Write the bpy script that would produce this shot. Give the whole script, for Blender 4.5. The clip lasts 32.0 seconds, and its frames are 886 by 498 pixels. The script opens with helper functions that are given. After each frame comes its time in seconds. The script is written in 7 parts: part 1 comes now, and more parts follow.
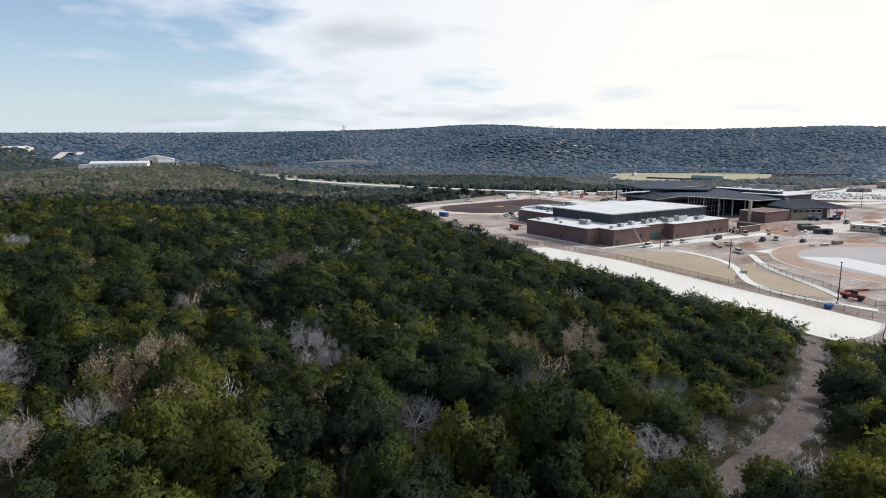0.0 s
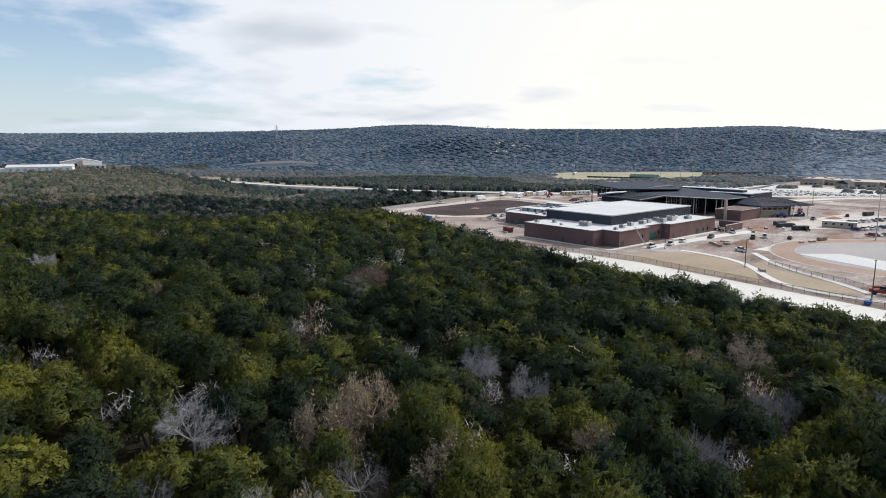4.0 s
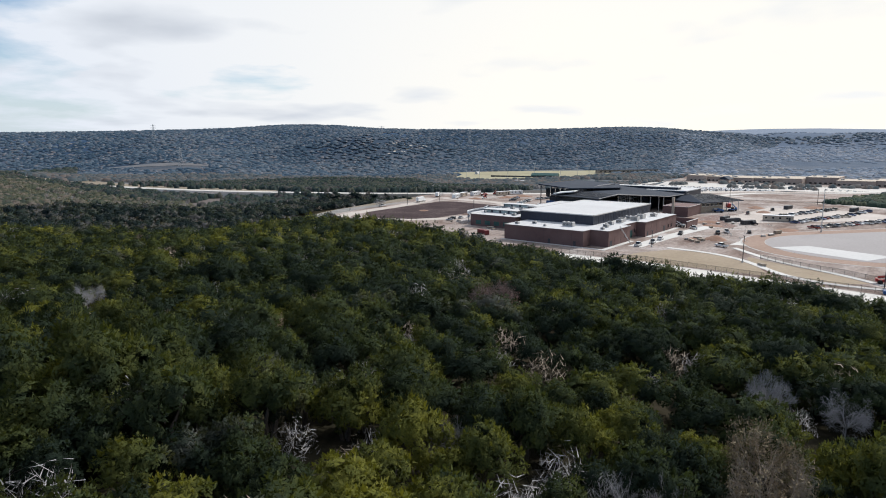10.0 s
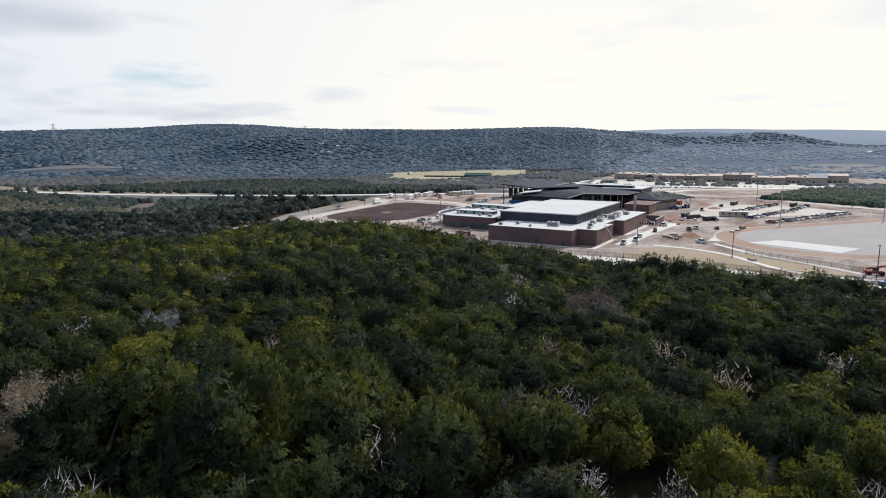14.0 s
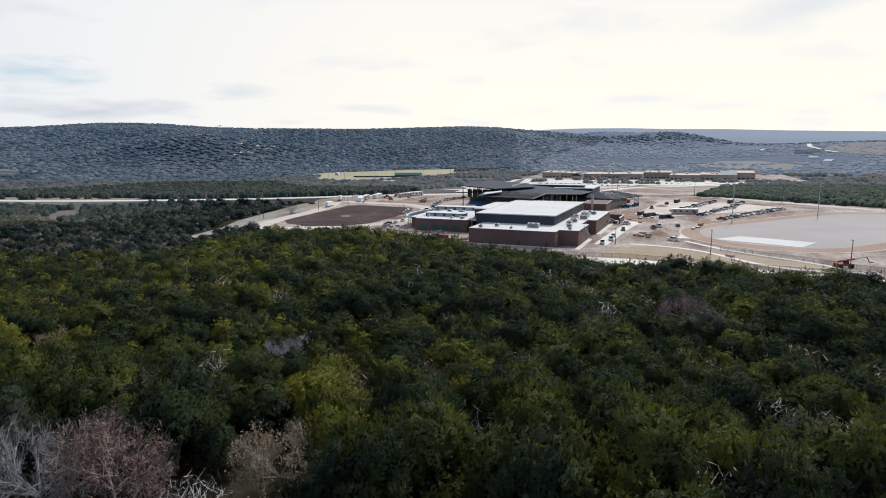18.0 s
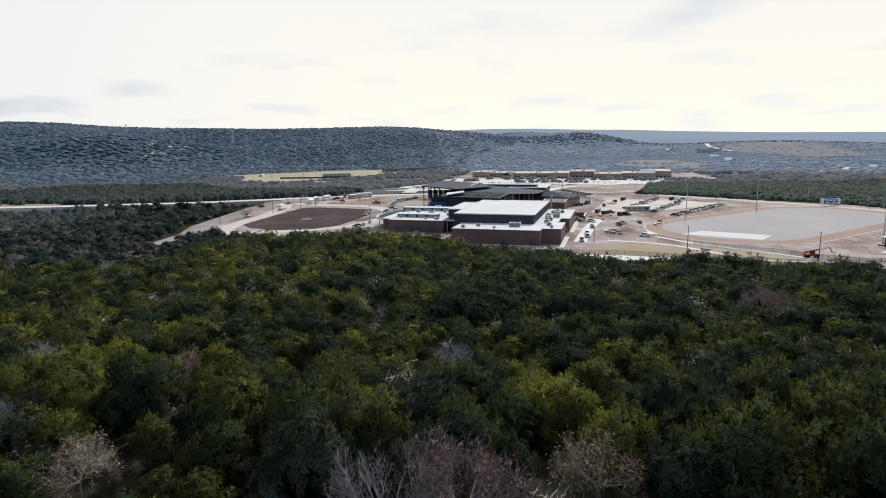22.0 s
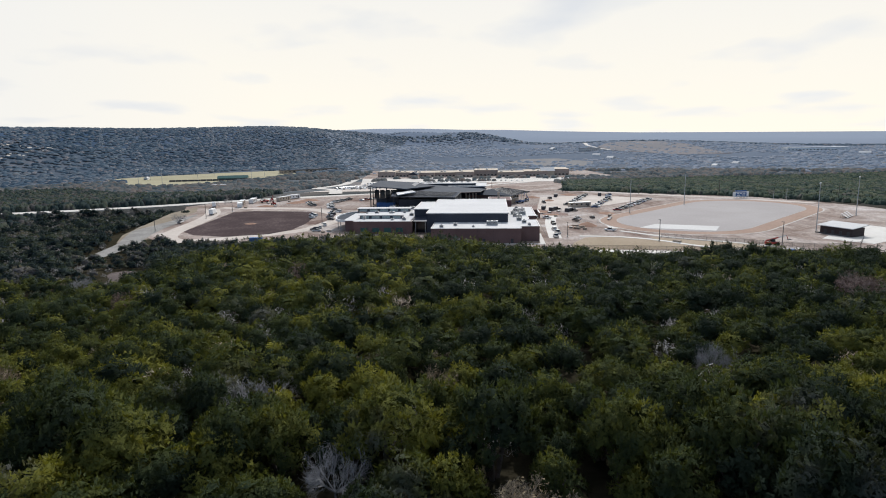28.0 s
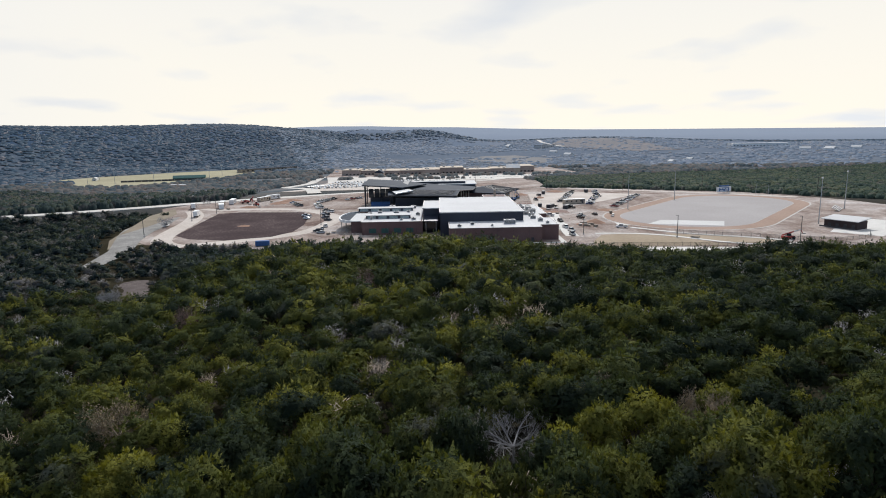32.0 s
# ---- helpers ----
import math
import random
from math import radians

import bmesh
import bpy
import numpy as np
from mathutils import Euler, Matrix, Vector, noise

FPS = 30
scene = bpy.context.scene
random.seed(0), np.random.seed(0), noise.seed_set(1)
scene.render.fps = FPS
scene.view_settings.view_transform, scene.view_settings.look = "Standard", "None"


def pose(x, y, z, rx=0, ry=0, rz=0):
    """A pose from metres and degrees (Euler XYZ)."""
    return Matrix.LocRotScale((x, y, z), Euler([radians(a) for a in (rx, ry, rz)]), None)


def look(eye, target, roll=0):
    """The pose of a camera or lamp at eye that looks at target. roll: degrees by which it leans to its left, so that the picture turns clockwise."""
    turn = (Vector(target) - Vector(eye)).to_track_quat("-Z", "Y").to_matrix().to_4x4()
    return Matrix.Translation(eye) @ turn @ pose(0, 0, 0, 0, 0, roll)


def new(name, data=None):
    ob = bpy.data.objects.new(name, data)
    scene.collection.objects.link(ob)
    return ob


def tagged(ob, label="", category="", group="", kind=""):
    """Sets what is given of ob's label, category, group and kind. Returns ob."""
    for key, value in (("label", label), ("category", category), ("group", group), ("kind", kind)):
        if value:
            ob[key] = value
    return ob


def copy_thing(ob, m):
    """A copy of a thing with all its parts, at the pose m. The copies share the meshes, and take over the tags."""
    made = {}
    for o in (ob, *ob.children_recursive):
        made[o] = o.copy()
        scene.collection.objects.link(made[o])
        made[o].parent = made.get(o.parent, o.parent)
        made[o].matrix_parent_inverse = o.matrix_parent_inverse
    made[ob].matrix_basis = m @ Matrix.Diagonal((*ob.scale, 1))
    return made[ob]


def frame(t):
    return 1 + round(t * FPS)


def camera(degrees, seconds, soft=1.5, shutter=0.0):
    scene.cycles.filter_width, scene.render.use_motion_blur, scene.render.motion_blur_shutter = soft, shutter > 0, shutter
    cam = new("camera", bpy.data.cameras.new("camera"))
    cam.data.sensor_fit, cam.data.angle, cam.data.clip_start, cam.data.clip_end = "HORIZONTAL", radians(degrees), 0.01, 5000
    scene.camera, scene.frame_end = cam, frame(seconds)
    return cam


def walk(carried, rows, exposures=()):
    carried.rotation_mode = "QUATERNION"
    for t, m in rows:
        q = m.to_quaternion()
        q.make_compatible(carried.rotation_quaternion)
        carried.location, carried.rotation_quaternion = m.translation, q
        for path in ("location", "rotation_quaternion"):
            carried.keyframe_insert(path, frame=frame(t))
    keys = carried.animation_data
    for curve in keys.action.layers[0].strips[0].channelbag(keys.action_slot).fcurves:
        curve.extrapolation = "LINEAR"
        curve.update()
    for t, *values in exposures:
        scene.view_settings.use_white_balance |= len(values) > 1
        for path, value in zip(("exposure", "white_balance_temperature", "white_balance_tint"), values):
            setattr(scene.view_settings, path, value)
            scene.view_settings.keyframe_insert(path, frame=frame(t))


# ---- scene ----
EXPOSURES = [(0.0, 0.0), (12.0, -0.05), (32.0, -0.16)]
cam = camera(72.6, 32.0, soft=1.0)
# seconds, eye x, y, z, yaw, pitch, roll
PATH = [
    (0, -190.69, -175.40, 42.26, -31.41, -9.79, -0.22),
    (0.5, -194.09, -172.48, 42.53, -32.25, -9.81, -0.25),
    (1, -197.30, -169.54, 42.73, -33.10, -9.81, -0.27),
    (1.5, -200.30, -166.52, 42.89, -33.94, -9.81, -0.28),
    (2, -203.17, -163.48, 43.07, -34.80, -9.83, -0.32),
    (2.5, -205.95, -160.38, 43.21, -35.65, -9.82, -0.33),
    (3, -208.63, -157.23, 43.35, -36.53, -9.82, -0.35),
    (3.5, -211.22, -154.07, 43.47, -37.40, -9.83, -0.39),
    (5.5, -220.69, -141.54, 43.92, -40.97, -9.86, -0.45),
    (6, -222.81, -138.25, 43.97, -41.86, -9.87, -0.46),
    (6.5, -224.86, -134.91, 44.02, -42.67, -9.87, -0.46),
    (7, -226.89, -131.58, 44.12, -43.52, -9.88, -0.47),
    (7.5, -228.84, -128.13, 44.18, -44.43, -9.87, -0.47),
    (8, -230.75, -124.68, 44.22, -45.33, -9.89, -0.48),
    (8.5, -232.58, -121.21, 44.23, -46.29, -9.89, -0.48),
    (9, -234.32, -117.67, 44.23, -47.37, -9.90, -0.48),
    (9.5, -236.10, -114.09, 44.25, -48.51, -9.92, -0.55),
    (10, -237.86, -110.46, 44.29, -49.54, -9.93, -0.56),
    (10.5, -239.65, -106.89, 44.31, -50.20, -9.93, -0.56),
    (11, -241.34, -103.39, 44.31, -51.13, -9.96, -0.58),
    (11.5, -242.96, -99.84, 44.31, -52.20, -9.96, -0.63),
    (12, -244.42, -96.27, 44.33, -53.41, -9.98, -0.63),
    (12.5, -245.85, -92.63, 44.41, -54.43, -9.99, -0.64),
    (13, -247.22, -89.13, 44.49, -55.33, -10.00, -0.65),
    (13.5, -248.62, -85.55, 44.57, -56.36, -10.01, -0.68),
    (14, -249.89, -81.96, 44.63, -57.36, -10.01, -0.69),
    (14.5, -251.12, -78.42, 44.72, -58.24, -10.02, -0.71),
    (16.5, -256.66, -65.11, 46.26, -62.23, -10.14, -0.77),
    (17, -258.05, -61.36, 46.35, -63.30, -10.16, -0.81),
    (17.5, -259.43, -57.60, 46.47, -64.48, -10.19, -0.80),
    (18, -260.92, -53.82, 46.59, -65.51, -10.21, -0.80),
    (18.5, -262.41, -50.01, 46.71, -66.61, -10.23, -0.81),
    (19, -263.88, -46.19, 46.82, -67.64, -10.25, -0.81),
    (19.5, -265.26, -42.37, 46.89, -68.66, -10.26, -0.82),
    (20, -266.67, -38.57, 46.97, -69.74, -10.26, -0.82),
    (20.5, -268.00, -34.79, 47.10, -70.80, -10.28, -0.82),
    (21, -269.24, -31.10, 47.17, -71.82, -10.28, -0.81),
    (21.5, -270.29, -27.35, 47.22, -72.83, -10.28, -0.79),
    (22, -271.22, -23.57, 47.28, -73.81, -10.31, -0.82),
    (22.5, -272.13, -19.78, 47.33, -74.76, -10.31, -0.83),
    (23, -272.84, -15.93, 47.34, -75.76, -10.31, -0.84),
    (23.5, -273.43, -12.14, 47.36, -76.68, -10.33, -0.85),
    (24, -273.91, -8.28, 47.33, -77.68, -10.34, -0.82),
    (24.5, -274.18, -4.47, 47.24, -78.75, -10.35, -0.83),
    (25, -274.36, -0.70, 47.17, -79.78, -10.36, -0.84),
    (25.5, -274.42, 3.09, 47.10, -80.79, -10.37, -0.83),
    (27.5, -273.89, 17.09, 47.23, -84.57, -10.45, -0.88),
    (28, -273.45, 21.28, 47.16, -85.21, -10.47, -0.89),
    (28.5, -272.88, 25.41, 47.09, -85.87, -10.49, -0.89),
    (29, -272.19, 29.48, 47.00, -86.53, -10.51, -0.91),
    (29.5, -271.37, 33.49, 46.99, -87.17, -10.54, -0.92),
    (30, -270.49, 37.27, 47.02, -87.84, -10.58, -0.94),
    (30.5, -269.49, 41.28, 47.11, -88.39, -10.61, -0.96),
    (31, -268.51, 45.25, 47.13, -89.10, -10.66, -1.02),
    (31.5, -267.42, 49.12, 47.23, -89.69, -10.72, -1.04),
    (32, -266.24, 52.84, 47.36, -90.19, -10.78, -1.07),
]
walk(cam, [(t, pose(x, y, z, 90 + pitch, 0, yaw) @ pose(0, 0, 0, 0, 0, roll)) for t, x, y, z, yaw, pitch, roll in PATH], EXPOSURES)

# ---- light: a veiled sun ahead of the flight, under broken cloud ----
SUN_YAW, SUN_EL = -98.0, 40.0
world = bpy.data.worlds.new("world")
scene.world = world
world.use_nodes = True
wn, wl = world.node_tree.nodes, world.node_tree.links
wn.clear()


def wnode(kind, **props):
    n = wn.new(kind)
    for k, v in props.items():
        n.inputs[k].default_value = v
    return n


sky = wn.new("ShaderNodeTexSky")
sky.sky_type, sky.sun_disc = "NISHITA", False
sky.sun_elevation, sky.sun_rotation = radians(SUN_EL), radians(-SUN_YAW)
sky.dust_density, sky.air_density, sky.ozone_density = 0.6, 1.0, 3.0
blue = wn.new("ShaderNodeMix")
blue.data_type = "RGBA"
coord = wn.new("ShaderNodeTexCoord")
split = wn.new("ShaderNodeSeparateXYZ")
wl.new(coord.outputs["Generated"], split.inputs[0])


def wmath(op, a, b=None, clamp=False):
    n = wn.new("ShaderNodeMath")
    n.operation, n.use_clamp = op, clamp
    for i, v in enumerate((a, b)):
        if v is None:
            continue
        if isinstance(v, (int, float)):
            n.inputs[i].default_value = v
        else:
            wl.new(v, n.inputs[i])
    return n.outputs[0]


# flat cloud sheet: project the view ray on a plane overhead
up = wmath("MAXIMUM", split.outputs[2], 0.0)
inv = wmath("DIVIDE", 1.0, wmath("ADD", up, 0.16))
comb = wn.new("ShaderNodeCombineXYZ")
wl.new(wmath("MULTIPLY", split.outputs[0], inv), comb.inputs[0])
wl.new(wmath("MULTIPLY", split.outputs[1], inv), comb.inputs[1])
cloud = wnode("ShaderNodeTexNoise", Scale=1.1, Detail=9.0, Roughness=0.55, Distortion=0.1)
wl.new(comb.outputs[0], cloud.inputs["Vector"])
shade = wnode("ShaderNodeTexNoise", Scale=1.15, Detail=6.0, Roughness=0.42, Distortion=0.1)
wl.new(comb.outputs[0], shade.inputs["Vector"])
# more cover towards the sun, clearer away from it
sun_dir = Vector((-math.sin(radians(SUN_YAW)) * math.cos(radians(SUN_EL)), math.cos(radians(SUN_YAW)) * math.cos(radians(SUN_EL)), math.sin(radians(SUN_EL))))
dot = wn.new("ShaderNodeVectorMath")
dot.operation = "DOT_PRODUCT"
wl.new(coord.outputs["Generated"], dot.inputs[0])
dot.inputs[1].default_value = sun_dir
near_sun = wmath("MULTIPLY", wmath("ADD", dot.outputs["Value"], 0.0), 0.74)
cover = wmath("MULTIPLY", wmath("SUBTRACT", wmath("ADD", cloud.outputs[0], near_sun), 0.535), 6.5, True)
low_sky = wmath("POWER", wmath("SUBTRACT", 1.0, up), 1.6)
glow = wmath("MULTIPLY", wmath("MULTIPLY", wmath("SUBTRACT", dot.outputs["Value"], 0.05), 1.5, True), low_sky)
lum = wmath("ADD", wmath("MULTIPLY", glow, 0.26), 0.84)
grey = wmath("MULTIPLY", wmath("SUBTRACT", shade.outputs[0], 0.545), 6.0, True)
lum = wmath("MULTIPLY", lum, wmath("SUBTRACT", 1.0, wmath("MULTIPLY", grey, wmath("SUBTRACT", 0.34, wmath("MULTIPLY", glow, 0.24)))))
tint = wn.new("ShaderNodeMix")
tint.data_type = "RGBA"
tint.inputs["A"].default_value = (0.90, 0.985, 1.13, 1)
tint.inputs["B"].default_value = (1.06, 1.0, 0.87, 1)
wl.new(wmath("MULTIPLY", glow, wmath("SUBTRACT", 1.0, wmath("MULTIPLY", grey, 0.6))), tint.inputs["Factor"])
cl = wn.new("ShaderNodeVectorMath")
cl.operation = "SCALE"
wl.new(tint.outputs["Result"], cl.inputs[0])
wl.new(lum, cl.inputs["Scale"])
skys = wn.new("ShaderNodeVectorMath")
skys.operation = "SCALE"
skys.inputs["Scale"].default_value = 0.135
wl.new(sky.outputs[0], skys.inputs[0])
# pale haze along the horizon
haze = wmath("POWER", wmath("SUBTRACT", 1.0, up), 9.0)
hz_mix = wn.new("ShaderNodeMix")
hz_mix.data_type = "RGBA"
hz_mix.inputs["B"].default_value = (0.66, 0.76, 0.86, 1)
wl.new(haze, hz_mix.inputs["Factor"])
wl.new(skys.outputs[0], hz_mix.inputs["A"])
mixs = wn.new("ShaderNodeMix")
mixs.data_type = "RGBA"
wl.new(cover, mixs.inputs["Factor"])
wl.new(hz_mix.outputs["Result"], mixs.inputs["A"])
wl.new(cl.outputs[0], mixs.inputs["B"])
bg = wn.new("ShaderNodeBackground")
bg.inputs["Strength"].default_value = 1.0
wl.new(mixs.outputs["Result"], bg.inputs["Color"])
wout = wn.new("ShaderNodeOutputWorld")
wl.new(bg.outputs[0], wout.inputs[0])

sun = new("sun", bpy.data.lights.new("sun", "SUN"))
sun.data.energy, sun.data.angle, sun.data.color = 4.2, radians(2.0), (1.0, 0.985, 0.97)
sun.matrix_world = look((0, 0, 300), Vector((0, 0, 300)) - sun_dir)

# ---- materials ----


def mat(name, rough=0.8, metal=0.0, spec=0.3):
    m = bpy.data.materials.new(name)
    m.use_nodes = True
    b = m.node_tree.nodes["Principled BSDF"]
    b.inputs["Roughness"].default_value = rough
    b.inputs["Metallic"].default_value = metal
    b.inputs["Specular IOR Level"].default_value = spec
    return m, m.node_tree.nodes, m.node_tree.links, b


def ramp(nt, fac, stops):
    r = nt.nodes.new("ShaderNodeValToRGB")
    e = r.color_ramp.elements
    while len(e) < len(stops):
        e.new(0.5)
    for el, (p, c) in zip(e, stops):
        el.position, el.color = p, (*c, 1)
    nt.links.new(fac, r.inputs[0])
    return r.outputs[0]


def noise_fac(nt, scale, detail=4.0, rough=0.55, distort=0.0, stretch=None):
    co = nt.nodes.new("ShaderNodeTexCoord")
    geo = nt.nodes.new("ShaderNodeNewGeometry")
    src_out = geo.outputs["Position"]
    if stretch:
        mp = nt.nodes.new("ShaderNodeMapping")
        mp.inputs["Scale"].default_value = stretch
        nt.links.new(src_out, mp.inputs[0])
        src_out = mp.outputs[0]
    n = nt.nodes.new("ShaderNodeTexNoise")
    n.inputs["Scale"].default_value, n.inputs["Detail"].default_value = scale, detail
    n.inputs["Roughness"].default_value, n.inputs["Distortion"].default_value = rough, distort
    nt.links.new(src_out, n.inputs["Vector"])
    return n.outputs[0]


def mixc(nt, fac, a, b, mode="MIX"):
    x = nt.nodes.new("ShaderNodeMix")
    x.data_type, x.blend_type = "RGBA", mode
    for key, v in (("Factor", fac), ("A", a), ("B", b)):
        if isinstance(v, (int, float)):
            x.inputs[key].default_value = v
        elif isinstance(v, tuple):
            x.inputs[key].default_value = (*v, 1)
        else:
            nt.links.new(v, x.inputs[key])
    return x.outputs["Result"]


def bumped(nt, b, fac, strength=0.4, dist=0.1):
    bp = nt.nodes.new("ShaderNodeBump")
    bp.inputs["Strength"].default_value, bp.inputs["Distance"].default_value = strength, dist
    nt.links.new(fac, bp.inputs["Height"])
    nt.links.new(bp.outputs[0], b.inputs["Normal"])


def surface(name, dark, mid, light, big=0.05, small=1.5, rough=0.85, bump=0.3, dist=0.05, metal=0.0, spec=0.3, weight=0.5):
    """Two-scale mottled surface from three tones."""
    m, n, l, b = mat(name, rough, metal, spec)
    nt = m.node_tree
    f1 = noise_fac(nt, big, 5, 0.6, 0.3)
    f2 = noise_fac(nt, small, 5, 0.65)
    mx = nt.nodes.new("ShaderNodeMix")
    mx.inputs["Factor"].default_value = weight
    l.new(f1, mx.inputs["A"])
    l.new(f2, mx.inputs["B"])
    l.new(ramp(nt, mx.outputs["Result"], [(0.3, dark), (0.5, mid), (0.7, light)]), b.inputs["Base Color"])
    if bump:
        bumped(nt, b, f2, bump, dist)
    return m


def foliage(name, tones, leaf=0.35, scale=0.16, grey=(0.16, 0.16, 0.13), grey_at=0.62, haze_sheen=0.0, holes=0.0, cloud_shade=0.0):
    """Leaves: tone changes from tree to tree, single leaves vary, light passes through."""
    m, n, l, b = mat(name, 0.85, 0, 0.05)
    # sheen brightens leaves at grazing view, in place of haze
    b.inputs["Sheen Weight"].default_value, b.inputs["Sheen Roughness"].default_value = haze_sheen, 0.6
    nt = m.node_tree
    f = noise_fac(nt, scale, 2, 0.5, 0.2)
    isl = nt.nodes.new("ShaderNodeNewGeometry").outputs["Random Per Island"]
    tone = nt.nodes.new("ShaderNodeAttribute")
    tone.attribute_name = "tone"
    own = nt.nodes.new("ShaderNodeObjectInfo").outputs["Random"]

    def calc(op, a, b):
        x = nt.nodes.new("ShaderNodeMath")
        x.operation = op
        for i, v in enumerate((a, b)):
            if isinstance(v, float):
                x.inputs[i].default_value = v
            else:
                l.new(v, x.inputs[i])
        return x.outputs[0]

    each = calc("ADD", tone.outputs["Fac"], calc("MULTIPLY", own, calc("LESS_THAN", tone.outputs["Fac"], 0.0001)))
    fac = calc("ADD", calc("ADD", calc("MULTIPLY", each, 0.42), calc("MULTIPLY", f, 0.66)), calc("MULTIPLY", isl, 0.14))
    fac = calc("SUBTRACT", fac, 0.13)
    if cloud_shade:
        # cloud shade over the rise, painted as a lower leaf tone in two patches
        where = nt.nodes.new("ShaderNodeNewGeometry").outputs["Position"]
        ragged = calc("MULTIPLY", noise_fac(nt, 0.04, 3, 0.6), 30.0)
        shade_cut = 0.0
        for centre, r0, r1, most in (((-128, -45, 14), 112, 52, cloud_shade), ((-195, -64, 18), 76, 36, cloud_shade * 0.35)):
            away = nt.nodes.new("ShaderNodeVectorMath")
            away.operation = "DISTANCE"
            l.new(where, away.inputs[0])
            away.inputs[1].default_value = centre
            lie = nt.nodes.new("ShaderNodeMapRange")
            lie.inputs["From Min"].default_value, lie.inputs["From Max"].default_value = r0, r1
            lie.inputs["To Max"].default_value = most
            l.new(calc("ADD", away.outputs["Value"], ragged), lie.inputs["Value"])
            shade_cut = calc("MAXIMUM", lie.outputs[0], shade_cut)
        fac = calc("SUBTRACT", fac, shade_cut)
    col = ramp(nt, fac, [(0.30, tones[0]), (0.46, tones[1]), (0.60, tones[2]), (0.78, tones[3])])
    f2 = noise_fac(nt, 0.07, 3, 0.6)
    sel = ramp(nt, f2, [(grey_at - 0.03, (0, 0, 0)), (grey_at + 0.06, (1, 1, 1))])
    col = mixc(nt, sel, col, grey)
    l.new(col, b.inputs["Base Color"])
    if holes:
        bumped(nt, b, noise_fac(nt, holes * 1.5, 3, 0.7), 0.6, 0.25)
    tr = n.new("ShaderNodeBsdfTranslucent")
    warm = mixc(nt, 1.0, col, (1.2, 1.17, 0.6), "MULTIPLY")
    l.new(warm, tr.inputs["Color"])
    ms = n.new("ShaderNodeMixShader")
    ms.inputs[0].default_value = leaf
    l.new(b.outputs[0], ms.inputs[1])
    l.new(tr.outputs[0], ms.inputs[2])
    end = ms.outputs[0]
    if holes:
        # gaps between the sprays of leaves
        gap = ramp(nt, noise_fac(nt, holes, 2, 0.6), [(0.43, (0, 0, 0)), (0.47, (1, 1, 1))])
        gap.node.color_ramp.interpolation = "CONSTANT"
        clear = n.new("ShaderNodeBsdfTransparent")
        cut = n.new("ShaderNodeMixShader")
        l.new(gap, cut.inputs[0])
        l.new(clear.outputs[0], cut.inputs[1])
        l.new(end, cut.inputs[2])
        end = cut.outputs[0]
    l.new(end, n["Material Output"].inputs["Surface"])
    return m


M = {}
# the near canopy also carries painted cloud shade in its tone
M["leaf"] = foliage("evergreen_leaves", [(0.022, 0.033, 0.023), (0.041, 0.055, 0.025), (0.080, 0.090, 0.027), (0.165, 0.163, 0.034)], leaf=0.30, grey_at=0.66, grey=(0.10, 0.105, 0.096), holes=4.5, cloud_shade=0.13)
# woods past the site: some distance haze is mixed into both leaf colours
M["leaf_far"] = foliage("hazed_distant_leaves", [(0.027, 0.043, 0.046), (0.040, 0.059, 0.055), (0.060, 0.078, 0.062), (0.092, 0.098, 0.076)], scale=0.05, grey=(0.10, 0.094, 0.092), grey_at=0.56)
M["leaf_track"] = foliage("hazed_track_side_leaves", [(0.042, 0.066, 0.056), (0.060, 0.088, 0.066), (0.085, 0.109, 0.074), (0.125, 0.132, 0.092)], scale=0.05, grey=(0.12, 0.115, 0.105), grey_at=0.6)
# oak leaves, darkened in colour for the shade over the low woods
M["oak"] = foliage("shaded_oak_leaves", [(0.018, 0.029, 0.033), (0.028, 0.042, 0.043), (0.043, 0.058, 0.052), (0.076, 0.085, 0.072)], scale=0.1, grey=(0.135, 0.13, 0.135), grey_at=0.57)
# scrub, hill and valley leaves: distance haze is painted into their blue
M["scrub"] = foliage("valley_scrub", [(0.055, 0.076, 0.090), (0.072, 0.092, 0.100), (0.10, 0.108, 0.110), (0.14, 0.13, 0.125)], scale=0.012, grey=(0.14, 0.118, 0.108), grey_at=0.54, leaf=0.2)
# the darkest hill tones also stand for bands of cloud shade
M["leaf_hill_hazed"] = foliage("hazed_hill_leaves", [(0.028, 0.052, 0.080), (0.047, 0.077, 0.110), (0.074, 0.105, 0.137), (0.116, 0.136, 0.156)], leaf=0.1, scale=0.005, grey=(0.16, 0.156, 0.168), grey_at=0.58)
M["leaf_valley_hazed"] = foliage("hazed_valley_leaves", [(0.125, 0.165, 0.222), (0.16, 0.20, 0.255), (0.195, 0.225, 0.275), (0.24, 0.25, 0.28)], leaf=0.1, scale=0.008, grey=(0.21, 0.205, 0.205), grey_at=0.6)
M["leaf_dry"] = foliage("mixed_dry_woods", [(0.030, 0.044, 0.030), (0.048, 0.061, 0.034), (0.074, 0.078, 0.043), (0.12, 0.104, 0.068)], scale=0.02, grey=(0.16, 0.13, 0.105), grey_at=0.55, leaf=0.35, haze_sheen=0.1)
M["bark"] = surface("bark", (0.05, 0.04, 0.03), (0.1, 0.08, 0.065), (0.17, 0.15, 0.13), 0.6, 8, 0.95, 0.6)
M["twig"] = surface("grey_twigs", (0.16, 0.154, 0.156), (0.25, 0.243, 0.245), (0.36, 0.35, 0.345), 0.3, 4, 0.95, 0.3)
M["twig_red"] = surface("russet_twigs", (0.16, 0.115, 0.10), (0.26, 0.195, 0.175), (0.38, 0.30, 0.27), 0.3, 4, 0.95, 0.3)
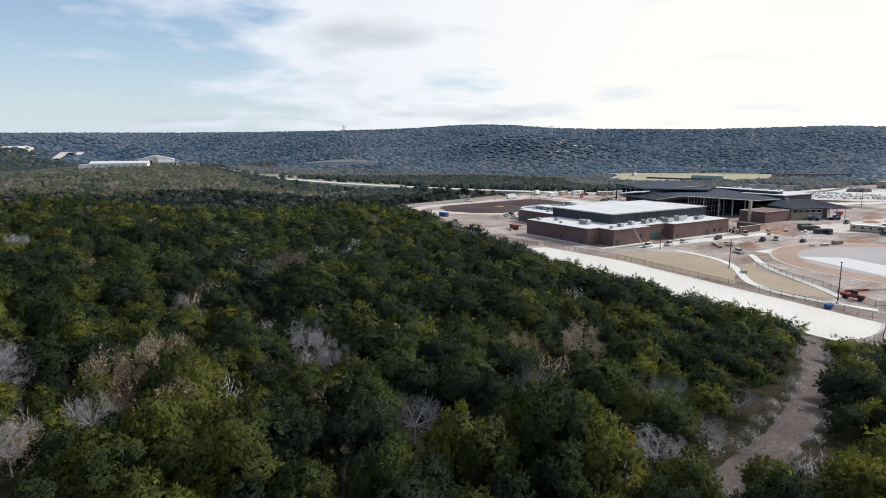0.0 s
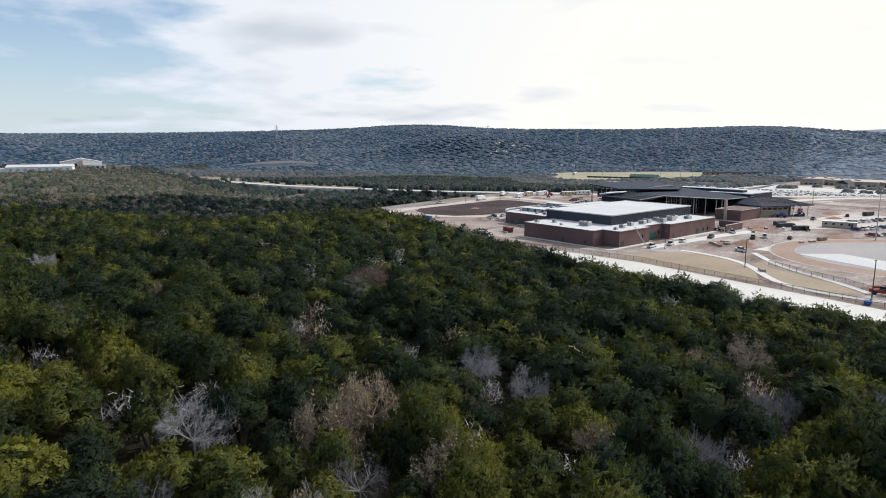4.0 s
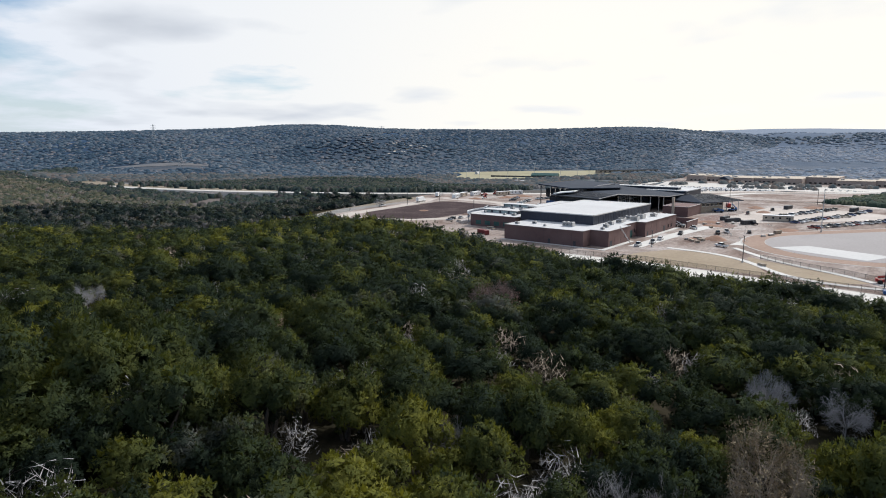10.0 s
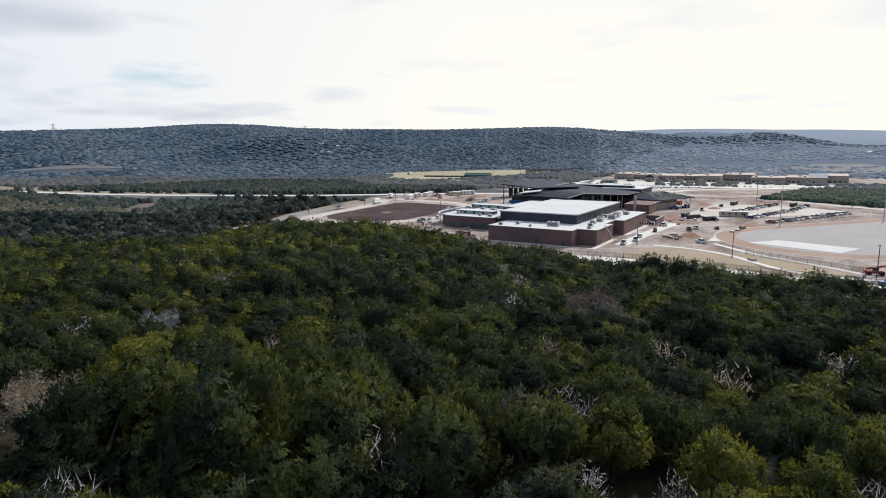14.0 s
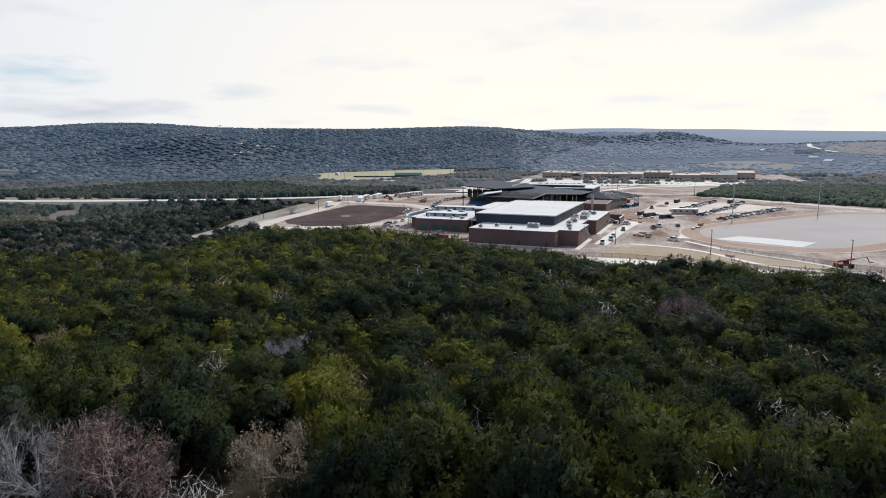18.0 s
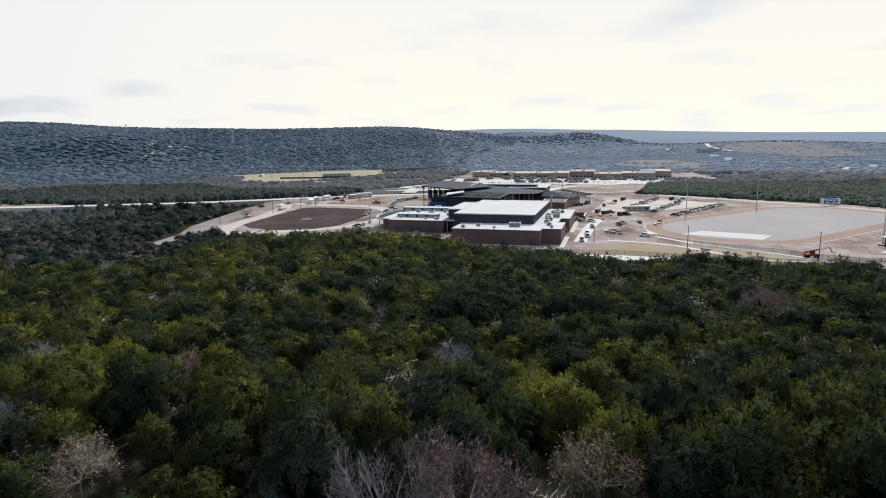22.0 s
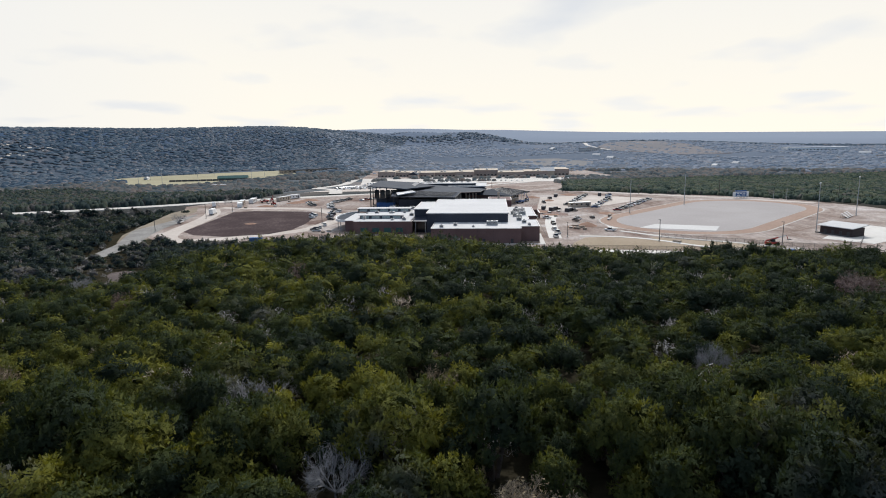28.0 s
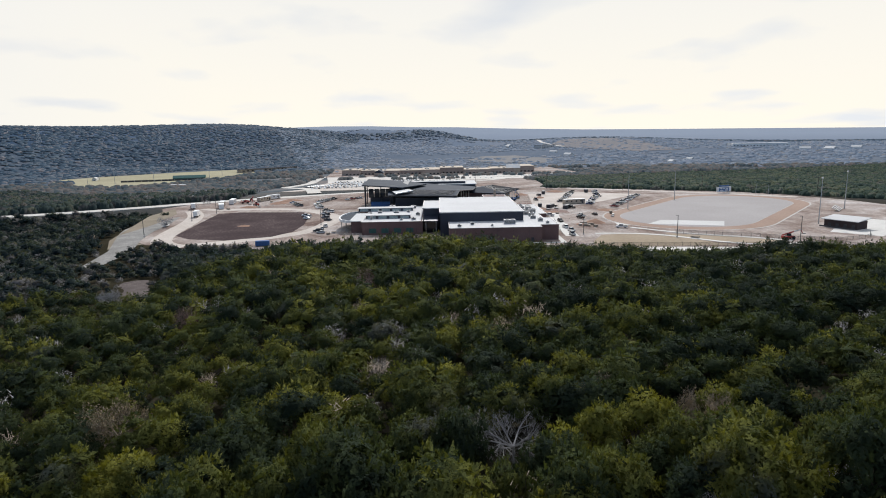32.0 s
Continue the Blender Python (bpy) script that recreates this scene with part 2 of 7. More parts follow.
M["twig_tan"] = surface("tan_twigs", (0.17, 0.13, 0.10), (0.28, 0.23, 0.18), (0.40, 0.34, 0.28), 0.3, 4, 0.95, 0.3)
M["dry_russet"] = surface("dry_russet_leaves", (0.07, 0.04, 0.03), (0.13, 0.075, 0.06), (0.2, 0.13, 0.11), 0.5, 5, 0.9, 0)
M["dry_tan"] = surface("dry_tan_leaves", (0.15, 0.11, 0.06), (0.24, 0.185, 0.11), (0.34, 0.28, 0.19), 0.5, 5, 0.9, 0)
md, nd, ld, bd = mat("caliche_dirt", 1.0, 0, 0.02)
ntd = md.node_tree
base = ramp(ntd, noise_fac(ntd, 0.03, 7, 0.66, 0.8), [(0.33, (0.148, 0.103, 0.088)), (0.45, (0.258, 0.206, 0.178)), (0.58, (0.365, 0.318, 0.288)), (0.74, (0.53, 0.497, 0.475))])
fine_d = ramp(ntd, noise_fac(ntd, 0.7, 5, 0.7), [(0.3, (0.72, 0.72, 0.73)), (0.7, (1.22, 1.21, 1.2))])
ruts = ramp(ntd, noise_fac(ntd, 0.35, 4, 0.65, 1.5, (0.14, 0.9, 1.0)), [(0.4, (0.88, 0.87, 0.87)), (0.62, (1.1, 1.1, 1.1))])
ld.new(mixc(ntd, 1.0, mixc(ntd, 1.0, base, fine_d, "MULTIPLY"), ruts, "MULTIPLY"), bd.inputs["Base Color"])
bumped(ntd, bd, noise_fac(ntd, 0.6, 6, 0.7), 0.5, 0.12)
M["dirt"] = md
M["verge"] = surface("dry_grass_verge", (0.13, 0.105, 0.075), (0.19, 0.155, 0.11), (0.27, 0.23, 0.17), 0.06, 0.9, 0.95, 0.4, 0.1)
M["field"] = surface("graded_topsoil", (0.046, 0.036, 0.037), (0.072, 0.055, 0.055), (0.15, 0.118, 0.112), 0.05, 0.8, 1.0, 0.5, 0.06, spec=0.0)
M["concrete"] = surface("new_concrete", (0.44, 0.415, 0.37), (0.53, 0.505, 0.46), (0.60, 0.575, 0.53), 0.03, 0.9, 0.8, 0.1, 0.02)
M["walk"] = surface("walk_concrete", (0.44, 0.42, 0.39), (0.53, 0.51, 0.475), (0.61, 0.59, 0.56), 0.1, 2.0, 0.85, 0.1, 0.01)
M["gravel_road"] = surface("gravel_road", (0.34, 0.29, 0.25), (0.45, 0.395, 0.35), (0.56, 0.51, 0.465), 0.05, 0.8, 0.95, 0.3, 0.03)
M["road"] = surface("pale_road", (0.40, 0.37, 0.34), (0.49, 0.46, 0.42), (0.58, 0.55, 0.51), 0.02, 0.5, 0.9, 0.1, 0.02)
M["track"] = surface("track_base", (0.25, 0.175, 0.137), (0.315, 0.228, 0.182), (0.385, 0.292, 0.24), 0.03, 0.7, 1.0, 0.2, 0.02, spec=0.05)
M["infield"] = surface("crushed_stone", (0.29, 0.268, 0.258), (0.335, 0.312, 0.302), (0.39, 0.365, 0.352), 0.02, 0.9, 1.0, 0.2, 0.02, spec=0.05)
M["patch"] = surface("fresh_slab", (0.42, 0.41, 0.39), (0.48, 0.47, 0.455), (0.54, 0.53, 0.51), 0.05, 0.7, 0.85, 0.05, 0.01)
M["rock"] = surface("bare_limestone", (0.32, 0.28, 0.24), (0.46, 0.42, 0.37), (0.62, 0.58, 0.53), 0.1, 1.2, 0.95, 0.6, 0.15)
M["asphalt"] = surface("asphalt", (0.10, 0.098, 0.095), (0.14, 0.137, 0.13), (0.19, 0.185, 0.175), 0.03, 0.8, 0.9, 0.1, 0.01)
M["turf"] = surface("dry_playing_field", (0.23, 0.205, 0.125), (0.29, 0.262, 0.165), (0.36, 0.33, 0.22), 0.02, 0.3, 0.95, 0.2, 0.05)

# distance haze is painted in: dry grass and brown brush turned grey-blue
M["far_pasture"] = surface("hazed_dry_grass", (0.098, 0.102, 0.112), (0.128, 0.126, 0.130), (0.168, 0.160, 0.158), 0.012, 0.06, 0.95, 0.0)
M["cleared"] = surface("hazed_brown_brush", (0.078, 0.086, 0.102), (0.110, 0.104, 0.112), (0.152, 0.130, 0.128), 0.01, 0.05, 0.95, 0.0)
# trodden dirt and litter, its colour lowered for shade under the trees
M["litter"] = surface("shaded_dirt_and_litter", (0.036, 0.027, 0.026), (0.075, 0.057, 0.052), (0.15, 0.122, 0.112), 0.3, 2.5, 0.95, 0.8, 0.15)
M["wash"] = surface("grey_wash_stone", (0.12, 0.115, 0.105), (0.20, 0.192, 0.18), (0.34, 0.325, 0.305), 0.12, 1.4, 0.95, 0.6, 0.15)
M["rubble"] = surface("red_grey_rubble", (0.15, 0.098, 0.082), (0.235, 0.17, 0.148), (0.40, 0.34, 0.31), 0.14, 0.9, 1.0, 0.7, 0.12, spec=0.02)
M["tan_bed"] = surface("smooth_tan_soil", (0.25, 0.198, 0.142), (0.315, 0.256, 0.190), (0.38, 0.318, 0.245), 0.05, 0.7, 1.0, 0.3, 0.05, spec=0.02)
M["bank"] = surface("bare_brown_bank", (0.065, 0.052, 0.047), (0.105, 0.086, 0.078), (0.16, 0.135, 0.122), 0.06, 0.7, 1.0, 0.5, 0.1)
M["kerb"] = surface("dusty_kerb_concrete", (0.34, 0.315, 0.29), (0.42, 0.395, 0.37), (0.50, 0.475, 0.45), 0.1, 2.0, 0.9, 0.1, 0.01)

# ---- geometry helpers ----


def smooth(a, b, x):
    t = np.clip((np.asarray(x, float) - a) / (b - a), 0, 1)
    return t * t * (3 - 2 * t)


CENTRE = np.array([-235.0, -60.0])
RIDGE_AZ = [-180, -60, -35, -28, -20, -12, -5, 0, 4, 8, 12, 15, 17.5, 19.5, 22.5, 25, 28, 33, 38, 42, 46, 49, 52, 55, 58, 63, 70, 78, 90, 100, 180]
RIDGE_H = [10, 4, 2, 2, 4, 6, 8, 10, 12, 14, 22, 48, 72, 86, 93, 92, 90, 88, 92, 94, 100, 110, 114, 112, 103, 96, 90, 86, 82, 80, 60]
FAR_H = [40, 40, 41, 47, 53, 60, 74, 88, 93, 103, 106, 102, 95, 66, 60, 60, 60, 60, 60, 60, 60, 60, 60, 60, 60, 60, 60, 60, 60, 60, 60]
KNOLLS = ((868, 1043, 40, 150), (760, 1160, 20, 130), (985, 900, 16, 120), (2130, 100, 50, 170), (2180, 340, 42, 150), (2060, 500, 26, 150), (1950, -520, 18, 330), (-75, 960, 19, 190), (-140, 640, 13, 170), (-215, 235, 6, 60), (-340, 1500, 66, 170), (-190, 1900, 26, 160))


def wobble(x, y, s, seed):
    """Cheap smooth noise from sines, about -1 to 1."""
    r = np.random.RandomState(seed)
    out = 0
    for k in range(6):
        a, p, f = r.uniform(0, 6.28), r.uniform(0, 6.28), s * r.uniform(0.6, 1.9)
        out = out + np.sin((np.cos(a) * x + np.sin(a) * y) * f + p)
    return out / 3.2


def height(x, y):
    """Ground level: the graded site at zero, the wooded rise, the valley and the hills round it."""
    x, y = np.asarray(x, float), np.asarray(y, float)
    # the rise falls steadily from its crest towards the site
    hill = np.interp(x - 14 * smooth(-45, 20, y) * smooth(-150, -110, x), [-262, -215, -190, -170, -150, -135, -120, -95, -78, -62, -52], [18.0, 17.5, 16.6, 15.0, 13.4, 12.1, 10.9, 7.3, 3.8, 0.6, 0.0])
    hill = hill * (1 - 0.14 * (1 - smooth(-110, -60, y)) * (1 - smooth(-140, -115, x))) * (1 - 0.92 * smooth(28, 175, y))
    hill = hill + wobble(x, y, 0.035, 3) * 0.9 * (1 - smooth(-130, -62, x))
    hill = hill + 2.2 * np.exp(-((x + 84) / 26) ** 2) * (1 - smooth(-64, -50, x)) * smooth(20, 55, y) * (1 - smooth(112, 145, y))
    hill = hill + 2.0 * np.exp(-((x + 88) / 16) ** 2) * (1 - smooth(-64, -52, x)) * (1 - smooth(-48, -25, y)) * smooth(-125, -100, y)
    # gully west of the road, and the wooded flat beyond it
    gap = np.interp(y, [205, 252, 312, 414, 509, 622, 900], [203, 175, 138, 107, 83, 58, 20]) - x
    hill = hill - 7 * smooth(6, 28, gap) * smooth(212, 262, y) * (1 - smooth(700, 1000, y)) * (1 - smooth(110, 250, gap))
    hill = hill + 5.5 * smooth(130, 260, gap) * smooth(215, 330, y) * (1 - smooth(430, 560, gap))
    dx, dy = x - CENTRE[0], y - CENTRE[1]
    r, az = np.hypot(dx, dy), np.degrees(np.arctan2(dy, dx))
    low = -17 + 9 * smooth(35, 75, az) + 14 * smooth(20, 60, -az)
    out = smooth(470, 900, r)
    z = hill * (1 - smooth(500, 900, r)) + low * out
    crest = np.interp(az, RIDGE_AZ, RIDGE_H)
    u = smooth(1050 + 480 * smooth(62, 80, az), 2300, r)
    z = z * (1 - u) + crest * u
    spurs = (wobble(x, y, 0.0075, 5) * 13 + wobble(x, y, 0.0032, 17) * 20 + wobble(x, y, 0.02, 23) * 2.5) * (1 - np.exp(-(((x - 735) ** 2 + (y - 520) ** 2) / 280 ** 2) ** 2))
    z = z + spurs * smooth(12, 20, az) * (1 - smooth(60, 74, az)) * smooth(950, 1450, r) * (1 - smooth(1850, 2280, r))
    # knolls standing before the ridge, and the wooded rise with the white hall
    for kx, ky, kh, ks in KNOLLS:
        z = z + kh * np.exp(-((x - kx) ** 2 + (y - ky) ** 2) / ks ** 2)
    # a farther range shows where the near ridge ends
    back = smooth(2450, 3800, r)
    z = z * (1 - back) + np.interp(az, RIDGE_AZ, FAR_H) * back
    return z - 30 * smooth(3900, 4300, r)


def hz(x, y):
    return float(height(x, y))


def link_mesh(name, verts, faces, material, parent=None, smooth_shade=False):
    """One mesh object from arrays; faces: an n x 3 or n x 4 array, or a list of lists."""
    me = bpy.data.meshes.new(name)
    verts = np.asarray(verts, np.float32).reshape(-1, 3)
    if isinstance(faces, np.ndarray):
        n, k = faces.shape
        me.vertices.add(len(verts))
        me.vertices.foreach_set("co", verts.ravel())
        me.loops.add(n * k)
        me.loops.foreach_set("vertex_index", faces.astype(np.int32).ravel())
        me.polygons.add(n)
        me.polygons.foreach_set("loop_start", np.arange(0, n * k, k, dtype=np.int32))
        me.polygons.foreach_set("loop_total", np.full(n, k, np.int32))
        me.update(calc_edges=True)
    else:
        me.from_pydata([tuple(v) for v in verts], [], faces)
    if smooth_shade:
        me.polygons.foreach_set("use_smooth", np.ones(len(me.polygons), bool))
    me.materials.append(material)
    ob = new(name, me)
    if parent:
        ob.parent = parent
    return ob


def part(name, bm, material, parent=None, label=""):
    me = bpy.data.meshes.new(name)
    bm.normal_update()
    bm.to_mesh(me)
    bm.free()
    me.materials.append(material)
    ob = new(name, me)
    if parent:
        ob.parent = parent
    return tagged(ob, label)


def box(bm, x0, y0, z0, x1, y1, z1, bevel=0.0):
    r = bmesh.ops.create_cube(bm, size=1)
    for v in r["verts"]:
        v.co = Vector(((x0 + x1) / 2 + v.co.x * (x1 - x0), (y0 + y1) / 2 + v.co.y * (y1 - y0), (z0 + z1) / 2 + v.co.z * (z1 - z0)))
    if bevel:
        bmesh.ops.bevel(bm, geom=list({e for v in r["verts"] for e in v.link_edges}), offset=bevel, segments=1, affect="EDGES")
    return bm


def prism(bm, poly, z0, z1):
    """An upright prism over a plan polygon."""
    lo = [bm.verts.new((x, y, z0)) for x, y in poly]
    hi = [bm.verts.new((x, y, z1)) for x, y in poly]
    n = len(poly)
    bm.faces.new(hi)
    bm.faces.new(lo[::-1])
    for i in range(n):
        bm.faces.new((lo[i], lo[(i + 1) % n], hi[(i + 1) % n], hi[i]))
    bmesh.ops.recalc_face_normals(bm, faces=bm.faces)
    return bm


def tube(bm, a, b, r0, r1=None, sides=6):
    a, b = Vector(a), Vector(b)
    r1 = r0 if r1 is None else r1
    q = (b - a).to_track_quat("Z", "Y")
    rings = []
    for p, r in ((a, r0), (b, r1)):
        rings.append([bm.verts.new(p + q @ Vector((r * math.cos(6.2832 * i / sides), r * math.sin(6.2832 * i / sides), 0))) for i in range(sides)])
    for i in range(sides):
        bm.faces.new((rings[0][i], rings[0][(i + 1) % sides], rings[1][(i + 1) % sides], rings[1][i]))
    bm.faces.new(rings[1])
    bm.faces.new(rings[0][::-1])
    return bm


def structure(ob, label, category=""):
    return tagged(ob, label, category, kind="structure")


# ---- ground ----
def axis(fine0, fine1, step):
    mid = np.arange(fine0, fine1 + 0.1, step)
    out, s = [], step
    p = fine1
    while p < 4300:
        s = min(s * 1.1, 48)
        p += s
        out.append(p)
    lo, s, p = [], step, fine0
    while p > -4300:
        s = min(s * 1.1, 48)
        p -= s
        lo.append(p)
    return np.array(lo[::-1] + list(mid) + out)


gx, gy = axis(-300, 260, 5), axis(-260, 300, 5)
GX, GY = np.meshgrid(gx, gy, indexing="ij")
gv = np.stack([GX, GY, height(GX, GY)], -1).reshape(-1, 3)
ny = len(gy)
ii, jj = np.meshgrid(np.arange(len(gx) - 1), np.arange(ny - 1), indexing="ij")
q = (ii * ny + jj).ravel()
gf = np.stack([q, q + ny, q + ny + 1, q + 1], -1)

mg, ng, lg, bg_ = mat("ground_cover", 1.0, 0, 0.0)
ntg = mg.node_tree
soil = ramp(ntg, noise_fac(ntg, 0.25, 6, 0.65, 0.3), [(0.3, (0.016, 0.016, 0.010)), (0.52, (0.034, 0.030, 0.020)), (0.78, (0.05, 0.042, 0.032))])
# blue in the far tones is painted haze, the darkest broad shade
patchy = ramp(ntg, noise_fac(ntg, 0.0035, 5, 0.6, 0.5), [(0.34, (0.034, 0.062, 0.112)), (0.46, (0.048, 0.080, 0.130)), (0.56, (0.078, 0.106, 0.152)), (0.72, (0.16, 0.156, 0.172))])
vor = ng.new("ShaderNodeTexVoronoi")
vor.inputs["Scale"].default_value = 0.055
lg.new(ng.new("ShaderNodeNewGeometry").outputs["Position"], vor.inputs["Vector"])
dots = ramp(ntg, vor.outputs["Distance"], [(0.15, (0.84, 0.87, 0.9)), (0.35, (0.95, 0.96, 0.97)), (0.62, (1.1, 1.08, 1.06))])
plain = ramp(ntg, noise_fac(ntg, 0.012, 5, 0.65, 0.5), [(0.36, (0.088, 0.106, 0.120)), (0.5, (0.128, 0.138, 0.146)), (0.64, (0.19, 0.172, 0.164))])
grain = ramp(ntg, noise_fac(ntg, 0.07, 4, 0.7), [(0.32, (0.8, 0.82, 0.84)), (0.68, (1.18, 1.15, 1.12))])
scrub = mixc(ntg, 1.0, mixc(ntg, 1.0, patchy, grain, "MULTIPLY"), dots, "MULTIPLY")
# mixed scrub of the nearer slopes, blued for haze: dark thickets with grey-brown bare wood and pale soil between
thick = noise_fac(ntg, 0.028, 5, 0.72, 0.3)
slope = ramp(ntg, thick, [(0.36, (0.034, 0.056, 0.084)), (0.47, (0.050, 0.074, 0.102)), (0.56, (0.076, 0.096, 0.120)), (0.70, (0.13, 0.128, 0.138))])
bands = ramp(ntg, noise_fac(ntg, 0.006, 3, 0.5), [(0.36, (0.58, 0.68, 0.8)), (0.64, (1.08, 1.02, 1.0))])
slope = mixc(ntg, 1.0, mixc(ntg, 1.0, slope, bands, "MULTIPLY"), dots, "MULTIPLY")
posn = ng.new("ShaderNodeNewGeometry").outputs["Position"]
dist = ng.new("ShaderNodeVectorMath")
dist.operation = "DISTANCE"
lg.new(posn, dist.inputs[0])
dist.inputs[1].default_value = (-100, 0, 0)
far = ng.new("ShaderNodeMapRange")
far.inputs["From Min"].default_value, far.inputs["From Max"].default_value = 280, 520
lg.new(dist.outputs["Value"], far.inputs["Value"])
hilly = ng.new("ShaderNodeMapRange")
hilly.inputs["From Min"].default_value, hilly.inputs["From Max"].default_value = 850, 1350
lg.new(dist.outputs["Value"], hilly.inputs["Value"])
# haze put into the colour: far ground goes paler and bluer
remote_haze = ng.new("ShaderNodeMapRange")
remote_haze.inputs["From Min"].default_value, remote_haze.inputs["From Max"].default_value = 1800, 3000
lg.new(dist.outputs["Value"], remote_haze.inputs["Value"])
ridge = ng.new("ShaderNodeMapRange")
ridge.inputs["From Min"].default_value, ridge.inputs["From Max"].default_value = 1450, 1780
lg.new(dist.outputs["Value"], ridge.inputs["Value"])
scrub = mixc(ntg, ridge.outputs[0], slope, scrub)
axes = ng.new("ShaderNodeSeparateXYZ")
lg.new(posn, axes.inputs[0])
# the same painted haze, growing towards the south
south_haze = ng.new("ShaderNodeMapRange")
south_haze.inputs["From Min"].default_value, south_haze.inputs["From Max"].default_value = 1100, 0
lg.new(axes.outputs["Y"], south_haze.inputs["Value"])
scrub = mixc(ntg, south_haze.outputs[0], scrub, mixc(ntg, 0.55, scrub, (0.185, 0.21, 0.25)))
scrub = mixc(ntg, remote_haze.outputs[0], scrub, mixc(ntg, 0.85, scrub, (0.25, 0.285, 0.34)))
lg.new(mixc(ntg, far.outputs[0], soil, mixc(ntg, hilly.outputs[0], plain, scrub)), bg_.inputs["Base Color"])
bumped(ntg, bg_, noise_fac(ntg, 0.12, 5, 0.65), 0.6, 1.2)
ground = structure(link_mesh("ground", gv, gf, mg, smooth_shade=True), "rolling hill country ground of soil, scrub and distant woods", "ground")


def ground_z(x, y):
    """Level of the ground sheet itself, between its grid points."""
    x, y = np.asarray(x, float), np.asarray(y, float)
    i, j = np.clip(np.searchsorted(gx, x) - 1, 0, len(gx) - 2), np.clip(np.searchsorted(gy, y) - 1, 0, len(gy) - 2)
    u, v = (x - gx[i]) / (gx[i + 1] - gx[i]), (y - gy[j]) / (gy[j + 1] - gy[j])
    z = gv[:, 2].reshape(len(gx), ny)
    return z[i, j] * (1 - u) * (1 - v) + z[i + 1, j] * u * (1 - v) + z[i, j + 1] * (1 - u) * v + z[i + 1, j + 1] * u * v


def flat(name, poly, z, material, label, category="ground"):
    """A flat sheet with a visible edge thickness, over a plan polygon."""
    bm = bmesh.new()
    prism(bm, poly, z - 0.25, z)
    return structure(part(name, bm, material), label, category)


def ribbon(name, pts, width, material, label, category="road", lift=0.25, drop=0.6):
    """A strip along a line of plan points, laid on the ground."""
    pts = np.array(pts, float)
    seg = np.hypot(*np.diff(pts, axis=0).T)
    s = np.concatenate([[0], np.cumsum(seg)])
    n = max(int(s[-1] / 6), 8)
    t = np.linspace(0, s[-1], n)
    px, py = np.interp(t, s, pts[:, 0]), np.interp(t, s, pts[:, 1])
    for _ in range(6):
        px[1:-1] = (px[:-2] + 2 * px[1:-1] + px[2:]) / 4
        py[1:-1] = (py[:-2] + 2 * py[1:-1] + py[2:]) / 4
    tx, ty = np.gradient(px), np.gradient(py)
    L = np.hypot(tx, ty)
    nx, nyv = -ty / L, tx / L
    w = np.broadcast_to(width, px.shape) / 2
    v = []
    for k in range(n):
        a = (px[k] + nx[k] * w[k], py[k] + nyv[k] * w[k])
        b = (px[k] - nx[k] * w[k], py[k] - nyv[k] * w[k])
        z = max(hz(*a), hz(*b), hz(px[k], py[k])) + lift
        v += [(*a, z), (*b, z), (*b, z - drop), (*a, z - drop)]
    f = []
    for k in range(n - 1):
        o = 4 * k
        f += [(o, o + 4, o + 5, o + 1), (o + 1, o + 5, o + 6, o + 2), (o + 3, o + 7, o + 4, o)]
    return structure(link_mesh(name, v, f, material), label, category)


def stadium(cx, cy, ang, half_straight, radius, n=20):
    out = []
    for s, a0 in ((1, -90), (-1, 90)):
        for i in range(n + 1):
            a = radians(a0 + 180 * i / n)
            out.append((s * half_straight + radius * math.cos(a), radius * math.sin(a)))
    c, sn = math.cos(radians(ang)), math.sin(radians(ang))
    return [(cx + c * x - sn * y, cy + sn * x + c * y) for x, y in out]


SITE = [(-58, -118), (-30, -150), (20, -190), (80, -225), (130, -215), (185, -185), (235, -95), (262, -20), (262, 60), (235, 135), (175, 235), (150, 245), (100, 222), (24, 205), (6, 188), (-4, 166), (-8, 150), (-26, 100), (-36, 60), (-44, 20), (-56, -20)]
flat("site_ground", SITE, 0.03, M["dirt"], "pale tan graded dirt of the building site")
flat("pavement_1", [(-56, -116), (-30, -114), (-21, -24), (-25, 14), (-36, 16), (-50, -20)], 0.10, M["concrete"], "broad white new concrete slab beside the woods", "pavement")
flat("west_verge", [(8, 190), (16, 200), (40, 212), (80, 216), (120, 222), (150, 236), (112, 236), (20, 212), (-4, 200)], 0.05, M["verge"], "dry brown grass bank beside the gravel road")
flat("track_surround", stadium(97, -112, -40, 46, 44.9), 0.06, M["kerb"], "pale concrete surround of the running track", "pavement")
flat("running_track", stadium(97, -112, -40, 46, 44), 0.09, M["track"], "unsurfaced tan oval running track", "track")
flat("infield_kerb", stadium(97, -112, -40, 46, 35.25), 0.12, M["kerb"], "pale kerb round the infield", "kerb")
flat("track_infield", stadium(97, -112, -40, 46, 35), 0.14, M["infield"], "grey crushed stone infield of the running track", "sports field")
flat("infield_slab", [(40, -54), (53, -65), (44, -95), (29, -88)], 0.19, M["patch"], "pale slab at the end of the infield", "pavement")
flat("topsoil_field", [(20, 174), (31, 185), (76, 190), (116, 194), (122, 182), (119, 160), (117, 140), (88, 131), (60, 127.5), (37, 128), (22, 135), (14, 155)], 0.09, M["field"], "dark brown graded topsoil field", "ground")
flat("asphalt_strip", [(-31.5, 82), (-27.5, 65), (-30, 40), (-36.5, 19), (-43.5, 17.5), (-50, 29), (-46, 55), (-40, 70)], 0.06, M["wash"], "grey gravel strip between the woods and the site", "ground")
